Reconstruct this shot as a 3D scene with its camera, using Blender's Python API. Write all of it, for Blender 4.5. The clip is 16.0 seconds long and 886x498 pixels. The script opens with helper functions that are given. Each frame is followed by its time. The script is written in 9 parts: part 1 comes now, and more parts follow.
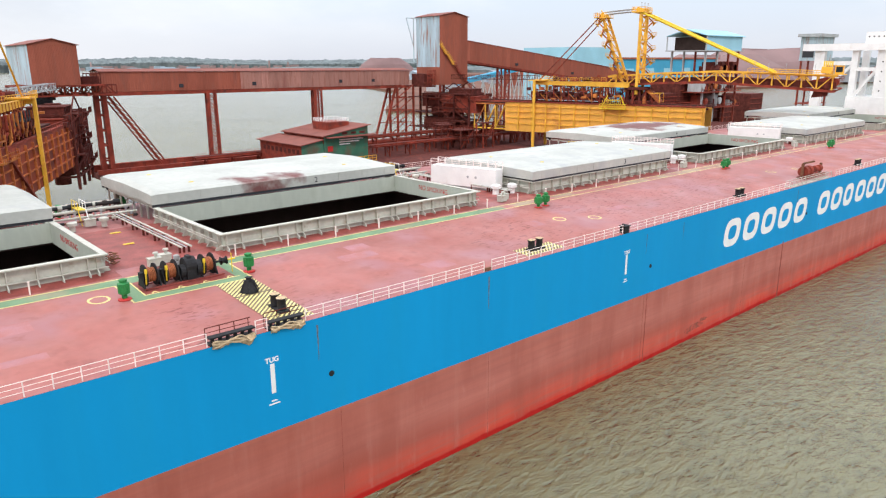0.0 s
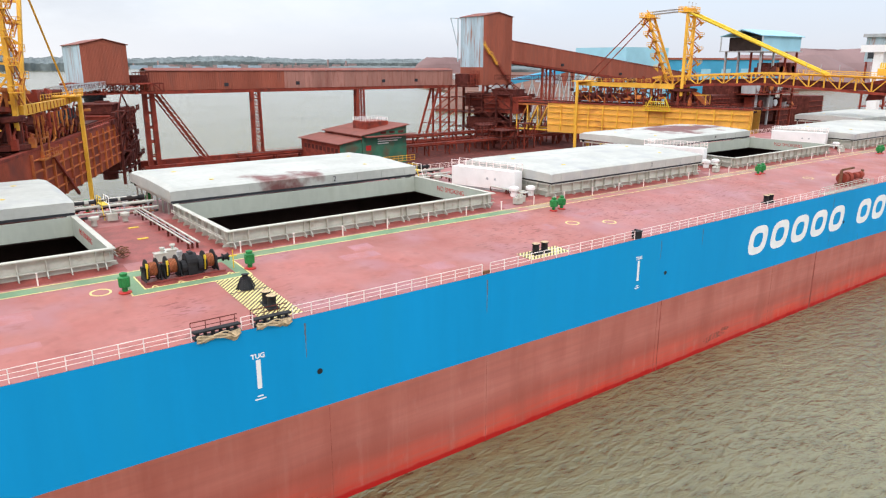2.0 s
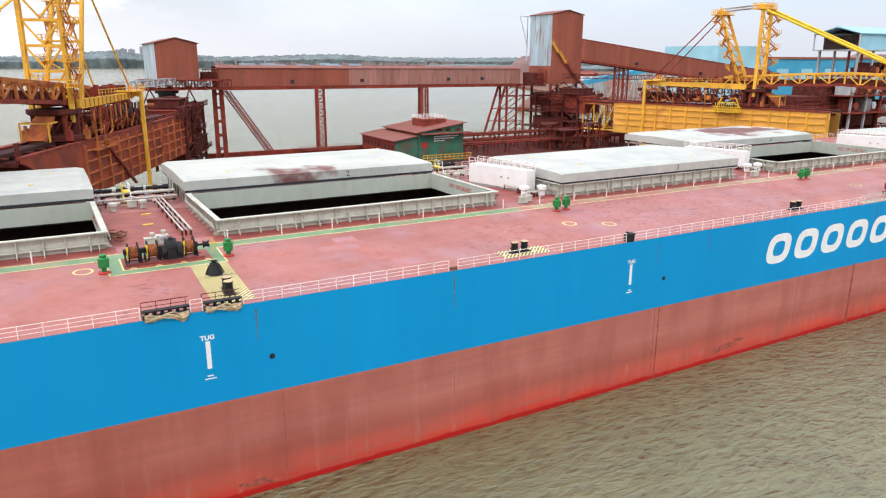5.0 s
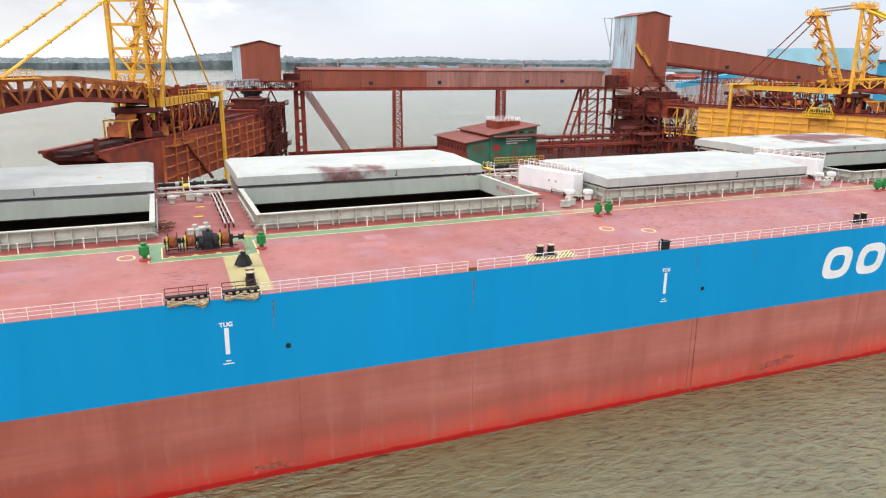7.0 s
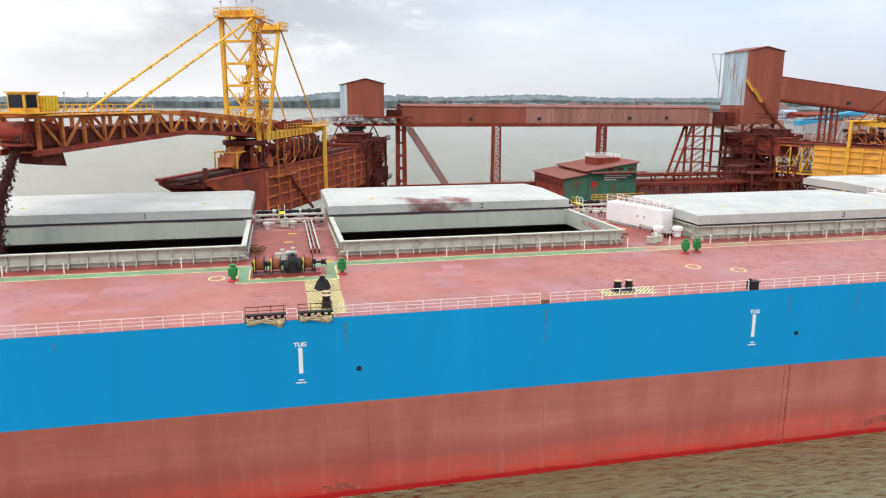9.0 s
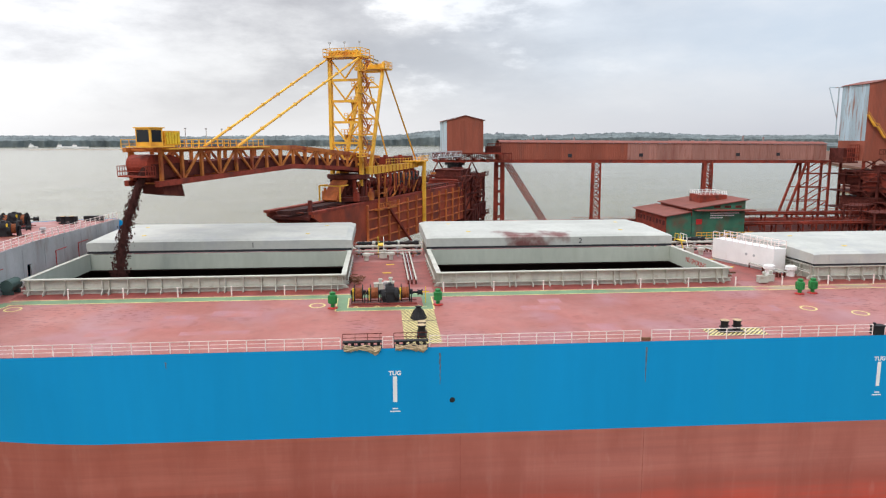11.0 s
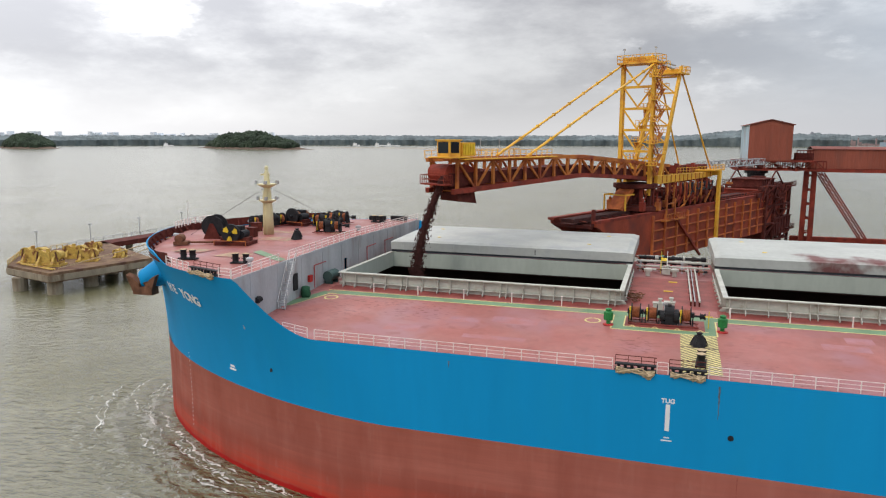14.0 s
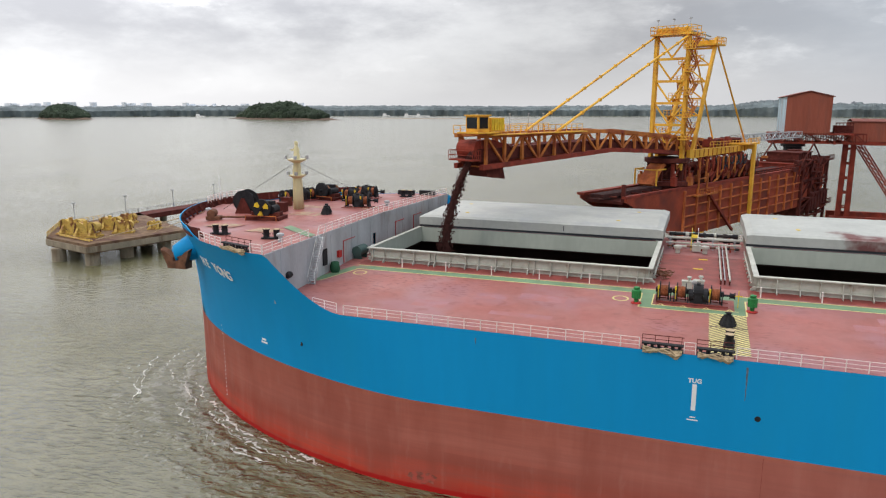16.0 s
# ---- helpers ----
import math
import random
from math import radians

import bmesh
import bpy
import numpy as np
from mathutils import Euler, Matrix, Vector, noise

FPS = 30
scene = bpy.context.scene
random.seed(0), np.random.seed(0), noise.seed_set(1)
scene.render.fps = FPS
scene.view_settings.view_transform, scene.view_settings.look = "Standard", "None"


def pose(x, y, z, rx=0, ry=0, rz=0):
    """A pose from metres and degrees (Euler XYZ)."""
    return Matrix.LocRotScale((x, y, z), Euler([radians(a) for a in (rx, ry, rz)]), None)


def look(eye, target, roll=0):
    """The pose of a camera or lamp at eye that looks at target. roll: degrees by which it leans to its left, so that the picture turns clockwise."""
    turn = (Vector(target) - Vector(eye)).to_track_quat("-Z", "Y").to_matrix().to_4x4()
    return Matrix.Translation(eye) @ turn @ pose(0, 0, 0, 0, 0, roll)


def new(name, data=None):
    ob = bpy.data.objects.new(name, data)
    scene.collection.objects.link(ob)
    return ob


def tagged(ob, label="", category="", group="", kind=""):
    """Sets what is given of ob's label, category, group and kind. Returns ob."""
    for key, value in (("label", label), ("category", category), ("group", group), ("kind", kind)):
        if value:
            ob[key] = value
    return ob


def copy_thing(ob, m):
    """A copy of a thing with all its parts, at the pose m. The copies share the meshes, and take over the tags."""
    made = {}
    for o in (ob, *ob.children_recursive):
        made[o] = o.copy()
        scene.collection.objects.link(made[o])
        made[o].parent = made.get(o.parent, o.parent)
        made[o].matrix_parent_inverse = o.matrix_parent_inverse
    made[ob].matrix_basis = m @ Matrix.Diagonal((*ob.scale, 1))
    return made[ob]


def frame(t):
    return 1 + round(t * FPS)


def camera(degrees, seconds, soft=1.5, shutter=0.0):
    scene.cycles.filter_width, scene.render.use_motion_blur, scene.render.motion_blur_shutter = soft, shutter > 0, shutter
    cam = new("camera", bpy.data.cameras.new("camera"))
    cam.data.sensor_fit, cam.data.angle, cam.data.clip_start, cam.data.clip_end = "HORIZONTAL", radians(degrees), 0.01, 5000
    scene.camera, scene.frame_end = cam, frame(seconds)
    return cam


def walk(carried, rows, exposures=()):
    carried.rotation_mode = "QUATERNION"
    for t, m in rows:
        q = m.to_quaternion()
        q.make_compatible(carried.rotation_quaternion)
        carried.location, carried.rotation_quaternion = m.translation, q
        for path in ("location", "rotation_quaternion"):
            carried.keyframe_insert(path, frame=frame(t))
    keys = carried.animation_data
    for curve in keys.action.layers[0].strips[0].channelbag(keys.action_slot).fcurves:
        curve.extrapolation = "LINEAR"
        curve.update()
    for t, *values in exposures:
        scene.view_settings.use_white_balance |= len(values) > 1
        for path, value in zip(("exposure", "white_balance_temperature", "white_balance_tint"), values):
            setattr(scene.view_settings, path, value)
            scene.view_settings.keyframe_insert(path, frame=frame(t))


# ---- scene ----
# seconds, eye, yaw (to the left from +y), pitch, roll
PATH = [
    (0, (-24.972, -49.136, 40.188), -41.639, -14.886, -0.164),
    (0.5, (-24.230, -49.655, 40.179), -40.621, -14.896, -0.109),
    (1, (-23.243, -50.475, 40.237), -39.491, -14.893, -0.076),
    (1.5, (-22.026, -51.503, 40.341), -38.324, -14.906, -0.016),
    (2, (-20.624, -52.681, 40.422), -37.181, -14.918, 0.023),
    (2.5, (-19.057, -53.898, 40.436), -36.029, -14.934, 0.082),
    (3, (-17.341, -55.276, 40.429), -34.847, -14.931, 0.114),
    (3.5, (-15.502, -56.662, 40.420), -33.592, -14.940, 0.119),
    (4, (-13.750, -58.021, 40.387), -32.290, -14.963, 0.142),
    (4.8, (-11.040, -60.009, 40.344), -30.039, -15.018, 0.166),
    (5.6, (-8.464, -61.721, 40.325), -27.400, -15.056, 0.186),
    (6.5, (-5.623, -63.493, 40.342), -23.862, -14.980, 0.233),
    (7, (-4.042, -64.467, 40.365), -21.708, -14.884, 0.274),
    (7.5, (-2.626, -65.274, 40.356), -19.236, -14.582, 0.231),
    (8, (-1.834, -65.731, 40.350), -16.605, -14.015, 0.224),
    (8.5, (-1.414, -65.965, 40.118), -14.127, -12.955, 0.204),
    (9, (-1.191, -66.062, 39.881), -13.039, -11.983, 0.160),
    (9.5, (-1.112, -66.045, 39.579), -12.716, -10.838, 0.083),
    (10, (-1.118, -65.975, 39.308), -11.993, -9.789, 0.006),
    (10.4, (-1.144, -65.924, 39.176), -10.341, -9.200, -0.033),
    (10.8, (-1.157, -65.910, 39.174), -7.090, -8.982, -0.031),
    (11, (-1.209, -65.924, 39.292), -5.114, -8.990, -0.035),
    (11.5, (-1.132, -66.005, 39.628), 0.348, -9.008, 0.015),
    (12, (-1.005, -66.035, 39.946), 5.452, -9.063, 0.100),
    (12.5, (-1.042, -66.133, 40.151), 9.285, -9.043, 0.137),
    (13, (-0.969, -66.193, 40.434), 13.451, -9.034, 0.141),
    (13.5, (-0.865, -66.275, 40.740), 16.618, -9.023, 0.124),
    (14, (-0.771, -66.282, 41.035), 17.854, -9.034, 0.105),
    (14.5, (-0.721, -66.379, 41.302), 18.438, -9.182, 0.074),
    (15, (-0.638, -66.449, 41.530), 19.080, -9.763, 0.005),
    (15.5, (-0.624, -66.432, 41.683), 19.685, -10.586, 0.017),
    (16, (-0.568, -66.446, 41.783), 20.245, -11.391, 0.003),
]
cam = camera(64.24, 16.0, soft=1.2)


def aim(eye, yaw, pitch, roll):
    return Matrix.Translation(eye) @ pose(0, 0, 0, 0, 0, yaw) @ pose(0, 0, 0, 90 + pitch) @ pose(0, 0, 0, 0, 0, roll)


walk(cam, [(t, aim(eye, yaw, pitch, roll)) for t, eye, yaw, pitch, roll in PATH],
     exposures=[(0.0, 0.42, 6500, 12), (4.0, 0.42, 6500, 12), (8.0, 0.36, 6500, 12), (11.0, 0.13, 6550, 12), (13.0, -0.1, 6550, 12), (16.0, -0.2, 6550, 12)])

# ---- world and light ----
world = bpy.data.worlds.new("overcast_sky")
scene.world = world
world.use_nodes = True
wn, wl = world.node_tree.nodes, world.node_tree.links
wn.clear()
w_out = wn.new("ShaderNodeOutputWorld")
w_bg = wn.new("ShaderNodeBackground")
w_sky = wn.new("ShaderNodeTexSky")
w_sky.sky_type = 'NISHITA'
w_sky.sun_disc = False
SUN_EL, SUN_AZ = radians(50), radians(205)
w_sky.sun_elevation, w_sky.sun_rotation = SUN_EL, SUN_AZ
w_skymul = wn.new("ShaderNodeVectorMath")
w_skymul.operation = 'SCALE'
w_skymul.inputs[3].default_value = 0.09
wl.new(w_sky.outputs[0], w_skymul.inputs[0])
w_tc = wn.new("ShaderNodeTexCoord")
w_map = wn.new("ShaderNodeMapping")
w_map.inputs["Scale"].default_value = (1.0, 1.0, 2.7)
wl.new(w_tc.outputs["Generated"], w_map.inputs[0])


def wnoise(scale, detail, lo, hi, rough=0.55):
    n = wn.new("ShaderNodeTexNoise")
    n.inputs["Scale"].default_value, n.inputs["Detail"].default_value, n.inputs["Roughness"].default_value = scale, detail, rough
    wl.new(w_map.outputs[0], n.inputs["Vector"])
    r = wn.new("ShaderNodeMapRange")
    r.interpolation_type = 'SMOOTHSTEP'
    r.inputs["From Min"].default_value, r.inputs["From Max"].default_value = lo, hi
    wl.new(n.outputs["Fac"], r.inputs["Value"])
    return r.outputs[0]


def wmix(fac, a, b):
    m = wn.new("ShaderNodeMix")
    m.data_type = 'RGBA'
    for sock, val in ((0, fac), (6, a), (7, b)):
        if isinstance(val, (tuple, float, int)):
            m.inputs[sock].default_value = (*val, 1) if isinstance(val, tuple) else val
        else:
            wl.new(val, m.inputs[sock])
    return m.outputs[2]


w_sep = wn.new("ShaderNodeSeparateXYZ")
wl.new(w_tc.outputs["Generated"], w_sep.inputs[0])
w_side = wn.new("ShaderNodeMapRange")
w_side.inputs["From Min"].default_value, w_side.inputs["From Max"].default_value = -0.1, 0.5
wl.new(w_sep.outputs[0], w_side.inputs["Value"])
w_high = wn.new("ShaderNodeMapRange")
w_high.inputs["From Min"].default_value, w_high.inputs["From Max"].default_value = 0.0, 0.10
wl.new(w_sep.outputs[2], w_high.inputs["Value"])
cl_grey = wmix(wnoise(2.4, 9, 0.38, 0.64, 0.6), (0.56, 0.57, 0.60), (1.02, 1.04, 1.05))
cl_puff = wmix(wnoise(4.6, 9, 0.55, 0.68, 0.6), cl_grey, (1.26, 1.28, 1.29))
cl_blue = wmix(wnoise(3.4, 6, 0.42, 0.75), (0.70, 0.81, 0.93), (0.90, 0.96, 1.02))
cl_all = wmix(w_side.outputs[0], cl_puff, cl_blue)
cl_rim = wmix(w_side.outputs[0], (0.98, 0.995, 1.01), (0.68, 0.715, 0.785))
cl_hor = wmix(w_high.outputs[0], cl_rim, cl_all)
cl_sky = wmix(0.9, w_skymul.outputs[0], cl_hor)
# an overcast sky is brighter towards the zenith
w_zen = wn.new("ShaderNodeMapRange")
w_zen.inputs["From Min"].default_value, w_zen.inputs["From Max"].default_value = 0.12, 0.9
w_zen.inputs["To Min"].default_value, w_zen.inputs["To Max"].default_value = 1.0, 1.25
wl.new(w_sep.outputs[2], w_zen.inputs["Value"])
w_lum = wn.new("ShaderNodeVectorMath")
w_lum.operation = 'SCALE'
wl.new(cl_sky, w_lum.inputs[0])
# and brightest where the veiled sun stands, off the starboard bow
w_dir = wn.new("ShaderNodeVectorMath")
w_dir.operation = 'DOT_PRODUCT'
w_dir.inputs[1].default_value = (-0.62, 0.46, 0.63)
wl.new(w_tc.outputs["Generated"], w_dir.inputs[0])
w_glow = wn.new("ShaderNodeMapRange")
w_glow.interpolation_type = 'SMOOTHSTEP'
w_glow.inputs["From Min"].default_value, w_glow.inputs["From Max"].default_value = 0.62, 1.0
w_glow.inputs["To Min"].default_value, w_glow.inputs["To Max"].default_value = 1.0, 2.2
wl.new(w_dir.outputs["Value"], w_glow.inputs["Value"])
w_mul = wn.new("ShaderNodeMath")
w_mul.operation = 'MULTIPLY'
wl.new(w_zen.outputs[0], w_mul.inputs[0])
wl.new(w_glow.outputs[0], w_mul.inputs[1])
w_up = wn.new("ShaderNodeMapRange")
w_up.inputs["From Min"].default_value, w_up.inputs["From Max"].default_value = 0.24, 0.46
w_up.inputs["To Min"].default_value, w_up.inputs["To Max"].default_value = 0.95, 1.42
wl.new(w_sep.outputs[2], w_up.inputs["Value"])
w_mul2 = wn.new("ShaderNodeMath")
w_mul2.operation = 'MULTIPLY'
wl.new(w_mul.outputs[0], w_mul2.inputs[0])
wl.new(w_up.outputs[0], w_mul2.inputs[1])
wl.new(w_mul2.outputs[0], w_lum.inputs[3])
wl.new(w_lum.outputs[0], w_bg.inputs[0])
w_bg.inputs[1].default_value = 0.92
wl.new(w_bg.outputs[0], w_out.inputs[0])

sun_data = bpy.data.lights.new("sun", 'SUN')
sun_data.energy, sun_data.angle, sun_data.color = 0.8, radians(12), (1.0, 0.96, 0.93)
sun = new("sun", sun_data)
sun.matrix_world = look((-60, -130, 220), (-10, 30, 20))


# ---- materials ----
def mat(name, base, rough=0.6, metal=0.0, var=0.18, scale=0.35, fine=6.0, bump=0.05, stain=None, stain_lo=0.58, stain_hi=0.75,
        stain_scale=0.12, stretch=(1, 1, 1), rand=0.0):
    m = bpy.data.materials.new(name)
    m.use_nodes = True
    nt = m.node_tree
    p = nt.nodes["Principled BSDF"]
    p.inputs["Roughness"].default_value, p.inputs["Metallic"].default_value = rough, metal
    p.inputs["Specular IOR Level"].default_value = 0.3
    geo = nt.nodes.new("ShaderNodeNewGeometry")
    mp = nt.nodes.new("ShaderNodeMapping")
    mp.inputs["Scale"].default_value = stretch
    nt.links.new(geo.outputs["Position"], mp.inputs[0])

    def noi(sc, det):
        n = nt.nodes.new("ShaderNodeTexNoise")
        n.inputs["Scale"].default_value, n.inputs["Detail"].default_value = sc, det
        nt.links.new(mp.outputs[0], n.inputs["Vector"])
        return n.outputs["Fac"]

    def ramp(fac, lo, hi, a, b):
        r = nt.nodes.new("ShaderNodeMapRange")
        r.inputs["From Min"].default_value, r.inputs["From Max"].default_value = lo, hi
        r.inputs["To Min"].default_value, r.inputs["To Max"].default_value = a, b
        nt.links.new(fac, r.inputs["Value"])
        return r.outputs[0]

    def mixc(fac, a, b):
        x = nt.nodes.new("ShaderNodeMix")
        x.data_type = 'RGBA'
        for sock, val in ((0, fac), (6, a), (7, b)):
            if isinstance(val, tuple):
                x.inputs[sock].default_value = (*val, 1)
            else:
                nt.links.new(val, x.inputs[sock])
        return x.outputs[2]

    dark = tuple(c * (1 - var) for c in base)
    lite = tuple(min(1, c * (1 + var) + 0.01 * var) for c in base)
    col = mixc(ramp(noi(scale, 5), 0.3, 0.7, 0, 1), dark, lite)
    f2 = ramp(noi(fine, 3), 0.25, 0.75, 1 - var * 0.6, 1 + var * 0.4)
    if rand:
        oi = nt.nodes.new("ShaderNodeObjectInfo")
        mu = nt.nodes.new("ShaderNodeMath")
        mu.operation = 'MULTIPLY'
        nt.links.new(f2, mu.inputs[0])
        nt.links.new(ramp(oi.outputs["Random"], 0, 1, 1 - rand, 1 + rand), mu.inputs[1])
        f2 = mu.outputs[0]
    sc = nt.nodes.new("ShaderNodeVectorMath")
    sc.operation = 'SCALE'
    nt.links.new(col, sc.inputs[0])
    nt.links.new(f2, sc.inputs[3])
    col = sc.outputs[0]
    if stain:
        col = mixc(ramp(noi(stain_scale, 6), stain_lo, stain_hi, 0, 1), col, stain)
    nt.links.new(col, p.inputs["Base Color"])
    if bump:
        b = nt.nodes.new("ShaderNodeBump")
        b.inputs["Strength"].default_value, b.inputs["Distance"].default_value = 0.5, bump
        nt.links.new(noi(fine * 0.7, 4), b.inputs["Height"])
        nt.links.new(b.outputs[0], p.inputs["Normal"])
    return m, nt, p, noi, ramp, mixc


def M(*a, **k):
    return mat(*a, **k)[0]


BLUE = M("hull_blue_paint", (0.001, 0.272, 0.57), 0.55, var=0.05, scale=0.10, fine=0.9, bump=0.012, stain=(0.003, 0.276, 0.55), stain_lo=0.5, stain_hi=0.8,
         stain_scale=0.25, stretch=(1, 1, 0.12))
BLUE.node_tree.nodes["Principled BSDF"].inputs["Specular IOR Level"].default_value = 0.14
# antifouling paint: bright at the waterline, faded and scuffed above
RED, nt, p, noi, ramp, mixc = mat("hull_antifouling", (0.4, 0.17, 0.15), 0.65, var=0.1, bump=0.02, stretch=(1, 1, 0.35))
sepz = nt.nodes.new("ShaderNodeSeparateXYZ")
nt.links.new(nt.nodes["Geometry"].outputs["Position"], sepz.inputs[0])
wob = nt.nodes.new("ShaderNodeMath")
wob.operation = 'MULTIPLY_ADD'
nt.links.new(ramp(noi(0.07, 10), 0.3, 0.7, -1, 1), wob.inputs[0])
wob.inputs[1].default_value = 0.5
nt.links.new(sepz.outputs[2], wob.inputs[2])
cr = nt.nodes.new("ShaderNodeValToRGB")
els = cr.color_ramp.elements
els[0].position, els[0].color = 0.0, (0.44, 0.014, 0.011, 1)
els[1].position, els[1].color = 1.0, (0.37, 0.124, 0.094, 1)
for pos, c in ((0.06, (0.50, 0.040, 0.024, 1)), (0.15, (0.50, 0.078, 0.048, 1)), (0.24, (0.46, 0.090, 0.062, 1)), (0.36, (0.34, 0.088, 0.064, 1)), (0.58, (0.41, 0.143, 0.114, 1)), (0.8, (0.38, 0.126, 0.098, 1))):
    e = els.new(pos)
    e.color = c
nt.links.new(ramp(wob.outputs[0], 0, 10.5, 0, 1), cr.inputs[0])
blk = nt.nodes.new("ShaderNodeTexBrick")
blk.inputs["Scale"].default_value = 0.05
blk.inputs["Mortar Size"].default_value = 0.0
blk.inputs["Color1"].default_value, blk.inputs["Color2"].default_value = (0.95, 0.94, 0.94, 1), (1.05, 1.06, 1.06, 1)
cmb = nt.nodes.new("ShaderNodeCombineXYZ")
nt.links.new(sepz.outputs[0], cmb.inputs[0])
nt.links.new(sepz.outputs[2], cmb.inputs[1])
nt.links.new(cmb.outputs[0], blk.inputs["Vector"])
mulc = nt.nodes.new("ShaderNodeVectorMath")
mulc.operation = 'MULTIPLY'
nt.links.new(cr.outputs[0], mulc.inputs[0])
nt.links.new(blk.outputs[0], mulc.inputs[1])


def streak(vec, sc, lo, hi, a, b):
    m_ = nt.nodes.new("ShaderNodeMapping")
    m_.inputs["Scale"].default_value = vec
    nt.links.new(nt.nodes["Geometry"].outputs["Position"], m_.inputs[0])
    n_ = nt.nodes.new("ShaderNodeTexNoise")
    n_.inputs["Scale"].default_value, n_.inputs["Detail"].default_value, n_.inputs["Roughness"].default_value = sc, 7, 0.65
    nt.links.new(m_.outputs[0], n_.inputs["Vector"])
    return ramp(n_.outputs["Fac"], lo, hi, a, b)


along = mixc(streak((0.06, 0.06, 1.6), 1.0, 0.42, 0.68, 0.0, 0.62), mulc.outputs[0], (0.30, 0.102, 0.084))
down = mixc(streak((0.9, 0.9, 0.05), 1.0, 0.52, 0.76, 0.0, 0.24), along, (0.44, 0.21, 0.175))
seam = mixc(streak((0.35, 0.35, 0.03), 2.0, 0.64, 0.76, 0.0, 0.25), down, (0.24, 0.06, 0.05))
scuff = mixc(ramp(noi(0.9, 8), 0.60, 0.78, 0, 0.28), seam, (0.46, 0.24, 0.21))
blotch = mixc(ramp(noi(0.28, 9), 0.46, 0.66, 0.0, 0.45), scuff, (0.27, 0.075, 0.055))
# the fore body is a browner, darker red than the hull further aft
bowred = nt.nodes.new("ShaderNodeVectorMath")
bowred.operation = 'MULTIPLY'
nt.links.new(blotch, bowred.inputs[0])
nt.links.new(mixc(ramp(sepz.outputs[0], -18, 22, 0, 1), (1.02, 0.88, 0.78), (1.18, 1.14, 1.10)), bowred.inputs[1])
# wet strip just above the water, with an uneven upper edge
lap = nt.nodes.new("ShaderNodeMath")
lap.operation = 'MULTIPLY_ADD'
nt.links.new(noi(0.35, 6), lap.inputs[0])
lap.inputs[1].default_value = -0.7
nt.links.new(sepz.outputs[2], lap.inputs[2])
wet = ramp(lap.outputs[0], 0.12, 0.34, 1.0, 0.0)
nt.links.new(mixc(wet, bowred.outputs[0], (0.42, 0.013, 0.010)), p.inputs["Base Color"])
p.inputs["Specular IOR Level"].default_value = 0.2
nt.links.new(ramp(noi(0.5, 6), 0.3, 0.7, 0.5, 0.85), p.inputs["Roughness"])

DECK, nt, p, noi, ramp, mixc = mat("deck_red_paint", (0.352, 0.118, 0.098), 0.5, var=0.16, scale=0.09, fine=1.3, bump=0.01, stain=(0.33, 0.138, 0.140), stain_lo=0.50, stain_hi=0.64, stain_scale=0.13)
# rain-washed streaks and small dark scrapes in the deck paint
worn = mixc(ramp(noi(0.55, 10), 0.60, 0.68, 0.0, 0.55), p.inputs["Base Color"].links[0].from_socket, (0.25, 0.080, 0.068))
pale = mixc(ramp(noi(0.03, 9), 0.50, 0.66, 0.0, 0.35), worn, (0.35, 0.165, 0.170))
# dashes of bare primer where gear was dragged along the hatch sides
drag = nt.nodes.new("ShaderNodeMapping")
drag.inputs["Scale"].default_value = (0.55, 1.5, 1.0)
nt.links.new(nt.nodes["Geometry"].outputs["Position"], drag.inputs[0])
dash = nt.nodes.new("ShaderNodeTexNoise")
dash.inputs["Scale"].default_value, dash.inputs["Detail"].default_value = 1.9, 2
nt.links.new(drag.outputs[0], dash.inputs["Vector"])
dashes = nt.nodes.new("ShaderNodeMath")
dashes.operation = 'MULTIPLY'
nt.links.new(ramp(dash.outputs["Fac"], 0.58, 0.63, 0.0, 0.8), dashes.inputs[0])
nt.links.new(ramp(noi(0.055, 3), 0.46, 0.56, 0.0, 1.0), dashes.inputs[1])
nt.links.new(mixc(dashes.outputs[0], pale, (0.19, 0.05, 0.042)), p.inputs["Base Color"])
nt.links.new(ramp(noi(0.2, 6), 0.3, 0.7, 0.35, 0.65), p.inputs["Roughness"])
DECKWET = M("deck_oxide_worn", (0.25, 0.055, 0.044), 0.5, var=0.3, scale=0.5, fine=4, bump=0.015)
PATCH = M("deck_paint_patch", (0.37, 0.165, 0.175), 0.6, var=0.1, scale=0.4, stain=(0.37, 0.140, 0.127), stain_lo=0.40, stain_hi=0.60, stain_scale=0.5)
GREENW = M("worn_walkway_paint", (0.33, 0.25, 0.17), 0.6, var=0.2, stain=(0.37, 0.145, 0.13), stain_lo=0.42, stain_hi=0.6, stain_scale=0.25)
PATCHT = M("deck_primer_patch", (0.40, 0.27, 0.17), 0.65, var=0.25, scale=0.6, stain=(0.38, 0.15, 0.12), stain_lo=0.48, stain_hi=0.6, stain_scale=0.7)
GREEN = M("walkway_green_paint", (0.155, 0.255, 0.14), 0.6, var=0.2, stain=(0.3, 0.2, 0.15), stain_lo=0.6)
YLINE = M("yellow_line_paint", (0.68, 0.58, 0.24), 0.6, var=0.15, stain=(0.42, 0.2, 0.14), stain_lo=0.6, stain_hi=0.8, stain_scale=1.0)
COVER = M("hatch_cover_grey_paint", (0.45, 0.455, 0.415), 0.6, var=0.12, scale=0.14, fine=1.4, bump=0.01, stain=(0.38, 0.385, 0.375), stain_lo=0.5, stain_hi=0.7, stain_scale=0.3)


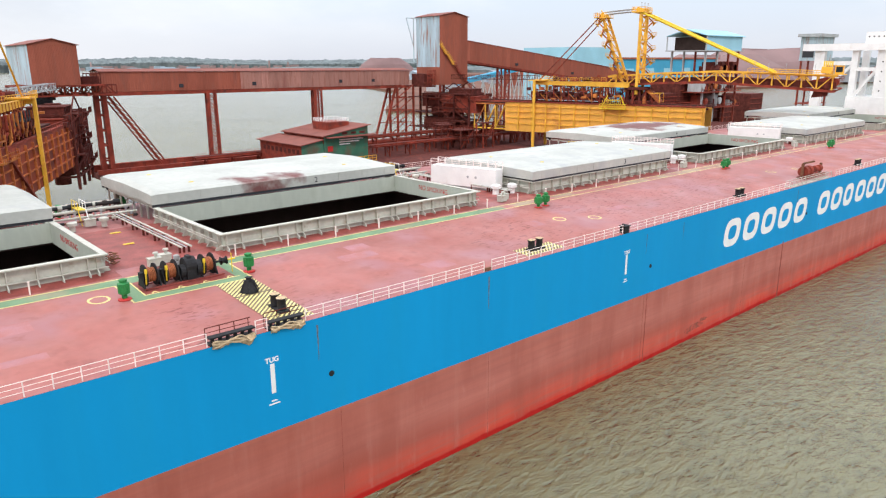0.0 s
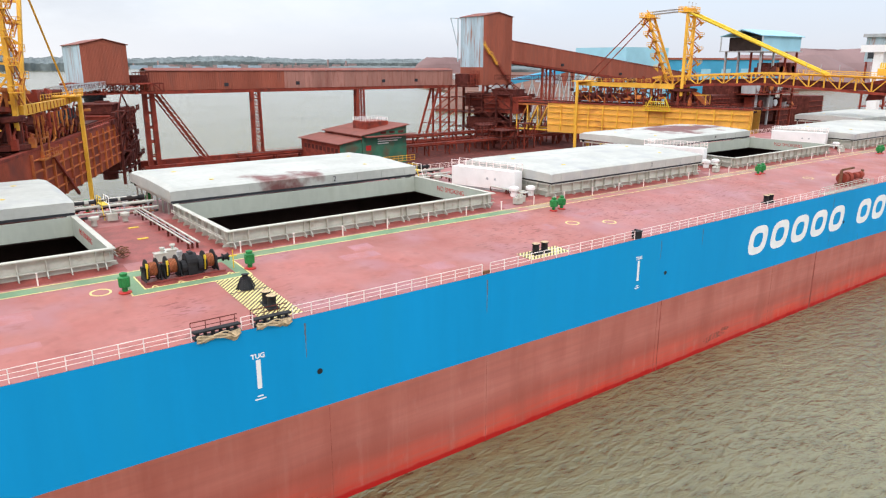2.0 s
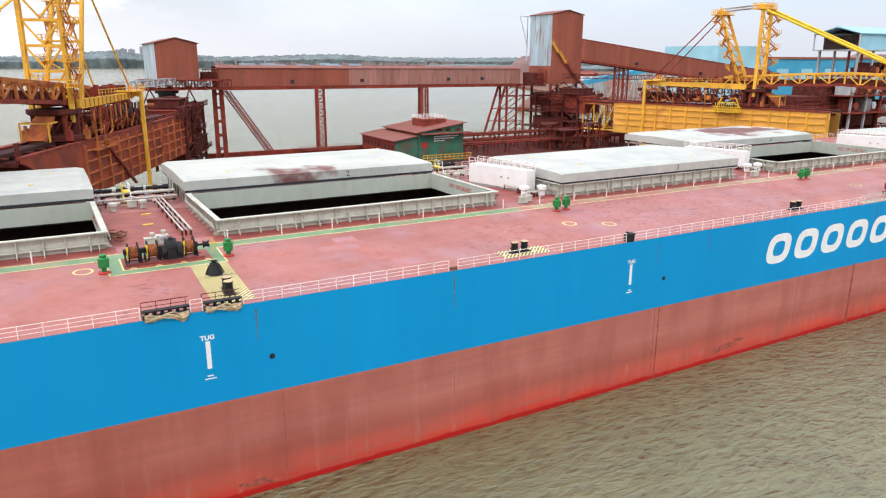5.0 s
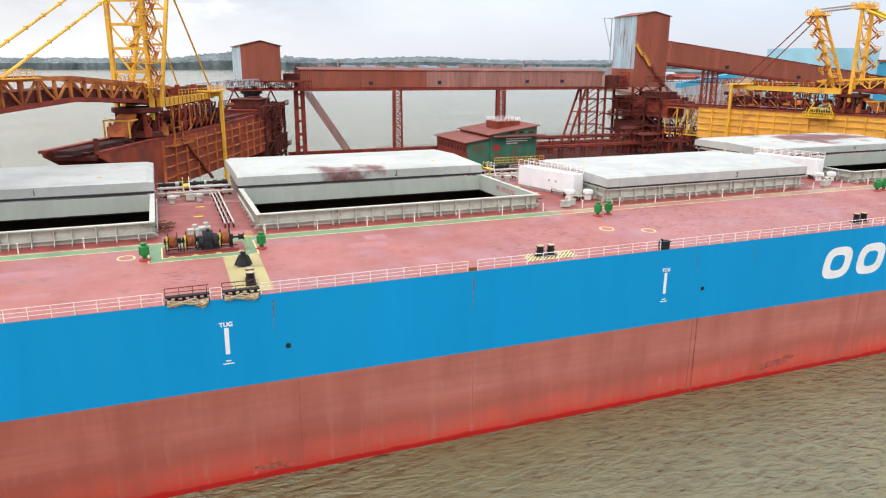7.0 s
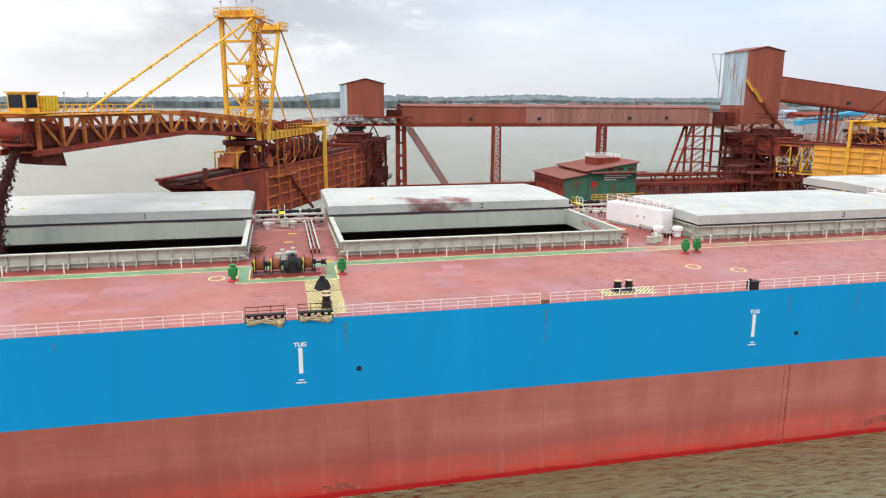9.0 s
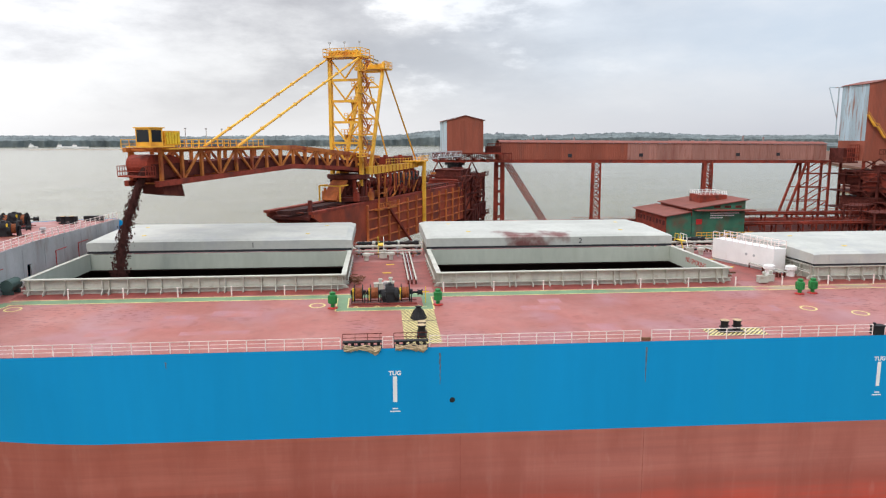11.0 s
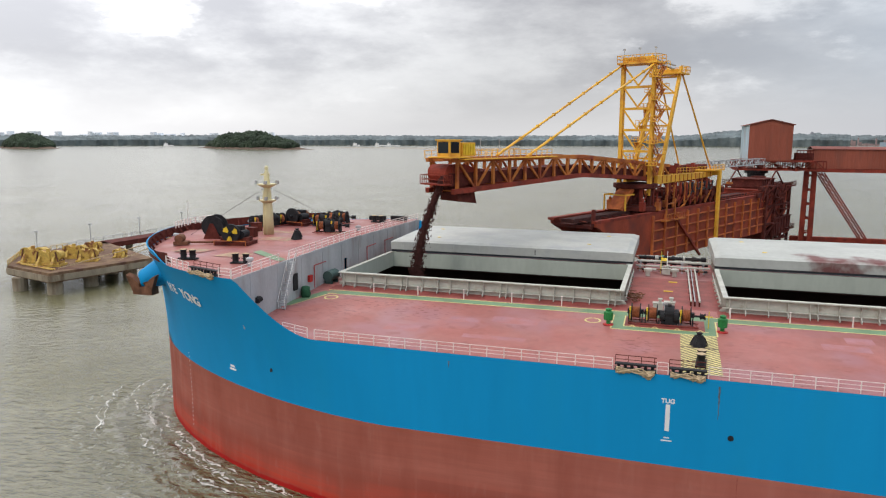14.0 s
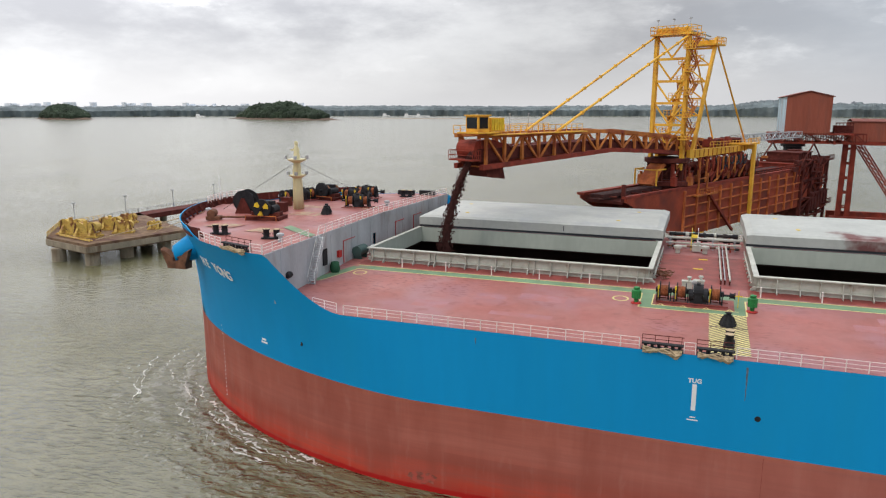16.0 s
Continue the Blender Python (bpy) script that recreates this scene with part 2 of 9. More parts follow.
def ore_stained(name, cx, cy, rx, ry):
    """Grey cover paint with one spill of red ore, ragged at its edges."""
    m, nt, p, noi, ramp, mixc = mat(name, (0.45, 0.455, 0.415), 0.6, var=0.12, scale=0.14, fine=1.4, bump=0.01)
    mp = nt.nodes.new("ShaderNodeMapping")
    mp.vector_type = 'TEXTURE'
    mp.inputs["Location"].default_value, mp.inputs["Scale"].default_value = (cx, cy, 23), (rx, ry, 40)
    nt.links.new(nt.nodes["Geometry"].outputs["Position"], mp.inputs[0])
    ln = nt.nodes.new("ShaderNodeVectorMath")
    ln.operation = 'LENGTH'
    nt.links.new(mp.outputs[0], ln.inputs[0])
    ad = nt.nodes.new("ShaderNodeMath")
    ad.operation = 'ADD'
    nt.links.new(ln.outputs["Value"], ad.inputs[0])
    nt.links.new(ramp(noi(0.22, 8), 0.3, 0.7, -0.5, 0.5), ad.inputs[1])
    old = p.inputs["Base Color"].links[0].from_socket
    nt.links.new(mixc(ramp(ad.outputs[0], 0.52, 0.92, 0.95, 0.0), old, (0.15, 0.045, 0.04)), p.inputs["Base Color"])
    return m


COVER_RUST = ore_stained("hatch_cover_ore_spill", 22.0, 42.6, 6.5, 3.2)
COVER_DUST = ore_stained("hatch_cover_ore_dust", 131.0, 51.5, 16.0, 8.5)
COAM = M("coaming_grey_green", (0.48, 0.475, 0.41), 0.6, var=0.12, scale=0.5, fine=3, bump=0.01, stain=(0.30, 0.23, 0.17), stain_lo=0.60, stain_hi=0.75, stain_scale=0.8)
INNER = M("coaming_inner_green", (0.43, 0.46, 0.39), 0.65, var=0.08, scale=0.25, fine=2, bump=0.01, stain=(0.36, 0.38, 0.31), stain_lo=0.55, stain_hi=0.8, stain_scale=0.5, stretch=(1, 1, 0.3))
# rust taken almost to black: shade of enclosed spaces is in the colour
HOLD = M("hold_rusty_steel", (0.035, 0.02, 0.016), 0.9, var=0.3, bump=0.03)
ORE = M("iron_ore", (0.060, 0.018, 0.014), 0.95, var=0.4, scale=1.5, fine=9, bump=0.1)
WHITE = M("white_paint", (0.80, 0.79, 0.77), 0.5, var=0.05, scale=0.5, bump=0.005, stain=(0.66, 0.58, 0.5), stain_lo=0.62, stain_hi=0.85, stain_scale=0.6)
RAILP = M("railing_pinkish_white_paint", (0.82, 0.70, 0.66), 0.55, var=0.12, scale=1.2, bump=0.0)
GREYB = M("bulkhead_grey_paint", (0.40, 0.415, 0.42), 0.6, var=0.16, scale=0.3, bump=0.01, stain=(0.27, 0.22, 0.19), stain_lo=0.54, stain_hi=0.74, stain_scale=0.4, stretch=(1, 1, 0.3))
BLACK = M("black_tarred_steel", (0.014, 0.014, 0.016), 0.7, var=0.4, scale=1.5, bump=0.01, stain=(0.07, 0.035, 0.02), stain_lo=0.6)
VALVE = M("green_valve_paint", (0.02, 0.20, 0.05), 0.45, var=0.2, scale=1.5)
YEL = M("safety_yellow_paint", (0.72, 0.50, 0.03), 0.5, var=0.15, scale=1.2)
ORANGE = M("crane_yellow_paint", (0.80, 0.43, 0.045), 0.5, var=0.14, scale=0.25, fine=2, bump=0.01, stain=(0.50, 0.16, 0.03), stain_lo=0.57, stain_hi=0.78, stain_scale=0.22)
DUSTY = M("crane_yellow_ore_dusted", (0.52, 0.17, 0.035), 0.75, var=0.25, scale=0.2, fine=2, bump=0.02, stain=(0.25, 0.05, 0.025), stain_lo=0.45, stain_hi=0.66, stain_scale=0.3)
GIRD = M("ore_red_girder_paint", (0.32, 0.056, 0.022), 0.75, var=0.25, scale=0.2, fine=2, bump=0.02, stain=(0.17, 0.038, 0.024), stain_lo=0.45, stain_hi=0.68, stain_scale=0.25)
RIBR = M("ore_orange_rib_paint", (0.52, 0.14, 0.038), 0.75, var=0.3, scale=0.25, fine=2, bump=0.02, stain=(0.27, 0.055, 0.028), stain_lo=0.5, stain_hi=0.7, stain_scale=0.3)
PANEL = M("bridge_panel_orange", (0.80, 0.40, 0.07), 0.55, var=0.12, scale=0.2, fine=2, bump=0.01, stain=(0.48, 0.16, 0.05), stain_lo=0.56, stain_hi=0.75, stain_scale=0.12)
RUSTR = M("ore_red_steel", (0.25, 0.038, 0.020), 0.8, var=0.28, scale=0.3, fine=2.4, bump=0.02, stain=(0.10, 0.028, 0.02), stain_lo=0.5, stain_hi=0.75, stain_scale=0.5)
DARKR = M("dark_ore_caked_steel", (0.095, 0.018, 0.012), 0.9, var=0.35, scale=0.5, fine=3, bump=0.04, stain=(0.2, 0.05, 0.03), stain_lo=0.55, stain_hi=0.75, stain_scale=0.6)
CLAD = M("rusty_cladding", (0.31, 0.088, 0.052), 0.75, var=0.16, scale=0.16, fine=2.0, bump=0.01, stain=(0.26, 0.085, 0.055), stain_lo=0.5, stain_hi=0.7, stain_scale=0.7, stretch=(1, 1, 0.18), rand=0.10)
CLADP = M("faded_cladding", (0.38, 0.185, 0.145), 0.75, var=0.16, scale=0.16, fine=2.0, bump=0.01, stain=(0.26, 0.1, 0.075), stain_lo=0.5, stain_hi=0.75, stain_scale=0.8, stretch=(1, 1, 0.15), rand=0.12)
CLADB = M("weathered_blue_cladding", (0.42, 0.53, 0.58), 0.7, var=0.16, scale=0.2, fine=2.0, bump=0.01, stain=(0.32, 0.16, 0.11), stain_lo=0.52, stain_hi=0.72, stain_scale=0.9, stretch=(1, 1, 0.12), rand=0.10)
ROOF = M("red_oxide_roof", (0.22, 0.068, 0.05), 0.7, var=0.15, scale=0.3, bump=0.01, rand=0.06)
BLDG = M("green_building_wall", (0.045, 0.16, 0.10), 0.7, var=0.2, scale=0.3, stain=(0.16, 0.07, 0.045), stain_lo=0.5, stain_hi=0.75, stain_scale=0.25)
SHED = M("blue_shed_cladding", (0.05, 0.32, 0.50), 0.6, var=0.15, scale=0.05, bump=0.0)
SHEDL = M("pale_blue_cladding", (0.30, 0.55, 0.65), 0.6, var=0.12, scale=0.06, bump=0.0)
CONC = M("stained_concrete", (0.30, 0.25, 0.18), 0.85, var=0.2, scale=0.4, bump=0.03, stain=(0.13, 0.085, 0.05), stain_lo=0.5, stain_hi=0.7, stain_scale=0.35, stretch=(1, 1, 0.22))
RCONC = M("rust_stained_concrete", (0.19, 0.115, 0.065), 0.85, var=0.3, scale=0.5, bump=0.03, stain=(0.10, 0.045, 0.03), stain_lo=0.48, stain_hi=0.66, stain_scale=0.3, stretch=(1, 1, 0.22))
WORNY = M("weathered_yellow_paint", (0.60, 0.40, 0.09), 0.65, var=0.25, scale=0.5, fine=2, bump=0.02, stain=(0.24, 0.10, 0.04), stain_lo=0.50, stain_hi=0.66, stain_scale=0.5)
HAZB = M("worn_black_stripe_paint", (0.15, 0.11, 0.06), 0.6, var=0.4, scale=1.0, bump=0.0)
BUFF = M("buff_mast_paint", (0.68, 0.60, 0.34), 0.5, var=0.08, scale=0.8)
ROPE = M("manila_rope", (0.48, 0.36, 0.22), 0.9, var=0.3, scale=3, bump=0.02)
RUSTM = M("rusted_iron", (0.17, 0.075, 0.04), 0.85, var=0.35, scale=1.2, bump=0.03)
DRUM = M("winch_drum_rust_orange", (0.36, 0.12, 0.05), 0.7, var=0.35, scale=1.5, bump=0.02)
DGLASS = M("dark_window_glass", (0.012, 0.016, 0.02), 0.08, var=0.1, bump=0.0)
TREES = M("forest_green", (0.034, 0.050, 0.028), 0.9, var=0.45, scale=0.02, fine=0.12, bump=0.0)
# far woods: the haze of distance is mixed into this green
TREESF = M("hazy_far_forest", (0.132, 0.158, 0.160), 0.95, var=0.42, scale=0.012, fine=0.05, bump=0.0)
# distant industry and sheds, their colours paled to stand for haze
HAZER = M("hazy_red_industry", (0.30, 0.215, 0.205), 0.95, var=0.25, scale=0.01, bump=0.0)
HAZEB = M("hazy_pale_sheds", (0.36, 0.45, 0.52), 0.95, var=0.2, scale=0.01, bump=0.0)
BANK = M("dark_earth_bank", (0.13, 0.085, 0.06), 0.9, var=0.35, scale=0.03, bump=0.0)
RUBBED = M("scraped_shell_paint", (0.27, 0.075, 0.05), 0.75, var=0.4, scale=1.2, fine=5, bump=0.02, stain=(0.46, 0.08, 0.055), stain_lo=0.46, stain_hi=0.56, stain_scale=1.6)
SEAM = M("rusty_weld_seam", (0.27, 0.06, 0.04), 0.8, var=0.3, scale=1.0, bump=0.0)
SAND = M("pale_mud_bank", (0.27, 0.20, 0.14), 0.9, var=0.2, scale=0.05, bump=0.0)
LAND = M("red_earth_ground", (0.16, 0.075, 0.05), 0.95, var=0.3, scale=0.02, bump=0.0)
STREAK = M("weathered_rust_streak", (0.10, 0.14, 0.17), 0.8, var=0.35, scale=2.0, bump=0.0)
# brown of far ore heaps with air haze blended in
LANDF = M("hazy_ore_heap", (0.22, 0.14, 0.135), 0.95, var=0.2, scale=0.01, bump=0.0)
FOAM = M("water_foam", (0.66, 0.64, 0.58), 0.9, var=0.35, scale=1.2, bump=0.0)
REDP = M("red_signal_paint", (0.45, 0.03, 0.025), 0.5, var=0.15)
INK = M("dark_lettering_paint", (0.03, 0.03, 0.035), 0.6, var=0.1, bump=0.0)
# hill blocks and skyline: haze is painted in as a lighter grey
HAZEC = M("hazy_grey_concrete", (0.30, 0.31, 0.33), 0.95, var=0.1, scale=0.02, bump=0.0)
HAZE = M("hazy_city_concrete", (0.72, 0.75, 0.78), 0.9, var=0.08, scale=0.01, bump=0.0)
CANVAS = M("dark_green_canvas", (0.02, 0.085, 0.04), 0.85, var=0.3, scale=1.5, bump=0.03)
GLASSY = M("blue_grey_drum_paint", (0.05, 0.09, 0.08), 0.6, var=0.2)

# water: silty brown river, small wind waves of two sizes
WATER, nt, p, noi, ramp, mixc = mat("silty_river_water", (0.134, 0.123, 0.060), 0.10, var=0.14, scale=0.02, fine=0.12, bump=0.0)
p.inputs["IOR"].default_value = 1.55
p.inputs["Specular IOR Level"].default_value = 0.65
geo = nt.nodes["Geometry"]
mw = nt.nodes.new("ShaderNodeMapping")
mw.inputs["Rotation"].default_value = (0, 0, radians(-32))
mw.inputs["Scale"].default_value = (0.75, 1.7, 1.0)
nt.links.new(geo.outputs["Position"], mw.inputs[0])


def mth(op, a, b):
    n = nt.nodes.new("ShaderNodeMath")
    n.operation = op
    for i, v in enumerate((a, b)):
        if isinstance(v, (int, float)):
            n.inputs[i].default_value = v
        elif v is not None:
            nt.links.new(v, n.inputs[i])
    return n.outputs[0]


def wave(sc, det, dist, prev):
    n = nt.nodes.new("ShaderNodeTexNoise")
    n.inputs["Scale"].default_value, n.inputs["Detail"].default_value, n.inputs["Roughness"].default_value = sc, det, 0.6
    n.inputs["Distortion"].default_value = 0.4
    nt.links.new(mw.outputs[0], n.inputs["Vector"])
    b = nt.nodes.new("ShaderNodeBump")
    b.inputs["Distance"].default_value = dist
    nt.links.new(gusts, b.inputs["Strength"])
    nt.links.new(mth('MULTIPLY', mth('ABSOLUTE', mth('SUBTRACT', n.outputs["Fac"], 0.5), None), -2.0), b.inputs["Height"])
    if prev:
        nt.links.new(prev, b.inputs["Normal"])
    return b.outputs[0]


# wind patches, rougher and calmer by turns
gusts = ramp(noi(0.018, 7), 0.36, 0.64, 0.25, 0.85)
# the open river lies smoother than the chop round the ship and jetty
fetch = nt.nodes.new("ShaderNodeVectorMath")
fetch.operation = 'DISTANCE'
fetch.inputs[1].default_value = (60, 20, 0)
nt.links.new(geo.outputs["Position"], fetch.inputs[0])
calm = ramp(fetch.outputs["Value"], 230, 800, 1.0, 0.4)
gusts = mth('MULTIPLY', gusts, calm)
# light and shade of the ripples put into the base colour, paler on crests
warp = nt.nodes.new("ShaderNodeTexNoise")
warp.inputs["Scale"].default_value, warp.inputs["Detail"].default_value = 0.5, 4
nt.links.new(mw.outputs[0], warp.inputs["Vector"])
wsc = nt.nodes.new("ShaderNodeVectorMath")
wsc.operation = 'MULTIPLY_ADD'
nt.links.new(warp.outputs["Color"], wsc.inputs[0])
wsc.inputs[1].default_value = (3.0, 3.0, 0.0)
nt.links.new(mw.outputs[0], wsc.inputs[2])
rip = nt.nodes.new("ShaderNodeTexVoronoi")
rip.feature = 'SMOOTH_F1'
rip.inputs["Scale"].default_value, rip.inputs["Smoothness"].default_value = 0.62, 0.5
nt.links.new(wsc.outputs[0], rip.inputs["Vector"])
ripple_shade = nt.nodes.new("ShaderNodeVectorMath")
ripple_shade.operation = 'SCALE'
nt.links.new(p.inputs["Base Color"].links[0].from_socket, ripple_shade.inputs[0])
nt.links.new(ramp(rip.outputs["Distance"], 0.05, 0.6, 0.84, 1.14), ripple_shade.inputs[3])
nt.links.new(ripple_shade.outputs[0], p.inputs["Base Color"])
cells = nt.nodes.new("ShaderNodeBump")
cells.inputs["Distance"].default_value = 0.2
nt.links.new(calm, cells.inputs["Strength"])
nt.links.new(rip.outputs["Distance"], cells.inputs["Height"])
# bow waves: rings that follow the stem and fade away from it
bw = nt.nodes.new("ShaderNodeMapping")
bw.vector_type = 'TEXTURE'
bw.inputs["Location"].default_value, bw.inputs["Scale"].default_value = (-22, 31, 0), (53, 34, 1)
nt.links.new(geo.outputs["Position"], bw.inputs[0])
bl = nt.nodes.new("ShaderNodeVectorMath")
bl.operation = 'LENGTH'
nt.links.new(bw.outputs[0], bl.inputs[0])


ring = mth('SINE', mth('ADD', mth('MULTIPLY', bl.outputs["Value"], 62.0), mth('MULTIPLY', warp.outputs["Fac"], 9.0)), None)
ring = mth('MULTIPLY', mth('MULTIPLY', ring, ramp(bl.outputs["Value"], 1.02, 1.4, 1.0, 0.0)), 1.0)
rings = nt.nodes.new("ShaderNodeBump")
rings.inputs["Strength"].default_value, rings.inputs["Distance"].default_value = 1.0, 0.22
nt.links.new(ring, rings.inputs["Height"])
nt.links.new(cells.outputs[0], rings.inputs["Normal"])
nt.links.new(wave(1.5, 3, 0.2, wave(0.42, 2, 0.42, rings.outputs[0])), p.inputs["Normal"])
# foam torn along the crests of the bow waves, on the stream side of the stem
sepw = nt.nodes.new("ShaderNodeSeparateXYZ")
nt.links.new(bw.outputs[0], sepw.inputs[0])
torn = nt.nodes.new("ShaderNodeTexNoise")
torn.inputs["Scale"].default_value, torn.inputs["Detail"].default_value, torn.inputs["Roughness"].default_value = 0.55, 9, 0.72
torn.inputs["Distortion"].default_value = 1.2
nt.links.new(geo.outputs["Position"], torn.inputs["Vector"])
near = mth('MULTIPLY', ramp(bl.outputs["Value"], 1.0, 1.06, 0.35, 1.0), ramp(bl.outputs["Value"], 1.08, 1.36, 1.0, 0.0))
near = mth('MULTIPLY', near, mth('MULTIPLY', ramp(sepw.outputs[0], -0.25, -0.7, 0.0, 1.0), ramp(sepw.outputs[1], -0.1, -0.45, 0.0, 1.0)))
lace = mth('ADD', torn.outputs["Fac"], mth('MULTIPLY', ring, 0.09))
foamy = mth('MULTIPLY', near, ramp(lace, 0.54, 0.68, 0.0, 0.75))
nt.links.new(mixc(foamy, p.inputs["Base Color"].links[0].from_socket, (0.50, 0.49, 0.45)), p.inputs["Base Color"])
nt.links.new(ramp(foamy, 0.0, 0.6, 0.16, 0.8), p.inputs["Roughness"])


# ---- mesh tools ----
def bx(bm, lo, hi):
    x0, y0, z0 = lo
    x1, y1, z1 = hi
    v = [bm.verts.new(c) for c in ((x0, y0, z0), (x1, y0, z0), (x1, y1, z0), (x0, y1, z0), (x0, y0, z1), (x1, y0, z1), (x1, y1, z1), (x0, y1, z1))]
    for f in ((0, 3, 2, 1), (4, 5, 6, 7), (0, 1, 5, 4), (1, 2, 6, 5), (2, 3, 7, 6), (3, 0, 4, 7)):
        bm.faces.new([v[i] for i in f])
    return v


def frame_of(p, q):
    d = (Vector(q) - Vector(p))
    d.normalize()
    up = Vector((0, 0, 1)) if abs(d.z) < 0.95 else Vector((1, 0, 0))
    s = d.cross(up).normalized()
    return d, s, s.cross(d).normalized()


def bar(bm, p, q, w, h=None):
    h = h or w
    _, s, u = frame_of(p, q)
    a, b = Vector(p), Vector(q)
    v = []
    for c in (a, b):
        for i, j in ((-1, -1), (1, -1), (1, 1), (-1, 1)):
            v.append(bm.verts.new(c + s * (i * w / 2) + u * (j * h / 2)))
    for f in ((3, 2, 1, 0), (4, 5, 6, 7), (0, 1, 5, 4), (1, 2, 6, 5), (2, 3, 7, 6), (3, 0, 4, 7)):
        bm.faces.new([v[i] for i in f])


def tube(bm, p, q, r, r2=None, n=8):
    r2 = r if r2 is None else r2
    _, s, u = frame_of(p, q)
    a, b = Vector(p), Vector(q)
    va = [bm.verts.new(a + (s * math.cos(2 * math.pi * i / n) + u * math.sin(2 * math.pi * i / n)) * r) for i in range(n)]
    vb = [bm.verts.new(b + (s * math.cos(2 * math.pi * i / n) + u * math.sin(2 * math.pi * i / n)) * r2) for i in range(n)]
    for i in range(n):
        bm.faces.new((va[i], vb[i], vb[(i + 1) % n], va[(i + 1) % n]))
    bm.faces.new(va)
    bm.faces.new(vb[::-1])


def bent(bm, pts, r, n=7):
    """One tube along a bent line of points."""
    pts = [Vector(q) for q in pts]
    rows = []
    for i, c in enumerate(pts):
        _, s, u = frame_of(pts[max(0, i - 1)], pts[min(len(pts) - 1, i + 1)])
        rows.append([c + (s * math.cos(2 * math.pi * k / n) + u * math.sin(2 * math.pi * k / n)) * r for k in range(n)])
    vs = sheet(bm, rows, True)
    bm.faces.new(vs[0][::-1])
    bm.faces.new(vs[-1])


def prism(bm, pts, z0, z1):
    lo = [bm.verts.new((x, y, z0)) for x, y in pts]
    hi = [bm.verts.new((x, y, z1)) for x, y in pts]
    n = len(pts)
    bm.faces.new(lo[::-1])
    bm.faces.new(hi)
    for i in range(n):
        bm.faces.new((lo[i], lo[(i + 1) % n], hi[(i + 1) % n], hi[i]))


def extr(bm, pts, off):
    """A flat outline of 3D points pushed out by an offset."""
    a = [bm.verts.new(q) for q in pts]
    b = [bm.verts.new(Vector(q) + Vector(off)) for q in pts]
    n = len(pts)
    bm.faces.new(a[::-1])
    bm.faces.new(b)
    for i in range(n):
        bm.faces.new((a[i], a[(i + 1) % n], b[(i + 1) % n], b[i]))


def sheet(bm, rows, close=False):
    vs = [[bm.verts.new(c) for c in r] for r in rows]
    for r0, r1 in zip(vs, vs[1:]):
        for i in range(len(r0) - (0 if close else 1)):
            j = (i + 1) % len(r0)
            try:
                bm.faces.new((r0[i], r0[j], r1[j], r1[i]))
            except ValueError:
                pass
    return vs


def lathe(bm, prof, c=(0, 0, 0), n=14):
    rows = [[(c[0] + r * math.cos(2 * math.pi * i / n), c[1] + r * math.sin(2 * math.pi * i / n), c[2] + z) for i in range(n)] for r, z in prof]
    vs = sheet(bm, rows, True)
    bm.faces.new(vs[0][::-1])
    bm.faces.new(vs[-1])


def thing(name, m=None, label="", category="", group="", kind=""):
    e = new(name)
    e.empty_display_size = 0.3
    if m is not None:
        e.matrix_world = m
    return tagged(e, label, category, group, kind)


def mesh_of(bm, name, material, smooth=False):
    bmesh.ops.recalc_face_normals(bm, faces=bm.faces)
    me = bpy.data.meshes.new(name)
    bm.to_mesh(me)
    bm.free()
    me.materials.append(material)
    if smooth:
        for poly in me.polygons:
            poly.use_smooth = True
    return me


def part(name, bm, material, parent=None, label="", smooth=False, loc=None):
    me = bm if isinstance(bm, bpy.types.Mesh) else mesh_of(bm, name, material, smooth)
    ob = new(name, me)
    if parent is not None:
        ob.parent = parent
    if loc is not None:
        ob.matrix_basis = loc if isinstance(loc, Matrix) else Matrix.Translation(loc)
    if label:
        ob["label"] = label
    return ob


def B():
    return bmesh.new()


def solo(name, bm, material, label, category, group="", kind="", smooth=False):
    return tagged(part(name, bm, material, None, "", smooth), label, category, group, kind)


def lettering(name, text, size, material, parent, m, depth=0.01, bold=0.0):
    cu = bpy.data.curves.new(name, 'FONT')
    cu.body, cu.size, cu.extrude, cu.align_x, cu.offset = text, size, depth, 'CENTER', bold
    tmp = bpy.data.objects.new(name, cu)
    scene.collection.objects.link(tmp)
    me = bpy.data.meshes.new_from_object(tmp.evaluated_get(bpy.context.evaluated_depsgraph_get()))
    bpy.data.objects.remove(tmp)
    me.materials.clear()
    me.materials.append(material)
    ob = new(name, me)
    if parent is not None:
        ob.parent = parent
    ob.matrix_basis = m
    return ob


# text that stands upright on a face that looks towards -y
FACE = pose(0, 0, 0, 90, 0, 0)


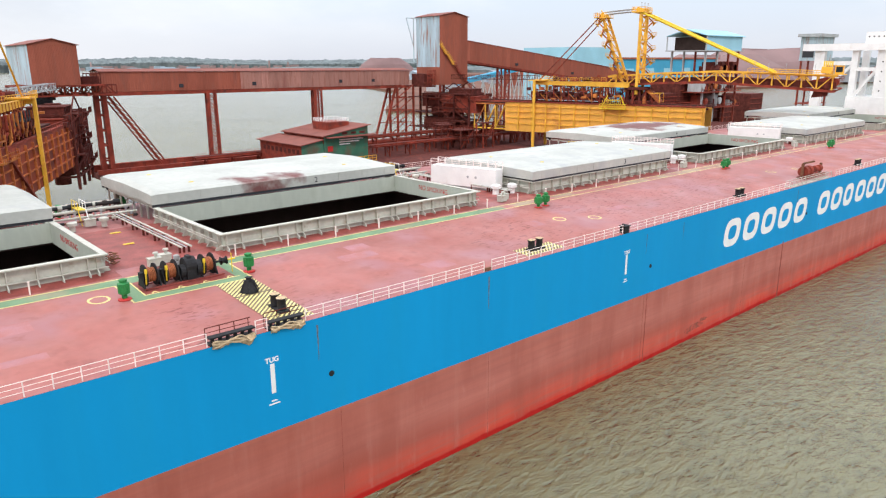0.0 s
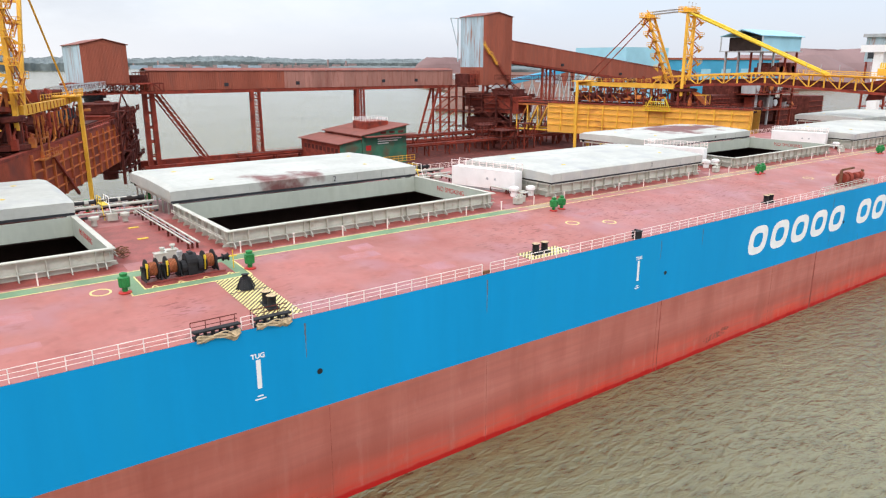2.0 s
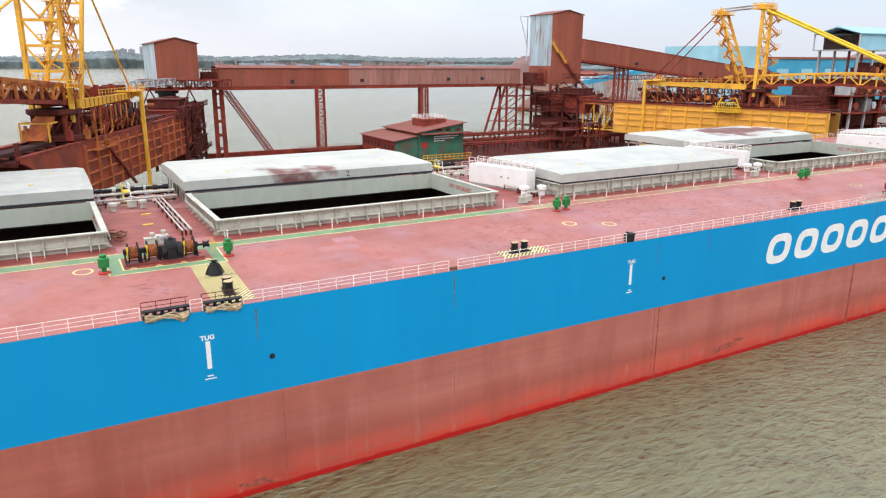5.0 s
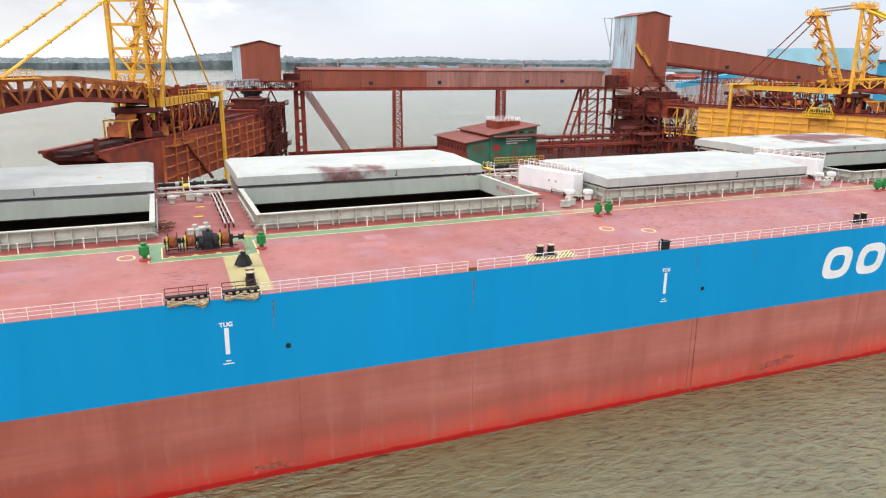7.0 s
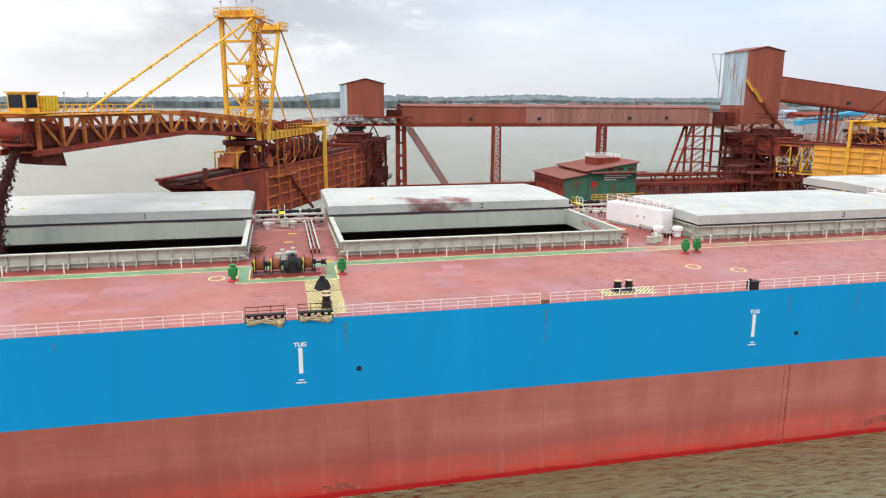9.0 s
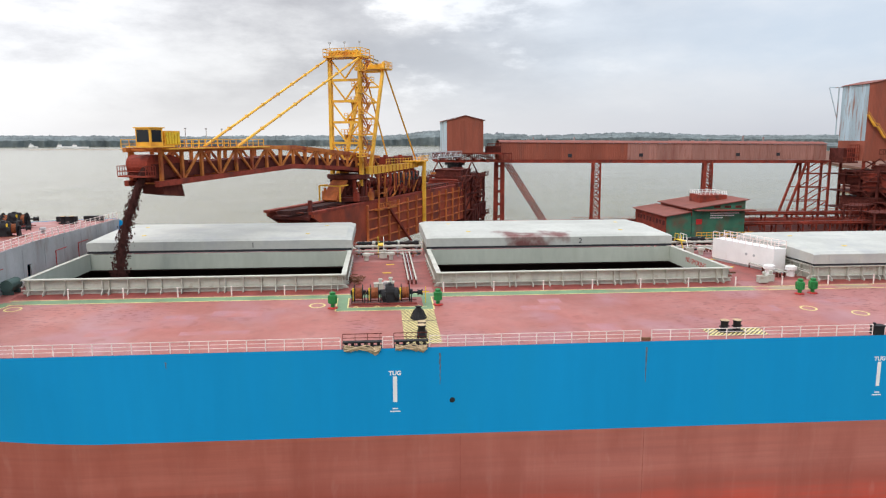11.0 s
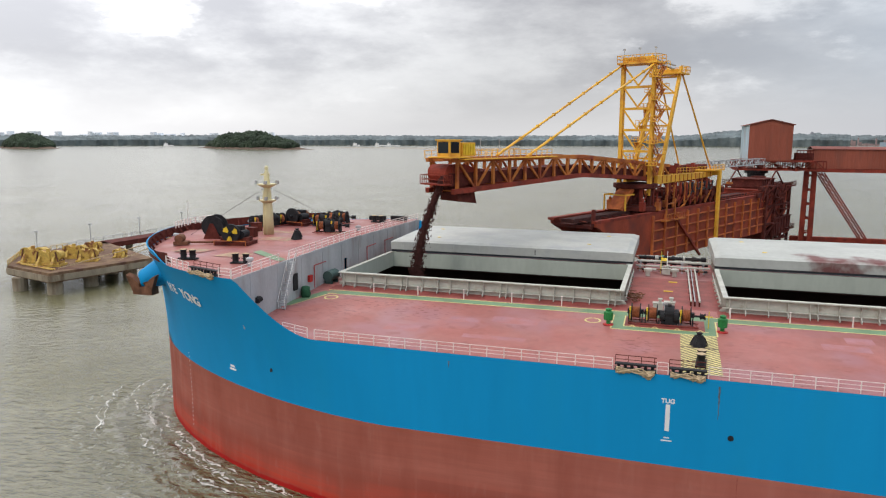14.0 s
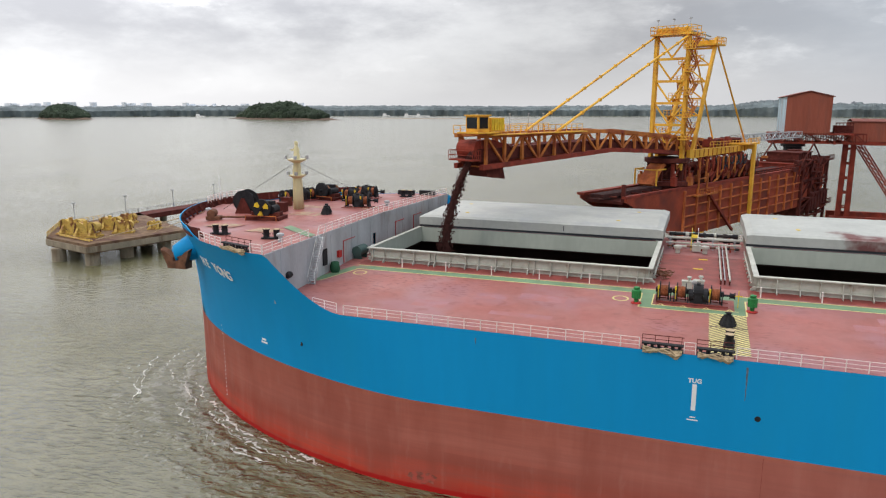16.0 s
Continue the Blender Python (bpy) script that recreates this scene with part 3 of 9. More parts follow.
def railing(pts, label, step=1.9, h=1.1, r=0.032, mats=None, group="ship railings", rails=3, name="railing"):
    """Railing along a line of points: one thing, posts and rails its parts."""
    mats = mats or RAILP
    root = thing(name, Matrix.Translation(pts[0]), label, "railing", group)
    o = Vector(pts[0])
    post = B()
    bar(post, (0, 0, 0), (0, 0, h), r * 2.2)
    post_me = mesh_of(post, "post", mats)
    for a, b in zip(pts, pts[1:]):
        a, b = Vector(a), Vector(b)
        n = max(1, round((b - a).length / step))
        for i in range(n + (1 if b == Vector(pts[-1]) else 0)):
            part("post", post_me, mats, root, loc=a.lerp(b, i / n) - o)
    for k in range(rails):
        bm = B()
        for a, b in zip(pts, pts[1:]):
            up = Vector((0, 0, h * (k + 1) / rails))
            tube(bm, Vector(a) - o + up, Vector(b) - o + up, r * (1.0 if k == rails - 1 else 0.75), n=6)
        part("rail", bm, mats, root)
    return root


def truss(bm, p, q, w, h, n, t=0.25, top=True):
    """A box truss between two points: four chords, posts and diagonals on both sides."""
    _, s, u = frame_of(p, q)
    a, b = Vector(p), Vector(q)
    for i in (-1, 1):
        for j in (-1, 1):
            bar(bm, a + s * i * w / 2 + u * j * h / 2, b + s * i * w / 2 + u * j * h / 2, t)
    for k in range(n + 1):
        c = a.lerp(b, k / n)
        d = a.lerp(b, min(1, (k + 1) / n))
        for i in (-1, 1):
            bar(bm, c + s * i * w / 2 - u * h / 2, c + s * i * w / 2 + u * h / 2, t * 0.7)
            if k < n:
                j = 1 if k % 2 else -1
                bar(bm, c + s * i * w / 2 - u * h / 2 * j, d + s * i * w / 2 + u * h / 2 * j, t * 0.6)
        for j in (-1, 1):
            bar(bm, c - s * w / 2 + u * j * h / 2, c + s * w / 2 + u * j * h / 2, t * 0.6)

# ---- water, far land ----
bm = B()
rows = []
for r in (0.0, 60, 200, 800, 2000, 4900):
    rows.append([(r * math.cos(a) - 10, r * math.sin(a) - 60, 0) for a in [2 * math.pi * i / 48 for i in range(48)]])
sheet(bm, rows[1:], True)
bm.faces.new([bm.verts.new(c) for c in rows[1]])
bmesh.ops.remove_doubles(bm, verts=bm.verts, dist=0.01)
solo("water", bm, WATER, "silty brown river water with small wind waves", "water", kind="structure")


def ridge(name, a0, a1, r, depth, hfun, material, label, n=420, category="shore"):
    """A wooded shore along an arc round the berth, with an uneven skyline."""
    bm = B()
    rows = []
    for k, (dr, f) in enumerate(((0, 0.0), (0, 0.55), (depth * 0.25, 0.8), (depth, 1.0), (depth * 1.3, 0.2))):
        row = []
        for i in range(n + 1):
            a = radians(a0 + (a1 - a0) * i / n)
            w = (a0 + (a1 - a0) * i / n) * 60
            h = hfun(i / n) * (0.95 + 0.10 * noise.noise((w * 0.07, k * 3.1, r * 0.01)) + 0.06 * noise.noise((w * 0.33, k * 1.7, r * 0.02)) + 0.035 * noise.noise((w * 1.3, k * 2.3, 4.0))) * f
            rr = r + dr + 25 * noise.noise((i * 0.13, 0.3, r * 0.1))
            row.append((-10 - math.sin(a) * rr, -60 + math.cos(a) * rr, -0.5 + max(0, h)))
        rows.append(row)
    sheet(bm, rows)
    return solo(name, bm, material, label, category, kind="structure")


def hump(lo, hi, peaks):
    return lambda s: lo + (hi - lo) * (0.5 + 0.5 * noise.noise((s * 9, 0.7, 2.2))) + sum(h * math.exp(-((s - c) / w) ** 2) for c, w, h in peaks)


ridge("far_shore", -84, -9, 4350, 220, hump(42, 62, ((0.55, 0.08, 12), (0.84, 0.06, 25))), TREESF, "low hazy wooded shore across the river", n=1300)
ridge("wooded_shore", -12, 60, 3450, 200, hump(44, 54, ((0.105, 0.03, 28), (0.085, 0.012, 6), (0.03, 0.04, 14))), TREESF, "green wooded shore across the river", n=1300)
bm = B()
for i in range(90):
    a, s = radians(30 + 28 * random.random()), random.random()
    r, w, h = 4560 + 60 * s, 8 + 14 * random.random(), 42 + 26 * random.random() ** 2
    x, y = -10 - math.sin(a) * r, -60 + math.cos(a) * r
    bx(bm, (x - w, y - w, 0), (x + w, y + w, h))
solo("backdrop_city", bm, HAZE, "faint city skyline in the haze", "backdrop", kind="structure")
for a, w, h in ((-5.4, 9, 78), (-5.8, 15, 82), (-6.35, 13, 80), (-7.0, 6, 90), (-9.6, 8, 62)):
    bm = B()
    x, y = -10 - math.sin(radians(a)) * 3600, -60 + math.cos(radians(a)) * 3600
    bx(bm, (x - w, y - 8, 20), (x + w, y + 8, h))
    bx(bm, (x - w * 0.4, y - 4, h + 0.01), (x + w * 0.3, y + 4, h + 4))
    solo("hill_block", bm, HAZEC, "grey hazy apartment block on the wooded hill", "building", "hill blocks")


def island(cx, cy, lx, ly, h, yaw, label):
    """A low wooded island: earth bank and a crown of many separate tree clumps."""
    root = thing("island", pose(cx, cy, 0, 0, 0, yaw), label, "island", "river islands")
    bm = B()
    rows = [[(lx * k * math.cos(a) * (1 + 0.06 * math.sin(5 * a)), ly * k * math.sin(a), z) for a in [2 * math.pi * i / 36 for i in range(36)]] for k, z in ((1.22, -0.5), (1.04, 1.6), (0.97, 5), (0.8, 9))]
    vs = sheet(bm, rows, True)
    bm.faces.new(vs[-1])
    part("bank", bm, BANK, root, "dark eroded earth bank")
    bm = B()
    for i in range(1300):
        a, q = random.random() * 2 * math.pi, math.sqrt(random.random())
        x, y = lx * 0.93 * q * math.cos(a), ly * 0.93 * q * math.sin(a)
        top = h * (1 - 0.72 * q ** 3) * (0.80 + 0.14 * random.random() + 0.28 * noise.noise((x * 0.012 + lx, y * 0.012, 0.5)))
        s = 4 + 6.5 * random.random() ** 2
        m = Matrix.Translation((x, y, top - s * 0.5)) @ Matrix.Diagonal((s, s, s * (0.9 + 0.5 * random.random()), 1))
        bmesh.ops.create_icosphere(bm, subdivisions=1, radius=1, matrix=m)
        if q > 0.7:
            bx(bm, (x - 5, y - 5, 2), (x + 5, y + 5, top - s * 0.4))
    for v in bm.verts:
        v.co += Vector((noise.noise(v.co * 0.3), noise.noise(v.co * 0.3 + Vector((9, 0, 0))), noise.noise(v.co * 0.25 + Vector((0, 9, 0))))) * 3.0
    o = part("crown", bm, TREES, root, "dense tree canopy")
    o["kind"] = "stuff"
    return root


island(-1395, 2080, 272, 90, 56, -25, "wooded island with a red earth bank in the river")
island(-2110, 1830, 158, 70, 44, -25, "small dark wooded island in the river")
bm = B()
rows = [[(-900 + lx * k * math.cos(a), 2350 + 30 * k * math.sin(a), z) for a in [2 * math.pi * i / 28 for i in range(28)]] for k, z, lx in ((1, -0.3, 420), (0.6, 1.2, 420))]
vs = sheet(bm, rows, True)
bm.faces.new(vs[-1])
solo("sandbank", bm, SAND, "pale tidal mud bank in the river", "sandbank", kind="structure")

# ---- the ship's shape ----
BEAM, SKNUCKLE, FULL = 62.0, 22.0, 1.7
STERN, BREAK = 262.0, -47.0


def deckz(y):
    return 19.2 + 0.06 * min(max(min(y, BEAM - y), 0), SKNUCKLE)


def blend(z):
    t = min(1.03, (max(0, z - 8) / 18.0) ** 2)
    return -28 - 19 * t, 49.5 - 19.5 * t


def hull_pt(s, z):
    """A point of the shell: s in 0..1 along the port side, 1..2 round the bow from port to starboard, 2..3 back aft."""
    c, a = blend(z)
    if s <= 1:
        return (STERN + (c - STERN) * s, 0.0, z)
    if s >= 2:
        return (c + (STERN - c) * (s - 2), BEAM, z)
    th = (s - 1) * math.pi
    k = math.cos(th)
    return (c - a * abs(math.sin(th)) ** (2 / FULL), BEAM / 2 - math.copysign(BEAM / 2 * abs(k) ** (2 / FULL), k), z)


def edge_y(x, z):
    c, a = blend(z)
    if x >= c:
        return 0.0
    u = min(1, (c - x) / a)
    return BEAM / 2 - BEAM / 2 * (1 - u ** FULL) ** (1 / FULL)


def sheer(x):
    """Height of the shell's upper edge: level amidships, swept up to the forecastle, then the bow bulwark."""
    if x > -37:
        return 19.2
    if x > -48:
        t = min(1, (-37 - x) / 9.8)
        return 19.2 + 6.1 * (t ** 1.8)
    if x > -60:
        return 25.3
    t = min(1, (-60 - x) / 3.0)
    return 25.3 + 1.35 * t * t * (3 - 2 * t)


ship = thing("bulk_carrier", Matrix.Translation((100, 31, 0)), "large ore carrier with a blue hull moored at the loading jetty", "ship")
SO = Vector((100, 31, 0))


def sp(name, bm, material, label="", smooth=False):
    o = part(name, bm, material, ship, label, smooth)
    o.matrix_basis = Matrix.Translation(-SO)
    return o


S = [i / 8 for i in range(8)] + [1 + i / 144 for i in range(145)] + [2 + i / 8 for i in range(1, 9)]


def strake_pt(s, f):
    """A point of the upper strake: columns stand upright amidships and follow the flare at the stem."""
    if s <= 1 or s >= 2:
        x, y, z = hull_pt(s, 19.2)
        return (x, y, 19.2 + (sheer(x) - 19.2) * f)
    xb = hull_pt(s, 19.2)[0]
    w = min(1, max(0, (-58 - xb) / 12.0))
    top = sheer(xb)
    for _ in range(6):
        xt = xb + (hull_pt(s, top)[0] - xb) * w
        top = sheer(xt)
    z = 19.2 + (top - 19.2) * f
    if w >= 1:
        return hull_pt(s, z)
    x = xb + (xt - xb) * f
    y = edge_y(x, z)
    return (x, y if s < 1.5 else BEAM - y, z)


def shell(z_rows, name, material, label):
    bm = B()
    rows = []
    for k in range(len(z_rows)):
        row = []
        for s in S:
            z = z_rows[k]
            if z == 10.1:
                xh = hull_pt(s, 10.1)[0]
                z = 10.3 - 0.006 * xh + 0.02 * max(0, -28 - xh)
            row.append(strake_pt(s, z - 19.2) if z > 19.2 else hull_pt(s, z))
        rows.append(row)
    sheet(bm, rows)
    bmesh.ops.remove_doubles(bm, verts=bm.verts, dist=0.0005)
    return sp(name, bm, material, label, True)


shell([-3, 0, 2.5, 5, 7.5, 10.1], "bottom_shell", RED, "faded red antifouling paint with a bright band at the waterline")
shell([10.1, 11.5, 13, 14.5, 16, 17.6, 19.2, 19.4, 19.6, 19.8, 20.0, 20.2], "topside_shell", BLUE, "blue painted topside plating")
bm = B()
rim = []
for s in S:
    if 1 < s < 2:
        q = strake_pt(s, 1.0)
        if q[0] < -60:
            rim.append(q)
for a, b in zip(rim, rim[1:]):
    bar(bm, (a[0] + 0.1, a[1], a[2]), (b[0] + 0.1, b[1], b[2]), 0.14, 0.08)
sp("bulwark_rail", bm, BLUE)
bm = B()
inner = [[(31 + (q[1] - 31) * 0.994 + 0 if k == 9 else q[0] + 0.22, 31 + (q[1] - 31) * 0.99, z) for q in rim] for k, z in ((0, 25.4), (1, 26.72))]
sheet(bm, inner)
for q in rim[::4]:
    d = Vector((-62 - q[0], 31 - q[1], 0)).normalized()
    bar(bm, Vector((q[0], q[1], 26.4)) + d * 0.35, Vector((q[0], q[1], 25.4)) + d * 1.1, 0.12, 0.3)
sp("bulwark", bm, DARKR, "dark oxide-red inner bulwark with stays")

# main deck with the hatch openings cut through it
HATCH = [(-43.8, -6.0)] + [(6.2 + 50 * i, 44.2 + 50 * i) for i in range(5)]
HY0, HY1 = 21.6, 40.4
bm = B()
xs = sorted(set([BREAK, -44.9, -42, -40, -37, -33, -28, -24] + [v for h in HATCH for v in h] + [STERN] + list(range(-20, 262, 12))))
for x0, x1 in zip(xs, xs[1:]):
    mid = (x0 + x1) / 2
    ys = [None, 7, 14, HY0, HY1, 48, 55, 63]
    for j in range(len(ys) - 1):
        if j == 3 and any(h[0] - 0.01 < mid < h[1] + 0.01 for h in HATCH):
            continue
        q = []
        for x, yy in ((x0, ys[j]), (x1, ys[j]), (x1, ys[j + 1]), (x0, ys[j + 1])):
            e = edge_y(x, 19.2)
            y = e if yy is None else (BEAM - e if yy == 63 else yy)
            q.append(bm.verts.new((x, y, deckz(y) + 0.01)))
        bm.faces.new(q)
bmesh.ops.remove_doubles(bm, verts=bm.verts, dist=0.001)
sp("main_deck", bm, DECK, "worn pinkish-red painted steel deck")

# forecastle deck and its bulkhead
bm = B()
fx = [BREAK - i * 29.2 / 40 for i in range(41)]
rows = []
for x in fx:
    e = edge_y(x, 25.2)
    rows.append([(x, e + (BEAM - 2 * e) * j / 8, 25.25 + 0.5 * (1 - abs(j - 4) / 4.0)) for j in range(9)])
sheet(bm, rows)
sp("forecastle_deck", bm, DECK)
bm = B()
door_y = 29.0
ycuts = [edge_y(BREAK, 19.2), door_y - 0.5, door_y + 0.5, 62 - edge_y(BREAK, 19.2)]
for y0, y1, zlo in ((ycuts[0], ycuts[1], 0), (ycuts[1], ycuts[2], 23.0), (ycuts[2], ycuts[3], 0)):
    n = 6 if y1 - y0 > 3 else 1
    if y0 == ycuts[0]:
        extr(bm, [(BREAK - 0.02, edge_y(BREAK, z) + 0.04, z) for z in (25.25, 24, 22.5, 21, 19.8)] + [(BREAK - 0.02, y0, 19.0), (BREAK - 0.02, y0, 25.25)], (0.18, 0, 0))
        sp("bulkhead_wing", bm, GREYB)
        bm = B()
    if y1 == ycuts[3]:
        extr(bm, [(BREAK - 0.02, 61.96 - edge_y(BREAK, z), z) for z in (25.25, 24, 22.5, 21, 19.8)] + [(BREAK - 0.02, y1, 19.0), (BREAK - 0.02, y1, 25.25)], (0.18, 0, 0))
        sp("bulkhead_wing", bm, GREYB)
        bm = B()
    for i in range(n):
        a, b = y0 + (y1 - y0) * i / n, y0 + (y1 - y0) * (i + 1) / n
        zt = 25.25 + 0.5 * (1 - abs((a + b) / 2 - 31) / 31)
        bx(bm, (BREAK - 0.02, a, zlo or 19.0), (BREAK + 0.16, b, zt))
        sp("bulkhead_plate", bm, GREYB, "grey painted forecastle bulkhead plating")
        bm = B()
for i in range(10):
    y = 3.5 + i * 6.0
    if abs(y - door_y) > 1:
        bm = B()
        bx(bm, (BREAK + 0.16, y, 19.8), (BREAK + 0.2, y + 0.05, 25.1))
        sp("stiffener", bm, GREYB)
# backing behind the doorway, its near-black colour stands in for shade
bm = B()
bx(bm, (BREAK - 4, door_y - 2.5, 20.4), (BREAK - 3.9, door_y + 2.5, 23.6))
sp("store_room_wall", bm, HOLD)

# holds below the hatches
for k, (x0, x1) in enumerate(HATCH):
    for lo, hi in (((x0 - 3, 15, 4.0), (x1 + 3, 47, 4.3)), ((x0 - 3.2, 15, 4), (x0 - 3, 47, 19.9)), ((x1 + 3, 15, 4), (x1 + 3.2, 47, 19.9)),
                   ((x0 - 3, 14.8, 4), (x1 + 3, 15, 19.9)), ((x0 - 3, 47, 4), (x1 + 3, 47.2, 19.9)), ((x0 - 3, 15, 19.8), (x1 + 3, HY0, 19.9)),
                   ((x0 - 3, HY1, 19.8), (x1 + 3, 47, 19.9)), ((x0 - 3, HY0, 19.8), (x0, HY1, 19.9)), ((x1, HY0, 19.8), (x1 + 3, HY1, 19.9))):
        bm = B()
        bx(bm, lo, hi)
        sp("hold_plate", bm, HOLD, "ore-stained cargo hold plating, coloured near black for the shade inside")
    bm = B()
    rows = []
    for i in range(25):
        x = x0 - 2 + (x1 - x0 + 4) * i / 24
        rows.append([(x, 16 + 30 * j / 18, 4.3 + 5.5 * max(0, 1 - math.hypot(x - (x0 + x1) / 2, 16 + 30 * j / 18 - 31) / 19) + 0.5 * noise.noise((x * 0.5, j * 0.8, 1))) for j in range(19)])
    sheet(bm, rows)
    solo("ore_heap", bm, ORE, "dark iron ore heaped in the cargo hold", "ore", "ore cargo")

# ---- hatch coamings and covers ----
CT = 22.3


def coaming(x0, x1):
    root = thing("hatch_coaming", Matrix.Translation((x0, HY0, deckz(HY0))), "grey-green steel hatch coaming with bracket stays on the deck", "hatch coaming", "hatch coamings")
    o = Vector((x0, HY0, deckz(HY0)))
    L, Wd, zt, zb = x1 - x0, HY1 - HY0, CT - o.z, 20.0 - o.z
    for nm, lo, hi in (("port_wall", (0, 0, zb), (L, 0.12, zt)), ("starboard_wall", (0, Wd - 0.12, zb), (L, Wd, zt)),
                       ("fore_wall", (0, 0.12, zb), (0.12, Wd - 0.12, zt)), ("aft_wall", (L - 0.12, 0.12, zb), (L, Wd - 0.12, zt))):
        bm = B()
        bx(bm, lo, hi)
        part(nm, bm, INNER, root)
    for nm, lo, hi in (("top_flange", (-0.45, -0.5, zt + 0.002), (L + 0.45, 0.16, zt + 0.13)), ("top_flange", (-0.45, 0.162, zt + 0.002), (0.16, Wd, zt + 0.13)),
                       ("top_flange", (L - 0.16, 0.162, zt + 0.002), (L + 0.45, Wd, zt + 0.13)), ("side_stringer", (-0.45, -0.36, 0.55), (L + 0.45, -0.03, 0.62)),
                       ("side_plating", (0.1, -0.022, 0.02), (L - 0.1, -0.004, zt - 0.02))):
        bm = B()
        bx(bm, lo, hi)
        part(nm, bm, COAM, root)
    br = B()
    extr(br, [(-0.05, -0.004, 0.0), (-0.05, -0.85, 0.0), (-0.05, -0.85, 0.22), (-0.05, -0.36, 0.62), (-0.05, -0.42, zt - 0.02), (-0.05, -0.004, zt - 0.02)], (0.1, 0, 0))
    br_me = mesh_of(br, "bracket", COAM)
    x = 0.35
    k = 0
    while x < L:
        part("bracket", br_me, COAM, root, loc=(x, 0, -0.05))
        x += (1.75, 2.45, 2.05, 2.3, 0.8, 2.2, 2.2)[k % 7]
        k += 1
    be = B()
    extr(be, [(-0.004, -0.05, 0.0), (-0.7, -0.05, 0.0), (-0.7, -0.05, 0.2), (-0.3, -0.05, 0.6), (-0.4, -0.05, zt - 0.02), (-0.004, -0.05, zt - 0.02)], (0, 0.1, 0))
    be_me = mesh_of(be, "bracket", COAM)
    for i in range(9):
        y = 0.4 + i * (Wd - 0.8) / 8
        part("bracket", be_me, COAM, root, loc=(0, y, -0.03))
        part("bracket", be_me, COAM, root, loc=Matrix.Translation((L, y, -0.03)) @ pose(0, 0, 0, 0, 0, 180))
    # pipe and cleats along the fore and aft sides
    for sx in (-0.62, L + 0.62):
        bm = B()
        tube(bm, (sx, 0, 0.95), (sx, Wd, 0.95), 0.07, n=6)
        tube(bm, (sx, 0.5, 1.2), (sx, Wd, 1.2), 0.05, n=6)
        part("pipe", bm, COAM, root)
    return root


def cover(x0, x1, y0, num, material, label):
    """One side-rolling hatch cover: crowned top, deep edges, wheels, pads and its number."""
    L, Wd = x1 - x0 + 0.9, 20.2
    zb = CT + 0.42
    o = Vector((x0 - 0.45, y0, zb))
    root = thing("hatch_cover", Matrix.Translation(o), label, "hatch cover", "hatch covers")
    bm = B()
    rows = []
    for x, e in ((0.0, 1), (0.9, 0), (L / 3, 0), (2 * L / 3, 0), (L - 0.9, 0), (L, 1)):
        rows.append([(x, 0, 0.0), (x, 0, 1.28 - 0.1 * e), (x, 0.7, 1.55 - 0.25 * e), (x, Wd / 2, 1.95 - 0.4 * e), (x, Wd - 0.7, 1.6 - 0.25 * e), (x, Wd, 1.3 - 0.1 * e), (x, Wd, 0)])
    vs = sheet(bm, rows)
    bm.faces.new(vs[0])
    bm.faces.new(vs[-1])
    part("top_plate", bm, material, root)
    bm = B()
    bx(bm, (0.05, 0.06, -0.34), (L - 0.05, 0.2, -0.004))
    bx(bm, (0.05, Wd - 0.2, -0.34), (L - 0.05, Wd - 0.06, -0.004))
    for i in range(1, 4):
        bx(bm, (L * i / 4 - 0.1, 0.2, -0.3), (L * i / 4 + 0.1, Wd - 0.2, -0.004))
    part("skirt", bm, INK, root, "dark rubber seal under the edge")
    for i in range(9):
        bm = B()
        bx(bm, (L * (i + 0.5) / 9 - 0.06, -0.05, 0.05), (L * (i + 0.5) / 9 + 0.06, -0.004, 1.15))
        part("cleat", bm, material, root)
    wh = B()
    tube(wh, (0, 0, 0), (0.3, 0, 0), 0.33, n=12)
    wm = mesh_of(wh, "wheel", BLACK)
    for wx in (0.4, L - 0.7):
        for wy in (0.8, Wd - 0.8):
            part("wheel", wm, BLACK, root, loc=(wx, wy, -0.3))
    pad = B()
    lathe(pad, ((0.34, 0), (0.34, 0.05)), n=10)
    pm = mesh_of(pad, "pad", YEL)
    for px_, py in ((L * 0.18, 4.2), (L * 0.82, 4.2), (L * 0.12, 13.5), (L * 0.88, 13.5)):
        zz = 1.55 + (py - 0.7) / (Wd / 2 - 0.7) * 0.4 if py < Wd / 2 else 1.95 - (py - Wd / 2) / (Wd / 2 - 0.7) * 0.35
        part("pad", pm, YEL, root, "yellow lashing mark", loc=(px_, py, zz))
    lettering("number", num, 1.15, INK, root, Matrix.Translation((L * 0.62, -0.008, 0.25)) @ FACE)
    return root


OPEN_Y = 40.75
kinds = [(OPEN_Y, COVER, "open grey steel hatch cover rolled aside to starboard"), (OPEN_Y, COVER_RUST, "open grey hatch cover with a rusty ore stain"),
         (HY0 - 0.45, COVER, "closed pale grey steel hatch cover"), (OPEN_Y, COVER_DUST, "open grey hatch cover smeared with red ore dust"),
         (HY0 - 0.45, COVER, "closed pale grey steel hatch cover"), (OPEN_Y, COVER, "open grey steel hatch cover rolled aside to starboard")]
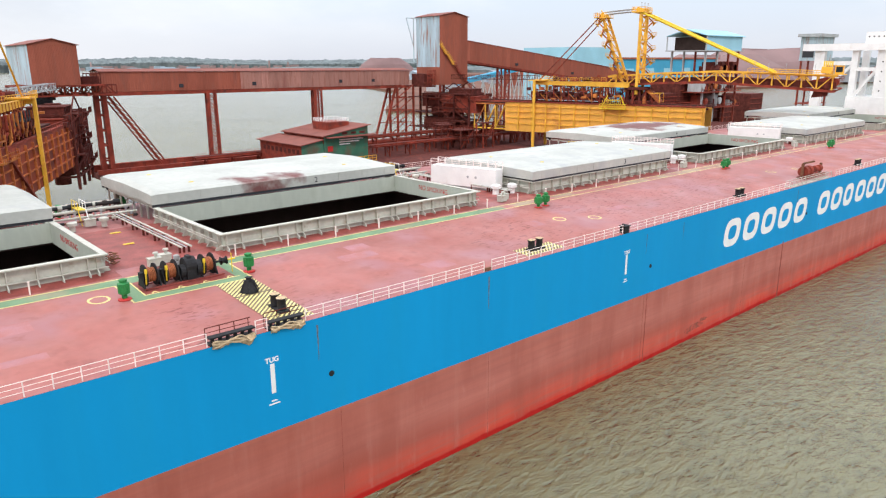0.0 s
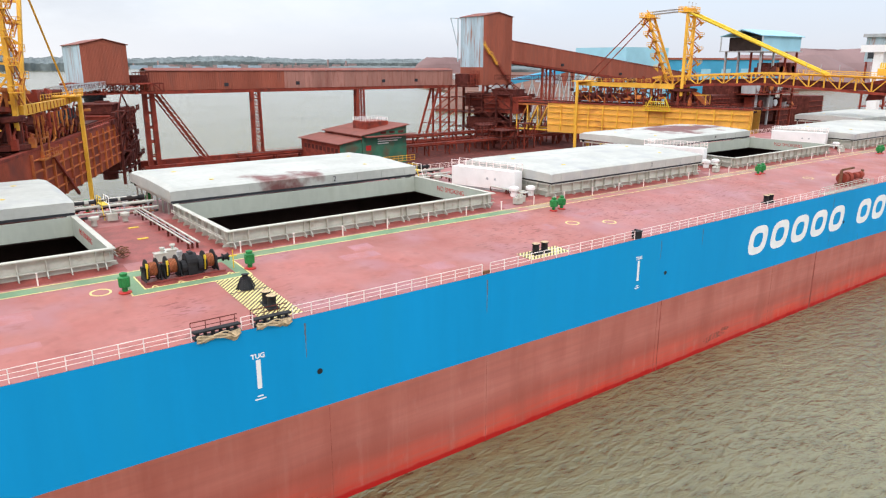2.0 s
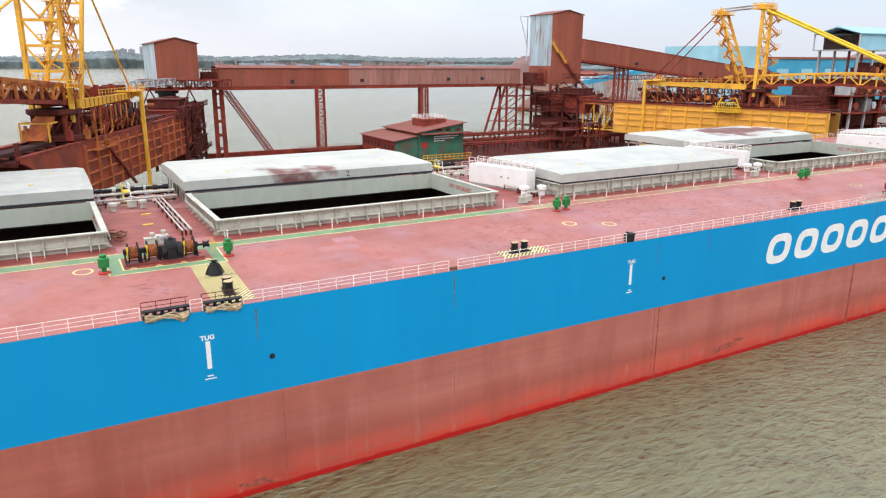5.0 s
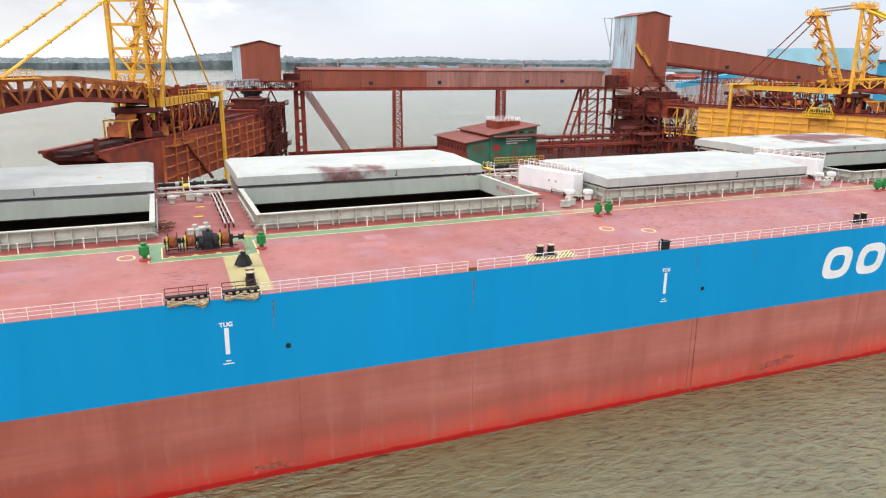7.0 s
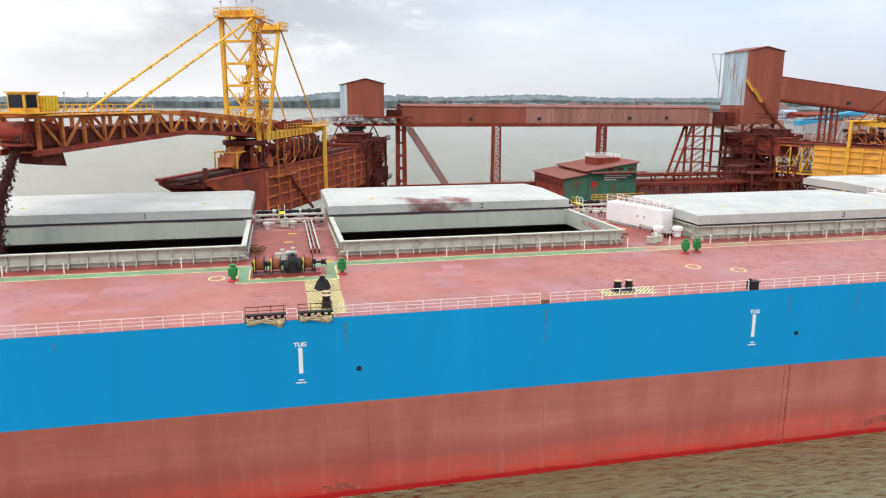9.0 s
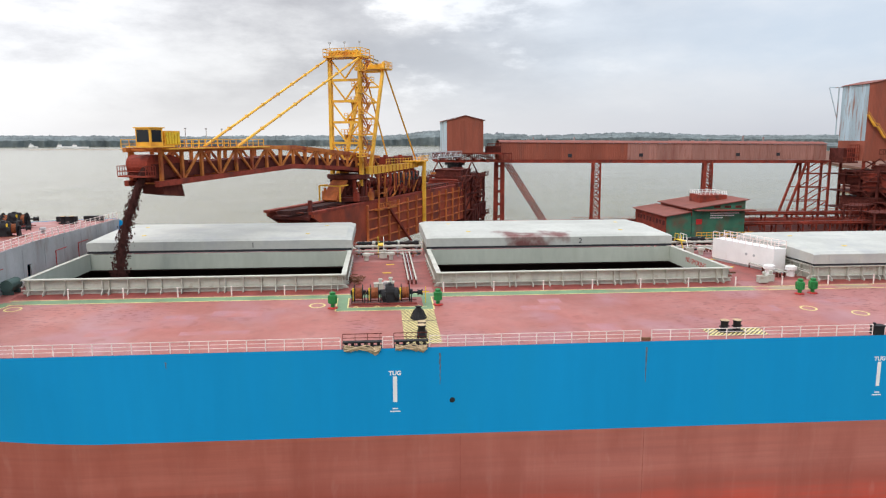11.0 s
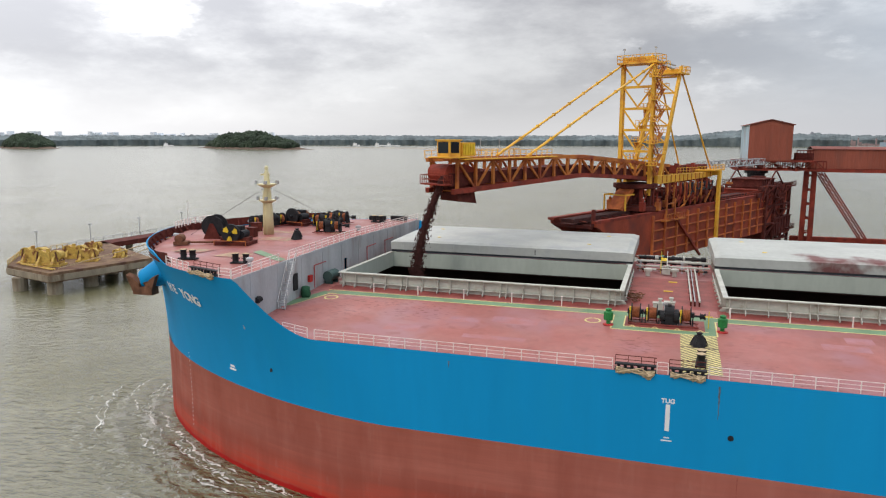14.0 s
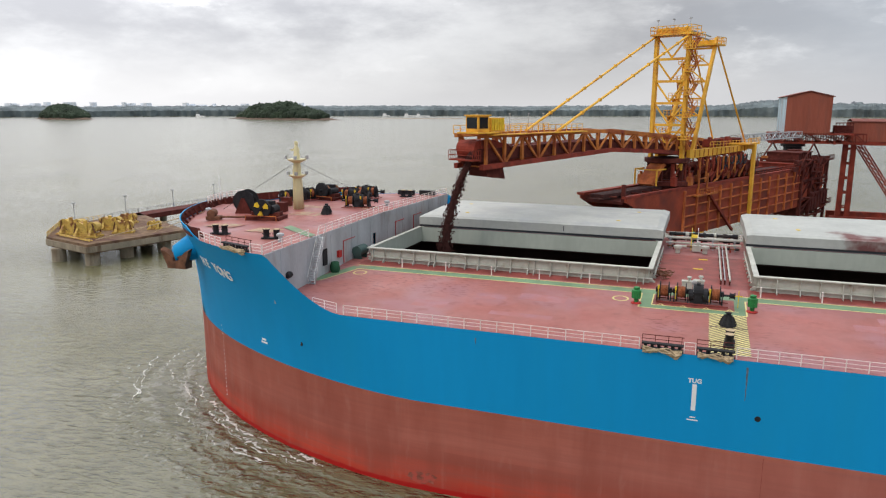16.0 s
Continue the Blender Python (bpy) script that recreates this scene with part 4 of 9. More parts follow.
for k, ((x0, x1), (cy, cm, cl)) in enumerate(zip(HATCH, kinds)):
    c = coaming(x0, x1)
    cover(x0, x1, cy, str(k + 1), cm, cl)
    if cy == OPEN_Y:
        # rails on which the open cover has rolled aside
        for rx in (x0 + 0.3, x1 - 0.3):
            bm = B()
            bx(bm, (rx - 0.18, HY1 + 0.1, CT - 0.3), (rx + 0.18, 61.2, CT + 0.08))
            for i in range(8):
                y = 42 + i * 2.6
                bx(bm, (rx - 0.1, y, deckz(y)), (rx + 0.1, y + 0.2, CT - 0.302))
            solo("cover_runway", bm, COAM, "grey-green runway beam on posts for the hatch cover", "runway beam", "cover runways")
        lettering("warning_lettering", "NO SMOKING", 1.05, REDP, c, Matrix.Translation((x1 - x0 - 0.13, 11.2 - (2 if k else 0), 0.55)) @ pose(0, 0, 0, 90, 0, -90))

# ---- painted lines on the main deck ----
def deck_strip(bm, pts, w, lift=0.014):
    """A painted strip along a line of deck points."""
    for a, b in zip(pts, pts[1:]):
        d = Vector((b[0] - a[0], b[1] - a[1])).normalized() * (w / 2)
        q = [(a[0] + d.y, a[1] - d.x), (b[0] + d.y, b[1] - d.x), (b[0] - d.y, b[1] + d.x), (a[0] - d.y, a[1] + d.x)]
        bm.faces.new([bm.verts.new((x, y, deckz(y) + lift)) for x, y in q])


def deck_patch(bm, x0, x1, y0, y1, lift):
    n = max(1, round((x1 - x0) / 10))
    for i in range(n):
        a, b = x0 + (x1 - x0) * i / n, x0 + (x1 - x0) * (i + 1) / n
        bm.faces.new([bm.verts.new((x, y, deckz(y) + lift)) for x, y in ((a, y0), (b, y0), (b, y1), (a, y1))])


for x0, x1 in HATCH:
    bm = B()
    deck_patch(bm, x0 - 1, x1 + 1, 19.5, 21.55, 0.012)
    sp("worn_strip", bm, DECKWET, "darker red worn deck beside a hatch")
for x0 in (-5.9, 44.3, 94.3, 144.3):
    bm = B()
    deck_patch(bm, x0, x0 + 11.8, 21.6, 40.4, 0.012)
    sp("worn_strip", bm, DECKWET, "darker red worn deck between two hatches")
random.seed(8)
for k in range(15):
    x, y = random.uniform(-34, 110), random.uniform(2, 15)
    w, h = random.uniform(2, 7), random.uniform(0.8, 2.4)
    if -7 < x < 6 or -7 < x + w < 6:
        continue
    bm = B()
    deck_patch(bm, x, x + w, y, y + h, 0.012 + 0.0002 * k)
    sp("paint_repair", bm, PATCH, "patch of fresher deck paint")
bm = B()
deck_strip(bm, [(-44.2, 18.1), (46, 18.1)], 1.5, 0.018)
deck_strip(bm, [(-44.2, 18.1), (-46.9, 11.0)], 1.4, 0.022)
deck_patch(bm, -6.3, 4.7, 12.3, 17.3, 0.024)
sp("green_walkway", bm, GREEN, "worn green walkway paint")
bm = B()
deck_strip(bm, [(46, 18.1), (262, 18.1)], 1.5, 0.018)
sp("worn_walkway", bm, GREENW, "walkway paint worn through to the red deck")
bm = B()
deck_strip(bm, [(-44.0, 17.28), (-6.4, 17.28)], 0.16, 0.03)
deck_strip(bm, [(4.8, 17.28), (262, 17.28)], 0.16, 0.03)
deck_strip(bm, [(-44.6, 18.92), (262, 18.92)], 0.16, 0.03)
deck_strip(bm, [(-43.6, 17.28), (-46.0, 11.0)], 0.16, 0.034)
deck_strip(bm, [(-6.4, 17.28), (-6.4, 12.2), (4.8, 12.2), (4.8, 17.28)], 0.16, 0.034)
for cx, cy in ((-8.6, 14.6), (-42.6, 15.6), (47.9, 9.4), (52.7, 7.2), (110, 9), (118, 7.5)):
    ring = [(cx + 0.85 * math.cos(a), cy + 0.85 * math.sin(a)) for a in [2 * math.pi * i / 20 for i in range(21)]]
    deck_strip(bm, ring, 0.22, 0.03)
sp("deck_line", bm, YLINE, "worn yellow deck lines and rings")
bm = B()
deck_patch(bm, -5.0, 3.6, 13.4, 17.2, 0.04)
sp("winch_pad", bm, DECKWET, "dark red winch pad")
bm = B()
for i in range(15):
    x = -5.0 + i * 0.6
    deck_strip(bm, [(x, 13.35), (x + 0.6, 13.35)], 0.14, 0.046)
    if i % 4 == 1:
        deck_strip(bm, [(x, 13.4), (x + 0.3, 13.9), (x + 0.6, 13.4)], 0.16, 0.05)
deck_strip(bm, [(-5.05, 13.3), (-5.05, 17.3)], 0.14, 0.046)
sp("winch_border", bm, YLINE)


def stripes(x0, x1, y0, y1, pitch):
    """Diagonal yellow bars cut off at the edges of a rectangle."""
    bm = B()
    c = x0 - (y1 - y0)
    while c < x1:
        q = [(c, y0), (c + pitch * 0.5, y0), (c + pitch * 0.5 + (y1 - y0), y1), (c + (y1 - y0), y1)]
        for lim, side in ((x0, 1), (x1, -1)):
            out = []
            for a, b in zip(q, q[1:] + q[:1]):
                ia, ib = (a[0] - lim) * side >= 0, (b[0] - lim) * side >= 0
                if ia:
                    out.append(a)
                if ia != ib:
                    f = (lim - a[0]) / (b[0] - a[0])
                    out.append((lim, a[1] + (b[1] - a[1]) * f))
            q = out
            if not q:
                break
        if len(q) > 2:
            bm.faces.new([bm.verts.new((x, y, deckz(y) + 0.05)) for x, y in q])
        c += pitch
    sp("hazard_stripes", bm, YLINE, "yellow and black hazard stripes on the deck")


bm = B()
deck_patch(bm, 1.0, 4.7, 0.9, 12.1, 0.044)
sp("hazard_base", bm, HAZB)
bm = B()
deck_patch(bm, 32.2, 38.4, 0.9, 3.3, 0.044)
sp("hazard_base", bm, HAZB)
stripes(1.0, 4.7, 0.9, 8.0, 0.5)
stripes(1.0, 4.7, 8.3, 12.1, 0.5)
stripes(32.2, 38.4, 0.9, 3.3, 0.5)

# short white posts along the walkway
pm = B()
bx(pm, (-0.06, -0.06, 0), (0.06, 0.06, 1.15))
bx(pm, (-0.09, -0.09, 1.15), (0.09, 0.09, 1.22))
first = tagged(part("walkway_post", pm, RAILP), "short cream-painted steel post beside the walkway", "post", "walkway posts")
first.matrix_basis = Matrix.Translation((-38.1, 19.3, deckz(19.3)))
for x in [-31.8 + 6.3 * i for i in range(4)] + [6.5 + 6.28 * i for i in range(30)]:
    copy_thing(first, Matrix.Translation((x, 19.3, deckz(19.3))))


# ---- green valve heads ----
def valve():
    root = thing("deck_valve", Matrix.Translation((0, 0, 0)), "bright green deck valve on a dark red plinth", "valve", "green deck valves")
    bm = B()
    lathe(bm, ((0.62, 0), (0.55, 0.12), (0.3, 0.16)), n=12)
    part("plinth", bm, REDP, root, "dark red plinth", True)
    bm = B()
    lathe(bm, ((0.24, 0.15), (0.24, 0.5), (0.5, 0.6), (0.52, 1.5), (0.3, 1.62), (0.3, 1.7), (0.36, 1.72), (0.36, 1.86), (0.1, 1.95)), n=12)
    part("body", bm, VALVE, root)
    for i in range(4):
        a = i * math.pi / 2 + 0.5
        bm = B()
        bx(bm, (0.5 * math.cos(a) - 0.07, 0.5 * math.sin(a) - 0.07, 0.7), (0.5 * math.cos(a) + 0.07, 0.5 * math.sin(a) + 0.07, 1.4))
        part("lug", bm, VALVE, root)
    return root


v0 = valve()
spots = [(-6.75, 13.5), (5.35, 14.0), (50.4, 15.3), (52.2, 15.5), (104.4, 15.6), (106.2, 15.8), (154.7, 15.3), (156.4, 15.3), (-1.5, 56.0), (7.2, 57.0), (48.5, 55)]
v0.matrix_basis = Matrix.Translation((*spots[0], deckz(spots[0][1])))
for x, y in spots[1:]:
    copy_thing(v0, Matrix.Translation((x, y, deckz(y))))


# ---- mooring gear ----
def winch(label, drum_xs, length, dm=DRUM, group="mooring winches"):
    """A mooring winch, axis along x: bed, side frames, drums with flanges, gear case, warping head."""
    root = thing("mooring_winch", None, label, "winch", group)
    zc = 1.15
    for y in (-0.95, 0.75):
        bm = B()
        bx(bm, (-length / 2, y, 0), (length / 2, y + 0.2, 0.14))
        part("bed_beam", bm, DECKWET, root, "dark red bed beam")
    sh = B()
    tube(sh, (-length / 2 - 0.1, 0, zc), (length / 2 + 0.1, 0, zc), 0.12, n=10)
    part("shaft", sh, BLACK, root)
    for k, x in enumerate(drum_xs):
        bm = B()
        rows = [[(x - 0.42 + 0.84 * i / 24, r * math.cos(2 * math.pi * j / 18), zc + r * math.sin(2 * math.pi * j / 18)) for j in range(18)] for i, r in enumerate([0.6 + 0.09 * abs(math.sin(i * math.pi / 4)) for i in range(25)])]
        vs = sheet(bm, rows, True)
        bm.faces.new(vs[0])
        bm.faces.new(vs[-1])
        d = part("drum", bm, dm, root, "rust-orange rope drum")
        for e in (-0.52, 0.43):
            bm = B()
            tube(bm, (x + e, 0, zc), (x + e + 0.09, 0, zc), 1.04, n=22)
            tube(bm, (x + e - 0.03, 0, zc), (x + e + 0.12, 0, zc), 0.3, n=12)
            part("flange", bm, BLACK, d)
        for e in (-0.82, 0.66):
            bm = B()
            extr(bm, [(x + e, -0.85, 0.141), (x + e, 0.85, 0.141), (x + e, 0.28, 1.4), (x + e, -0.28, 1.4)], (0.1, 0, 0))
            bx(bm, (x + e - 0.1, -0.3, 1.0), (x + e + 0.2, 0.3, 1.5))
            part("side_frame", bm, BLACK, root)
        bm = B()
        bar(bm, (x - 0.6, -0.7, 0.5), (x - 0.6, -0.95, 1.75), 0.16, 0.1)
        bx(bm, (x - 0.7, -1.02, 1.55), (x - 0.5, -0.8, 1.95))
        part("brake_lever", bm, YEL, root, "yellow brake lever")
    gx = drum_xs[0] + (drum_xs[1] - drum_xs[0]) * 0.5 if len(drum_xs) == 2 else (drum_xs[1] + drum_xs[2]) / 2
    bm = B()
    bx(bm, (gx - 0.45, -0.85, 0.141), (gx + 0.45, 0.85, 1.5))
    tube(bm, (gx - 0.52, -0.1, 1.4), (gx + 0.52, -0.1, 1.4), 0.82, n=16)
    bx(bm, (gx - 0.2, -0.5, 2.1), (gx + 0.2, 0.2, 2.35))
    part("gear_case", bm, BLACK, root, "black gear case")
    bm = B()
    tube(bm, (gx + 0.54, -0.3, 1.05), (gx + 0.98, -0.3, 1.05), 0.8, n=16)
    bx(bm, (gx + 0.45, -0.75, 0.141), (gx + 0.9, -0.15, 0.6))
    part("pinion_case", bm, BLACK, root)
    if len(drum_xs) > 2:
        bm = B()
        tube(bm, (gx - 1.0, -0.3, 1.0), (gx - 0.54, -0.3, 1.0), 0.62, n=12)
        bx(bm, (gx - 0.85, -0.6, 0.141), (gx - 0.45, 0, 0.5))
        part("coupling", bm, BLACK, root)
        bm = B()
        tube(bm, (gx - 0.2, 1.0, 1.35), (gx - 0.2, 2.1, 1.35), 0.42, n=12)
        bx(bm, (gx - 0.55, 1.05, 0.141), (gx + 0.15, 2.0, 1.0))
        lathe(bm, ((0.3, 1.75), (0.3, 2.1), (0.16, 2.2)), (gx - 0.5, 1.4, 0), 10)
        part("motor", bm, GREYB, root, "pale grey drive motor")
        bm = B()
        tube(bm, (length / 2 + 1.0, -0.5, 0), (length / 2 + 1.0, -0.5, 1.9), 0.05, n=6)
        bar(bm, (length / 2 + 0.6, -0.5, 1.3), (length / 2 + 1.4, -0.5, 1.3), 0.1)
        part("control_stand", bm, YEL, root, "yellow control stand")
    else:
        bm = B()
        tube(bm, (gx - 0.2, 1.0, 1.1), (gx - 0.2, 1.8, 1.1), 0.4, n=12)
        part("motor", bm, GLASSY, root)
    bm = B()
    lathe(bm, ((0.42, 0), (0.3, 0.1), (0.27, 0.4), (0.42, 0.58)), n=14)
    part("warping_head", bm, BLACK, root, "black warping head", True, Matrix.Translation((length / 2 + 0.1, 0, zc)) @ pose(0, 0, 0, 0, 90, 0))
    return root


w0 = winch("black mooring winch with rust-orange drums on a green deck pad", (-3.0, -1.15, 2.45), 7.6)
w0.matrix_basis = Matrix.Translation((-0.85, 15.3, deckz(15.3) + 0.03))


def bitts(label="black double bollard with worn tan tops on the deck"):
    root = thing("bollard", None, label, "bollard", "bollards")
    bm = B()
    bx(bm, (-1.25, -0.5, 0), (1.25, 0.5, 0.16))
    part("base_plate", bm, BLACK, root)
    for x in (-0.68, 0.68):
        bm = B()
        lathe(bm, ((0.44, 0.16), (0.38, 0.26), (0.38, 1.06), (0.46, 1.12), (0.46, 1.22)), (x, 0, 0), 14)
        tube(bm, (x - 0.55, 0, 0.6), (x + 0.55, 0, 0.6), 0.07, n=6)
        p_ = part("post", bm, BLACK, root, "", True)
        bm = B()
        lathe(bm, ((0.46, 1.225), (0.4, 1.27)), (x, 0, 0), 14)
        part("cap", bm, ROPE, p_, "worn tan cap")
    return root


b0 = bitts()
b0.matrix_basis = pose(2.85, 3.7, deckz(3.7), 0, 0, 86)
for x, y, r in ((34.9, 2.3, 0), (134.9, 2.3, 0), (84.0, 2.3, 0)):
    copy_thing(b0, pose(x, y, deckz(y), 0, 0, r))
FZ = 25.45
for x, y, r in ((-59.6, 9.1, 2), (-51.4, 8.6, 12), (-59.0, 52.5, 0), (-52.0, 53.5, 0)):
    copy_thing(b0, pose(x, y, FZ - 0.04, 0, 0, r))


def pedestal():
    root = thing("pedestal_fairlead", None, "black conical pedestal fairlead with a roller on top", "fairlead", "pedestal fairleads")
    bm = B()
    lathe(bm, ((0.86, 0), (0.80, 0.15), (0.46, 1.0), (0.5, 1.05)), n=8)
    part("pedestal", bm, BLACK, root)
    bm = B()
    lathe(bm, ((0.42, 1.06), (0.26, 1.12), (0.25, 1.28), (0.38, 1.36), (0.2, 1.42)), n=14)
    part("roller", bm, BLACK, root, "", True)
    bm = B()
    for i in range(6):
        a = i * math.pi / 3
        bar(bm, (0.92 * math.cos(a), 0.92 * math.sin(a), 0.02), (0.5 * math.cos(a), 0.5 * math.sin(a), 0.95), 0.07)
    part("gusset_ring", bm, BLACK, root)
    return root


p0 = pedestal()
p0.matrix_basis = Matrix.Translation((2.8, 8.9, deckz(8.9) + 0.04))
for x, y in ((-55.2, 29.4), (-54.3, 27.6), (-56, 41.5)):
    copy_thing(p0, Matrix.Translation((x, y, FZ + 0.2)))


def roller_fairlead(L, drop, seed):
    """A roller fairlead at the deck edge, with tired rope fenders hung over the side below it."""
    rnd = random.Random(seed)
    root = thing("roller_fairlead", None, "black roller fairlead at the deck edge with rope chafing mats", "fairlead", "roller fairleads")
    bm = B()
    bx(bm, (0, -0.35, 0), (L, 0.45, 0.14))
    bx(bm, (0, -0.3, 0.54), (L, 0.3, 0.66))
    part("frame", bm, BLACK, root)
    n = int(L / 0.62)
    rm = B()
    lathe(rm, ((0.2, 0.14), (0.16, 0.2), (0.16, 0.46), (0.2, 0.539)), n=10)
    rme = mesh_of(rm, "roller", BLACK)
    for i in range(n):
        part("roller", rme, BLACK, root, loc=(0.35 + i * (L - 0.7) / (n - 1), 0, 0))
    bm = B()
    for i in range(int(L / 1.2) + 1):
        bar(bm, (i * 1.2 if i * 1.2 < L else L, 0.5, 0.14), (i * 1.2 if i * 1.2 < L else L, 0.5, 1.25), 0.05)
    tube(bm, (0, 0.5, 1.25), (L, 0.5, 1.25), 0.04, n=6)
    tube(bm, (0, 0.5, 0.85), (L, 0.5, 0.85), 0.03, n=6)
    part("guard_rail", bm, DARKR, root, "dark guard rail")
    # tired canvas chafing mat draped over the edge, ragged along its hem
    bm = B()
    rows = []
    for j in range(5):
        v = j / 4
        row = []
        for i in range(29):
            u = i / 28
            hem = 0.10 + 0.08 * math.sin(u * 9 + seed) + drop * 0.8 * math.exp(-((u - 0.86) / 0.1) ** 2) + 0.1 * rnd.random()
            bulge = 0.12 * math.sin(math.pi * v) + 0.06 * math.sin(u * 23 + j * 1.3)
            row.append((L * (0.03 + 0.94 * u), -0.42 - bulge, 0.2 + 0.07 * math.sin(u * 14 + seed) - v * (0.26 + hem)))
        rows.append(row)
    sheet(bm, rows)
    sheet(bm, [[(x, y + 0.08, z) for x, y, z in r] for r in rows])
    part("chafing_mat", bm, ROPE, root, "frayed tan canvas chafing mat")
    for k in range(3):
        bm = B()
        pts = []
        for i in range(25):
            s = i / 24
            pts.append((L * (0.04 + 0.92 * s), -0.56 - 0.04 * k, 0.3 - 0.14 * k + 0.09 * math.sin(s * 11 + k * 1.7 + seed) - drop * 0.6 * math.exp(-((s - 0.86) / 0.1) ** 2)))
        bent(bm, pts, 0.06)
        part("rope", bm, ROPE, root, "frayed tan rope")
    return root


for x, L, d, s in ((-5.0, 3.8, 0.6, 1), (-0.05, 3.3, 0.5, 2)):
    f = roller_fairlead(L, d, s)
    f.matrix_basis = Matrix.Translation((x, 0.35, 19.22))
f = roller_fairlead(5.0, 0.5, 3)
f.matrix_basis = Matrix.Translation((-54.2, edge_y(-54.2, 25.2) + 0.35, 25.3)) @ pose(0, 0, 0, 0, 0, math.degrees(math.atan2(edge_y(-49.2, 25.2) - edge_y(-54.2, 25.2), 5)))

# ---- railings ----
RL = "pinkish-white steel railing at the ship's side"
for x0, x1 in ((-36.9, -5.2), (-1.15, -0.15), (3.4, 24.5), (25.6, 49.0), (50.3, 97.5), (117.5, 150), (151, 262)):
    n = max(1, round((x1 - x0) / 12))
    railing([(x0 + (x1 - x0) * i / n, edge_y(x0 + (x1 - x0) * i / n, 19.2) + 0.15, 19.21) for i in range(n + 1)], RL)
railing([(-41.4, edge_y(-41.4, 19.2) + 0.6, 19.4), (-37.9, edge_y(-37.9, 19.2) + 0.35, 19.25)], RL)
for x0, x1 in ((-46, 262),):
    railing([(x0 + (x1 - x0) * i / 26, 61.8, 19.22) for i in range(27)], "pinkish-white steel railing at the far deck edge", step=2.6)
FB = "white steel railing along the forecastle edge"
railing([(BREAK - 0.1, 0.25, 25.27), (BREAK - 0.1, 10.4, 25.42)], FB, r=0.04)
railing([(BREAK - 0.1, 12.9, 25.46), (BREAK - 0.1, 31, 25.75), (BREAK - 0.1, 61.6, 25.27)], FB, r=0.04)
railing([(x, edge_y(x, 25.2) + 0.12, 25.27) for x in (-47.2, -49.0)], FB, r=0.04)
railing([(x, edge_y(x, 25.2) + 0.15, 25.28) for x in (-54.4, -57, -60)], FB, r=0.04)
bm = B()
bx(bm, (49.1, 0.0, 19.23), (50.2, 0.7, 20.1))
bx(bm, (49.0, -0.1, 20.102), (50.3, 0.8, 20.2))
tube(bm, (49.3, 0.35, 20.2), (49.3, 0.35, 20.45), 0.15)
solo("deck_edge_box", bm, BLACK, "black steel box standing at the deck edge", "box")
bm = B()
bx(bm, (24.6, 0.1, 19.23), (25.5, 0.35, 19.55))
solo("panama_chock", bm, RUSTM, "low rusted chock in the railing gap", "chock")


# ---- ladder, door and gear at the forecastle bulkhead ----
root = thing("inclined_ladder", Matrix.Translation((BREAK + 0.9, 9.0, 19.8)), "grey inclined steel ladder up to the forecastle", "ladder")
for x in (-0.45, 0.45):
    bm = B()
    bar(bm, (x, 0, 0), (x, 3.0, 5.6), 0.08, 0.25)
    part("stringer", bm, GREYB, root)
    bm = B()
    tube(bm, (x, -0.2, 0.95), (x, 2.9, 6.6), 0.035, n=6)
    for i in range(5):
        tube(bm, (x, 3.0 * i / 4, 5.6 * i / 4), (x, 3.0 * i / 4, 5.6 * i / 4 + 1.05), 0.03, n=6)
    part("handrail", bm, WHITE, root)
tr = B()
bx(tr, (-0.42, -0.12, -0.03), (0.42, 0.12, 0.03))
tme = mesh_of(tr, "tread", GREYB)
for i in range(20):
    part("tread", tme, GREYB, root, loc=(0, 3.0 * (i + 0.5) / 20, 5.6 * (i + 0.5) / 20))
bm = B()
tube(bm, (BREAK + 0.9, 21.5, 21.6), (BREAK + 0.9, 23.9, 21.6), 0.75, n=14)
bx(bm, (BREAK + 0.3, 21.7, 20.5), (BREAK + 1.5, 22.0, 21.0))
bx(bm, (BREAK + 0.3, 23.3, 20.5), (BREAK + 1.5, 23.6, 21.0))
solo("storage_drum", bm, GLASSY, "dark green horizontal tank against the bulkhead", "tank")
bm = B()
lathe(bm, ((0.6, 0), (0.66, 0.4), (0.62, 0.9), (0.5, 1.3), (0.2, 1.45)), (BREAK + 1.0, 15.0, 20.1), 12)
for v in bm.verts:
    v.co += Vector((noise.noise(v.co * 1.7), noise.noise(v.co * 1.7 + Vector((7, 0, 0))), 0)) * 0.3
solo("covered_gear", bm, CANVAS, "green canvas-covered gear beside the ladder", "covered gear", smooth=True)
bm = B()
bx(bm, (BREAK + 0.17, 17.1, 21.6), (BREAK + 0.55, 17.9, 22.5))
solo("fire_hose_box", bm, REDP, "red fire hose box on the bulkhead", "box")
bm = B()
tube(bm, (BREAK + 0.5, 26.8, 21.0), (BREAK + 0.5, 27.9, 21.0), 0.45, n=14)
bx(bm, (BREAK + 0.2, 27, 20.4), (BREAK + 0.8, 27.7, 20.6))
solo("life_raft", bm, WHITE, "white life raft canister by the bulkhead", "life raft", smooth=False)
bm = B()
bx(bm, (BREAK + 0.17, 13.2, 21.2), (BREAK + 0.3, 14.3, 23.4))
solo("hatch_door", bm, BLACK, "dark oval watertight door in the bulkhead", "door")
bm = B()
tube(bm, (BREAK + 0.3, 4.4, 21.9), (BREAK + 0.3, 5.3, 21.9), 0.35, n=10)
bx(bm, (BREAK + 0.17, 4.6, 21.5), (BREAK + 0.4, 5.1, 22.3))
solo("mooring_light", bm, BLACK, "small black floodlight on the bulkhead", "lamp")
bm = B()
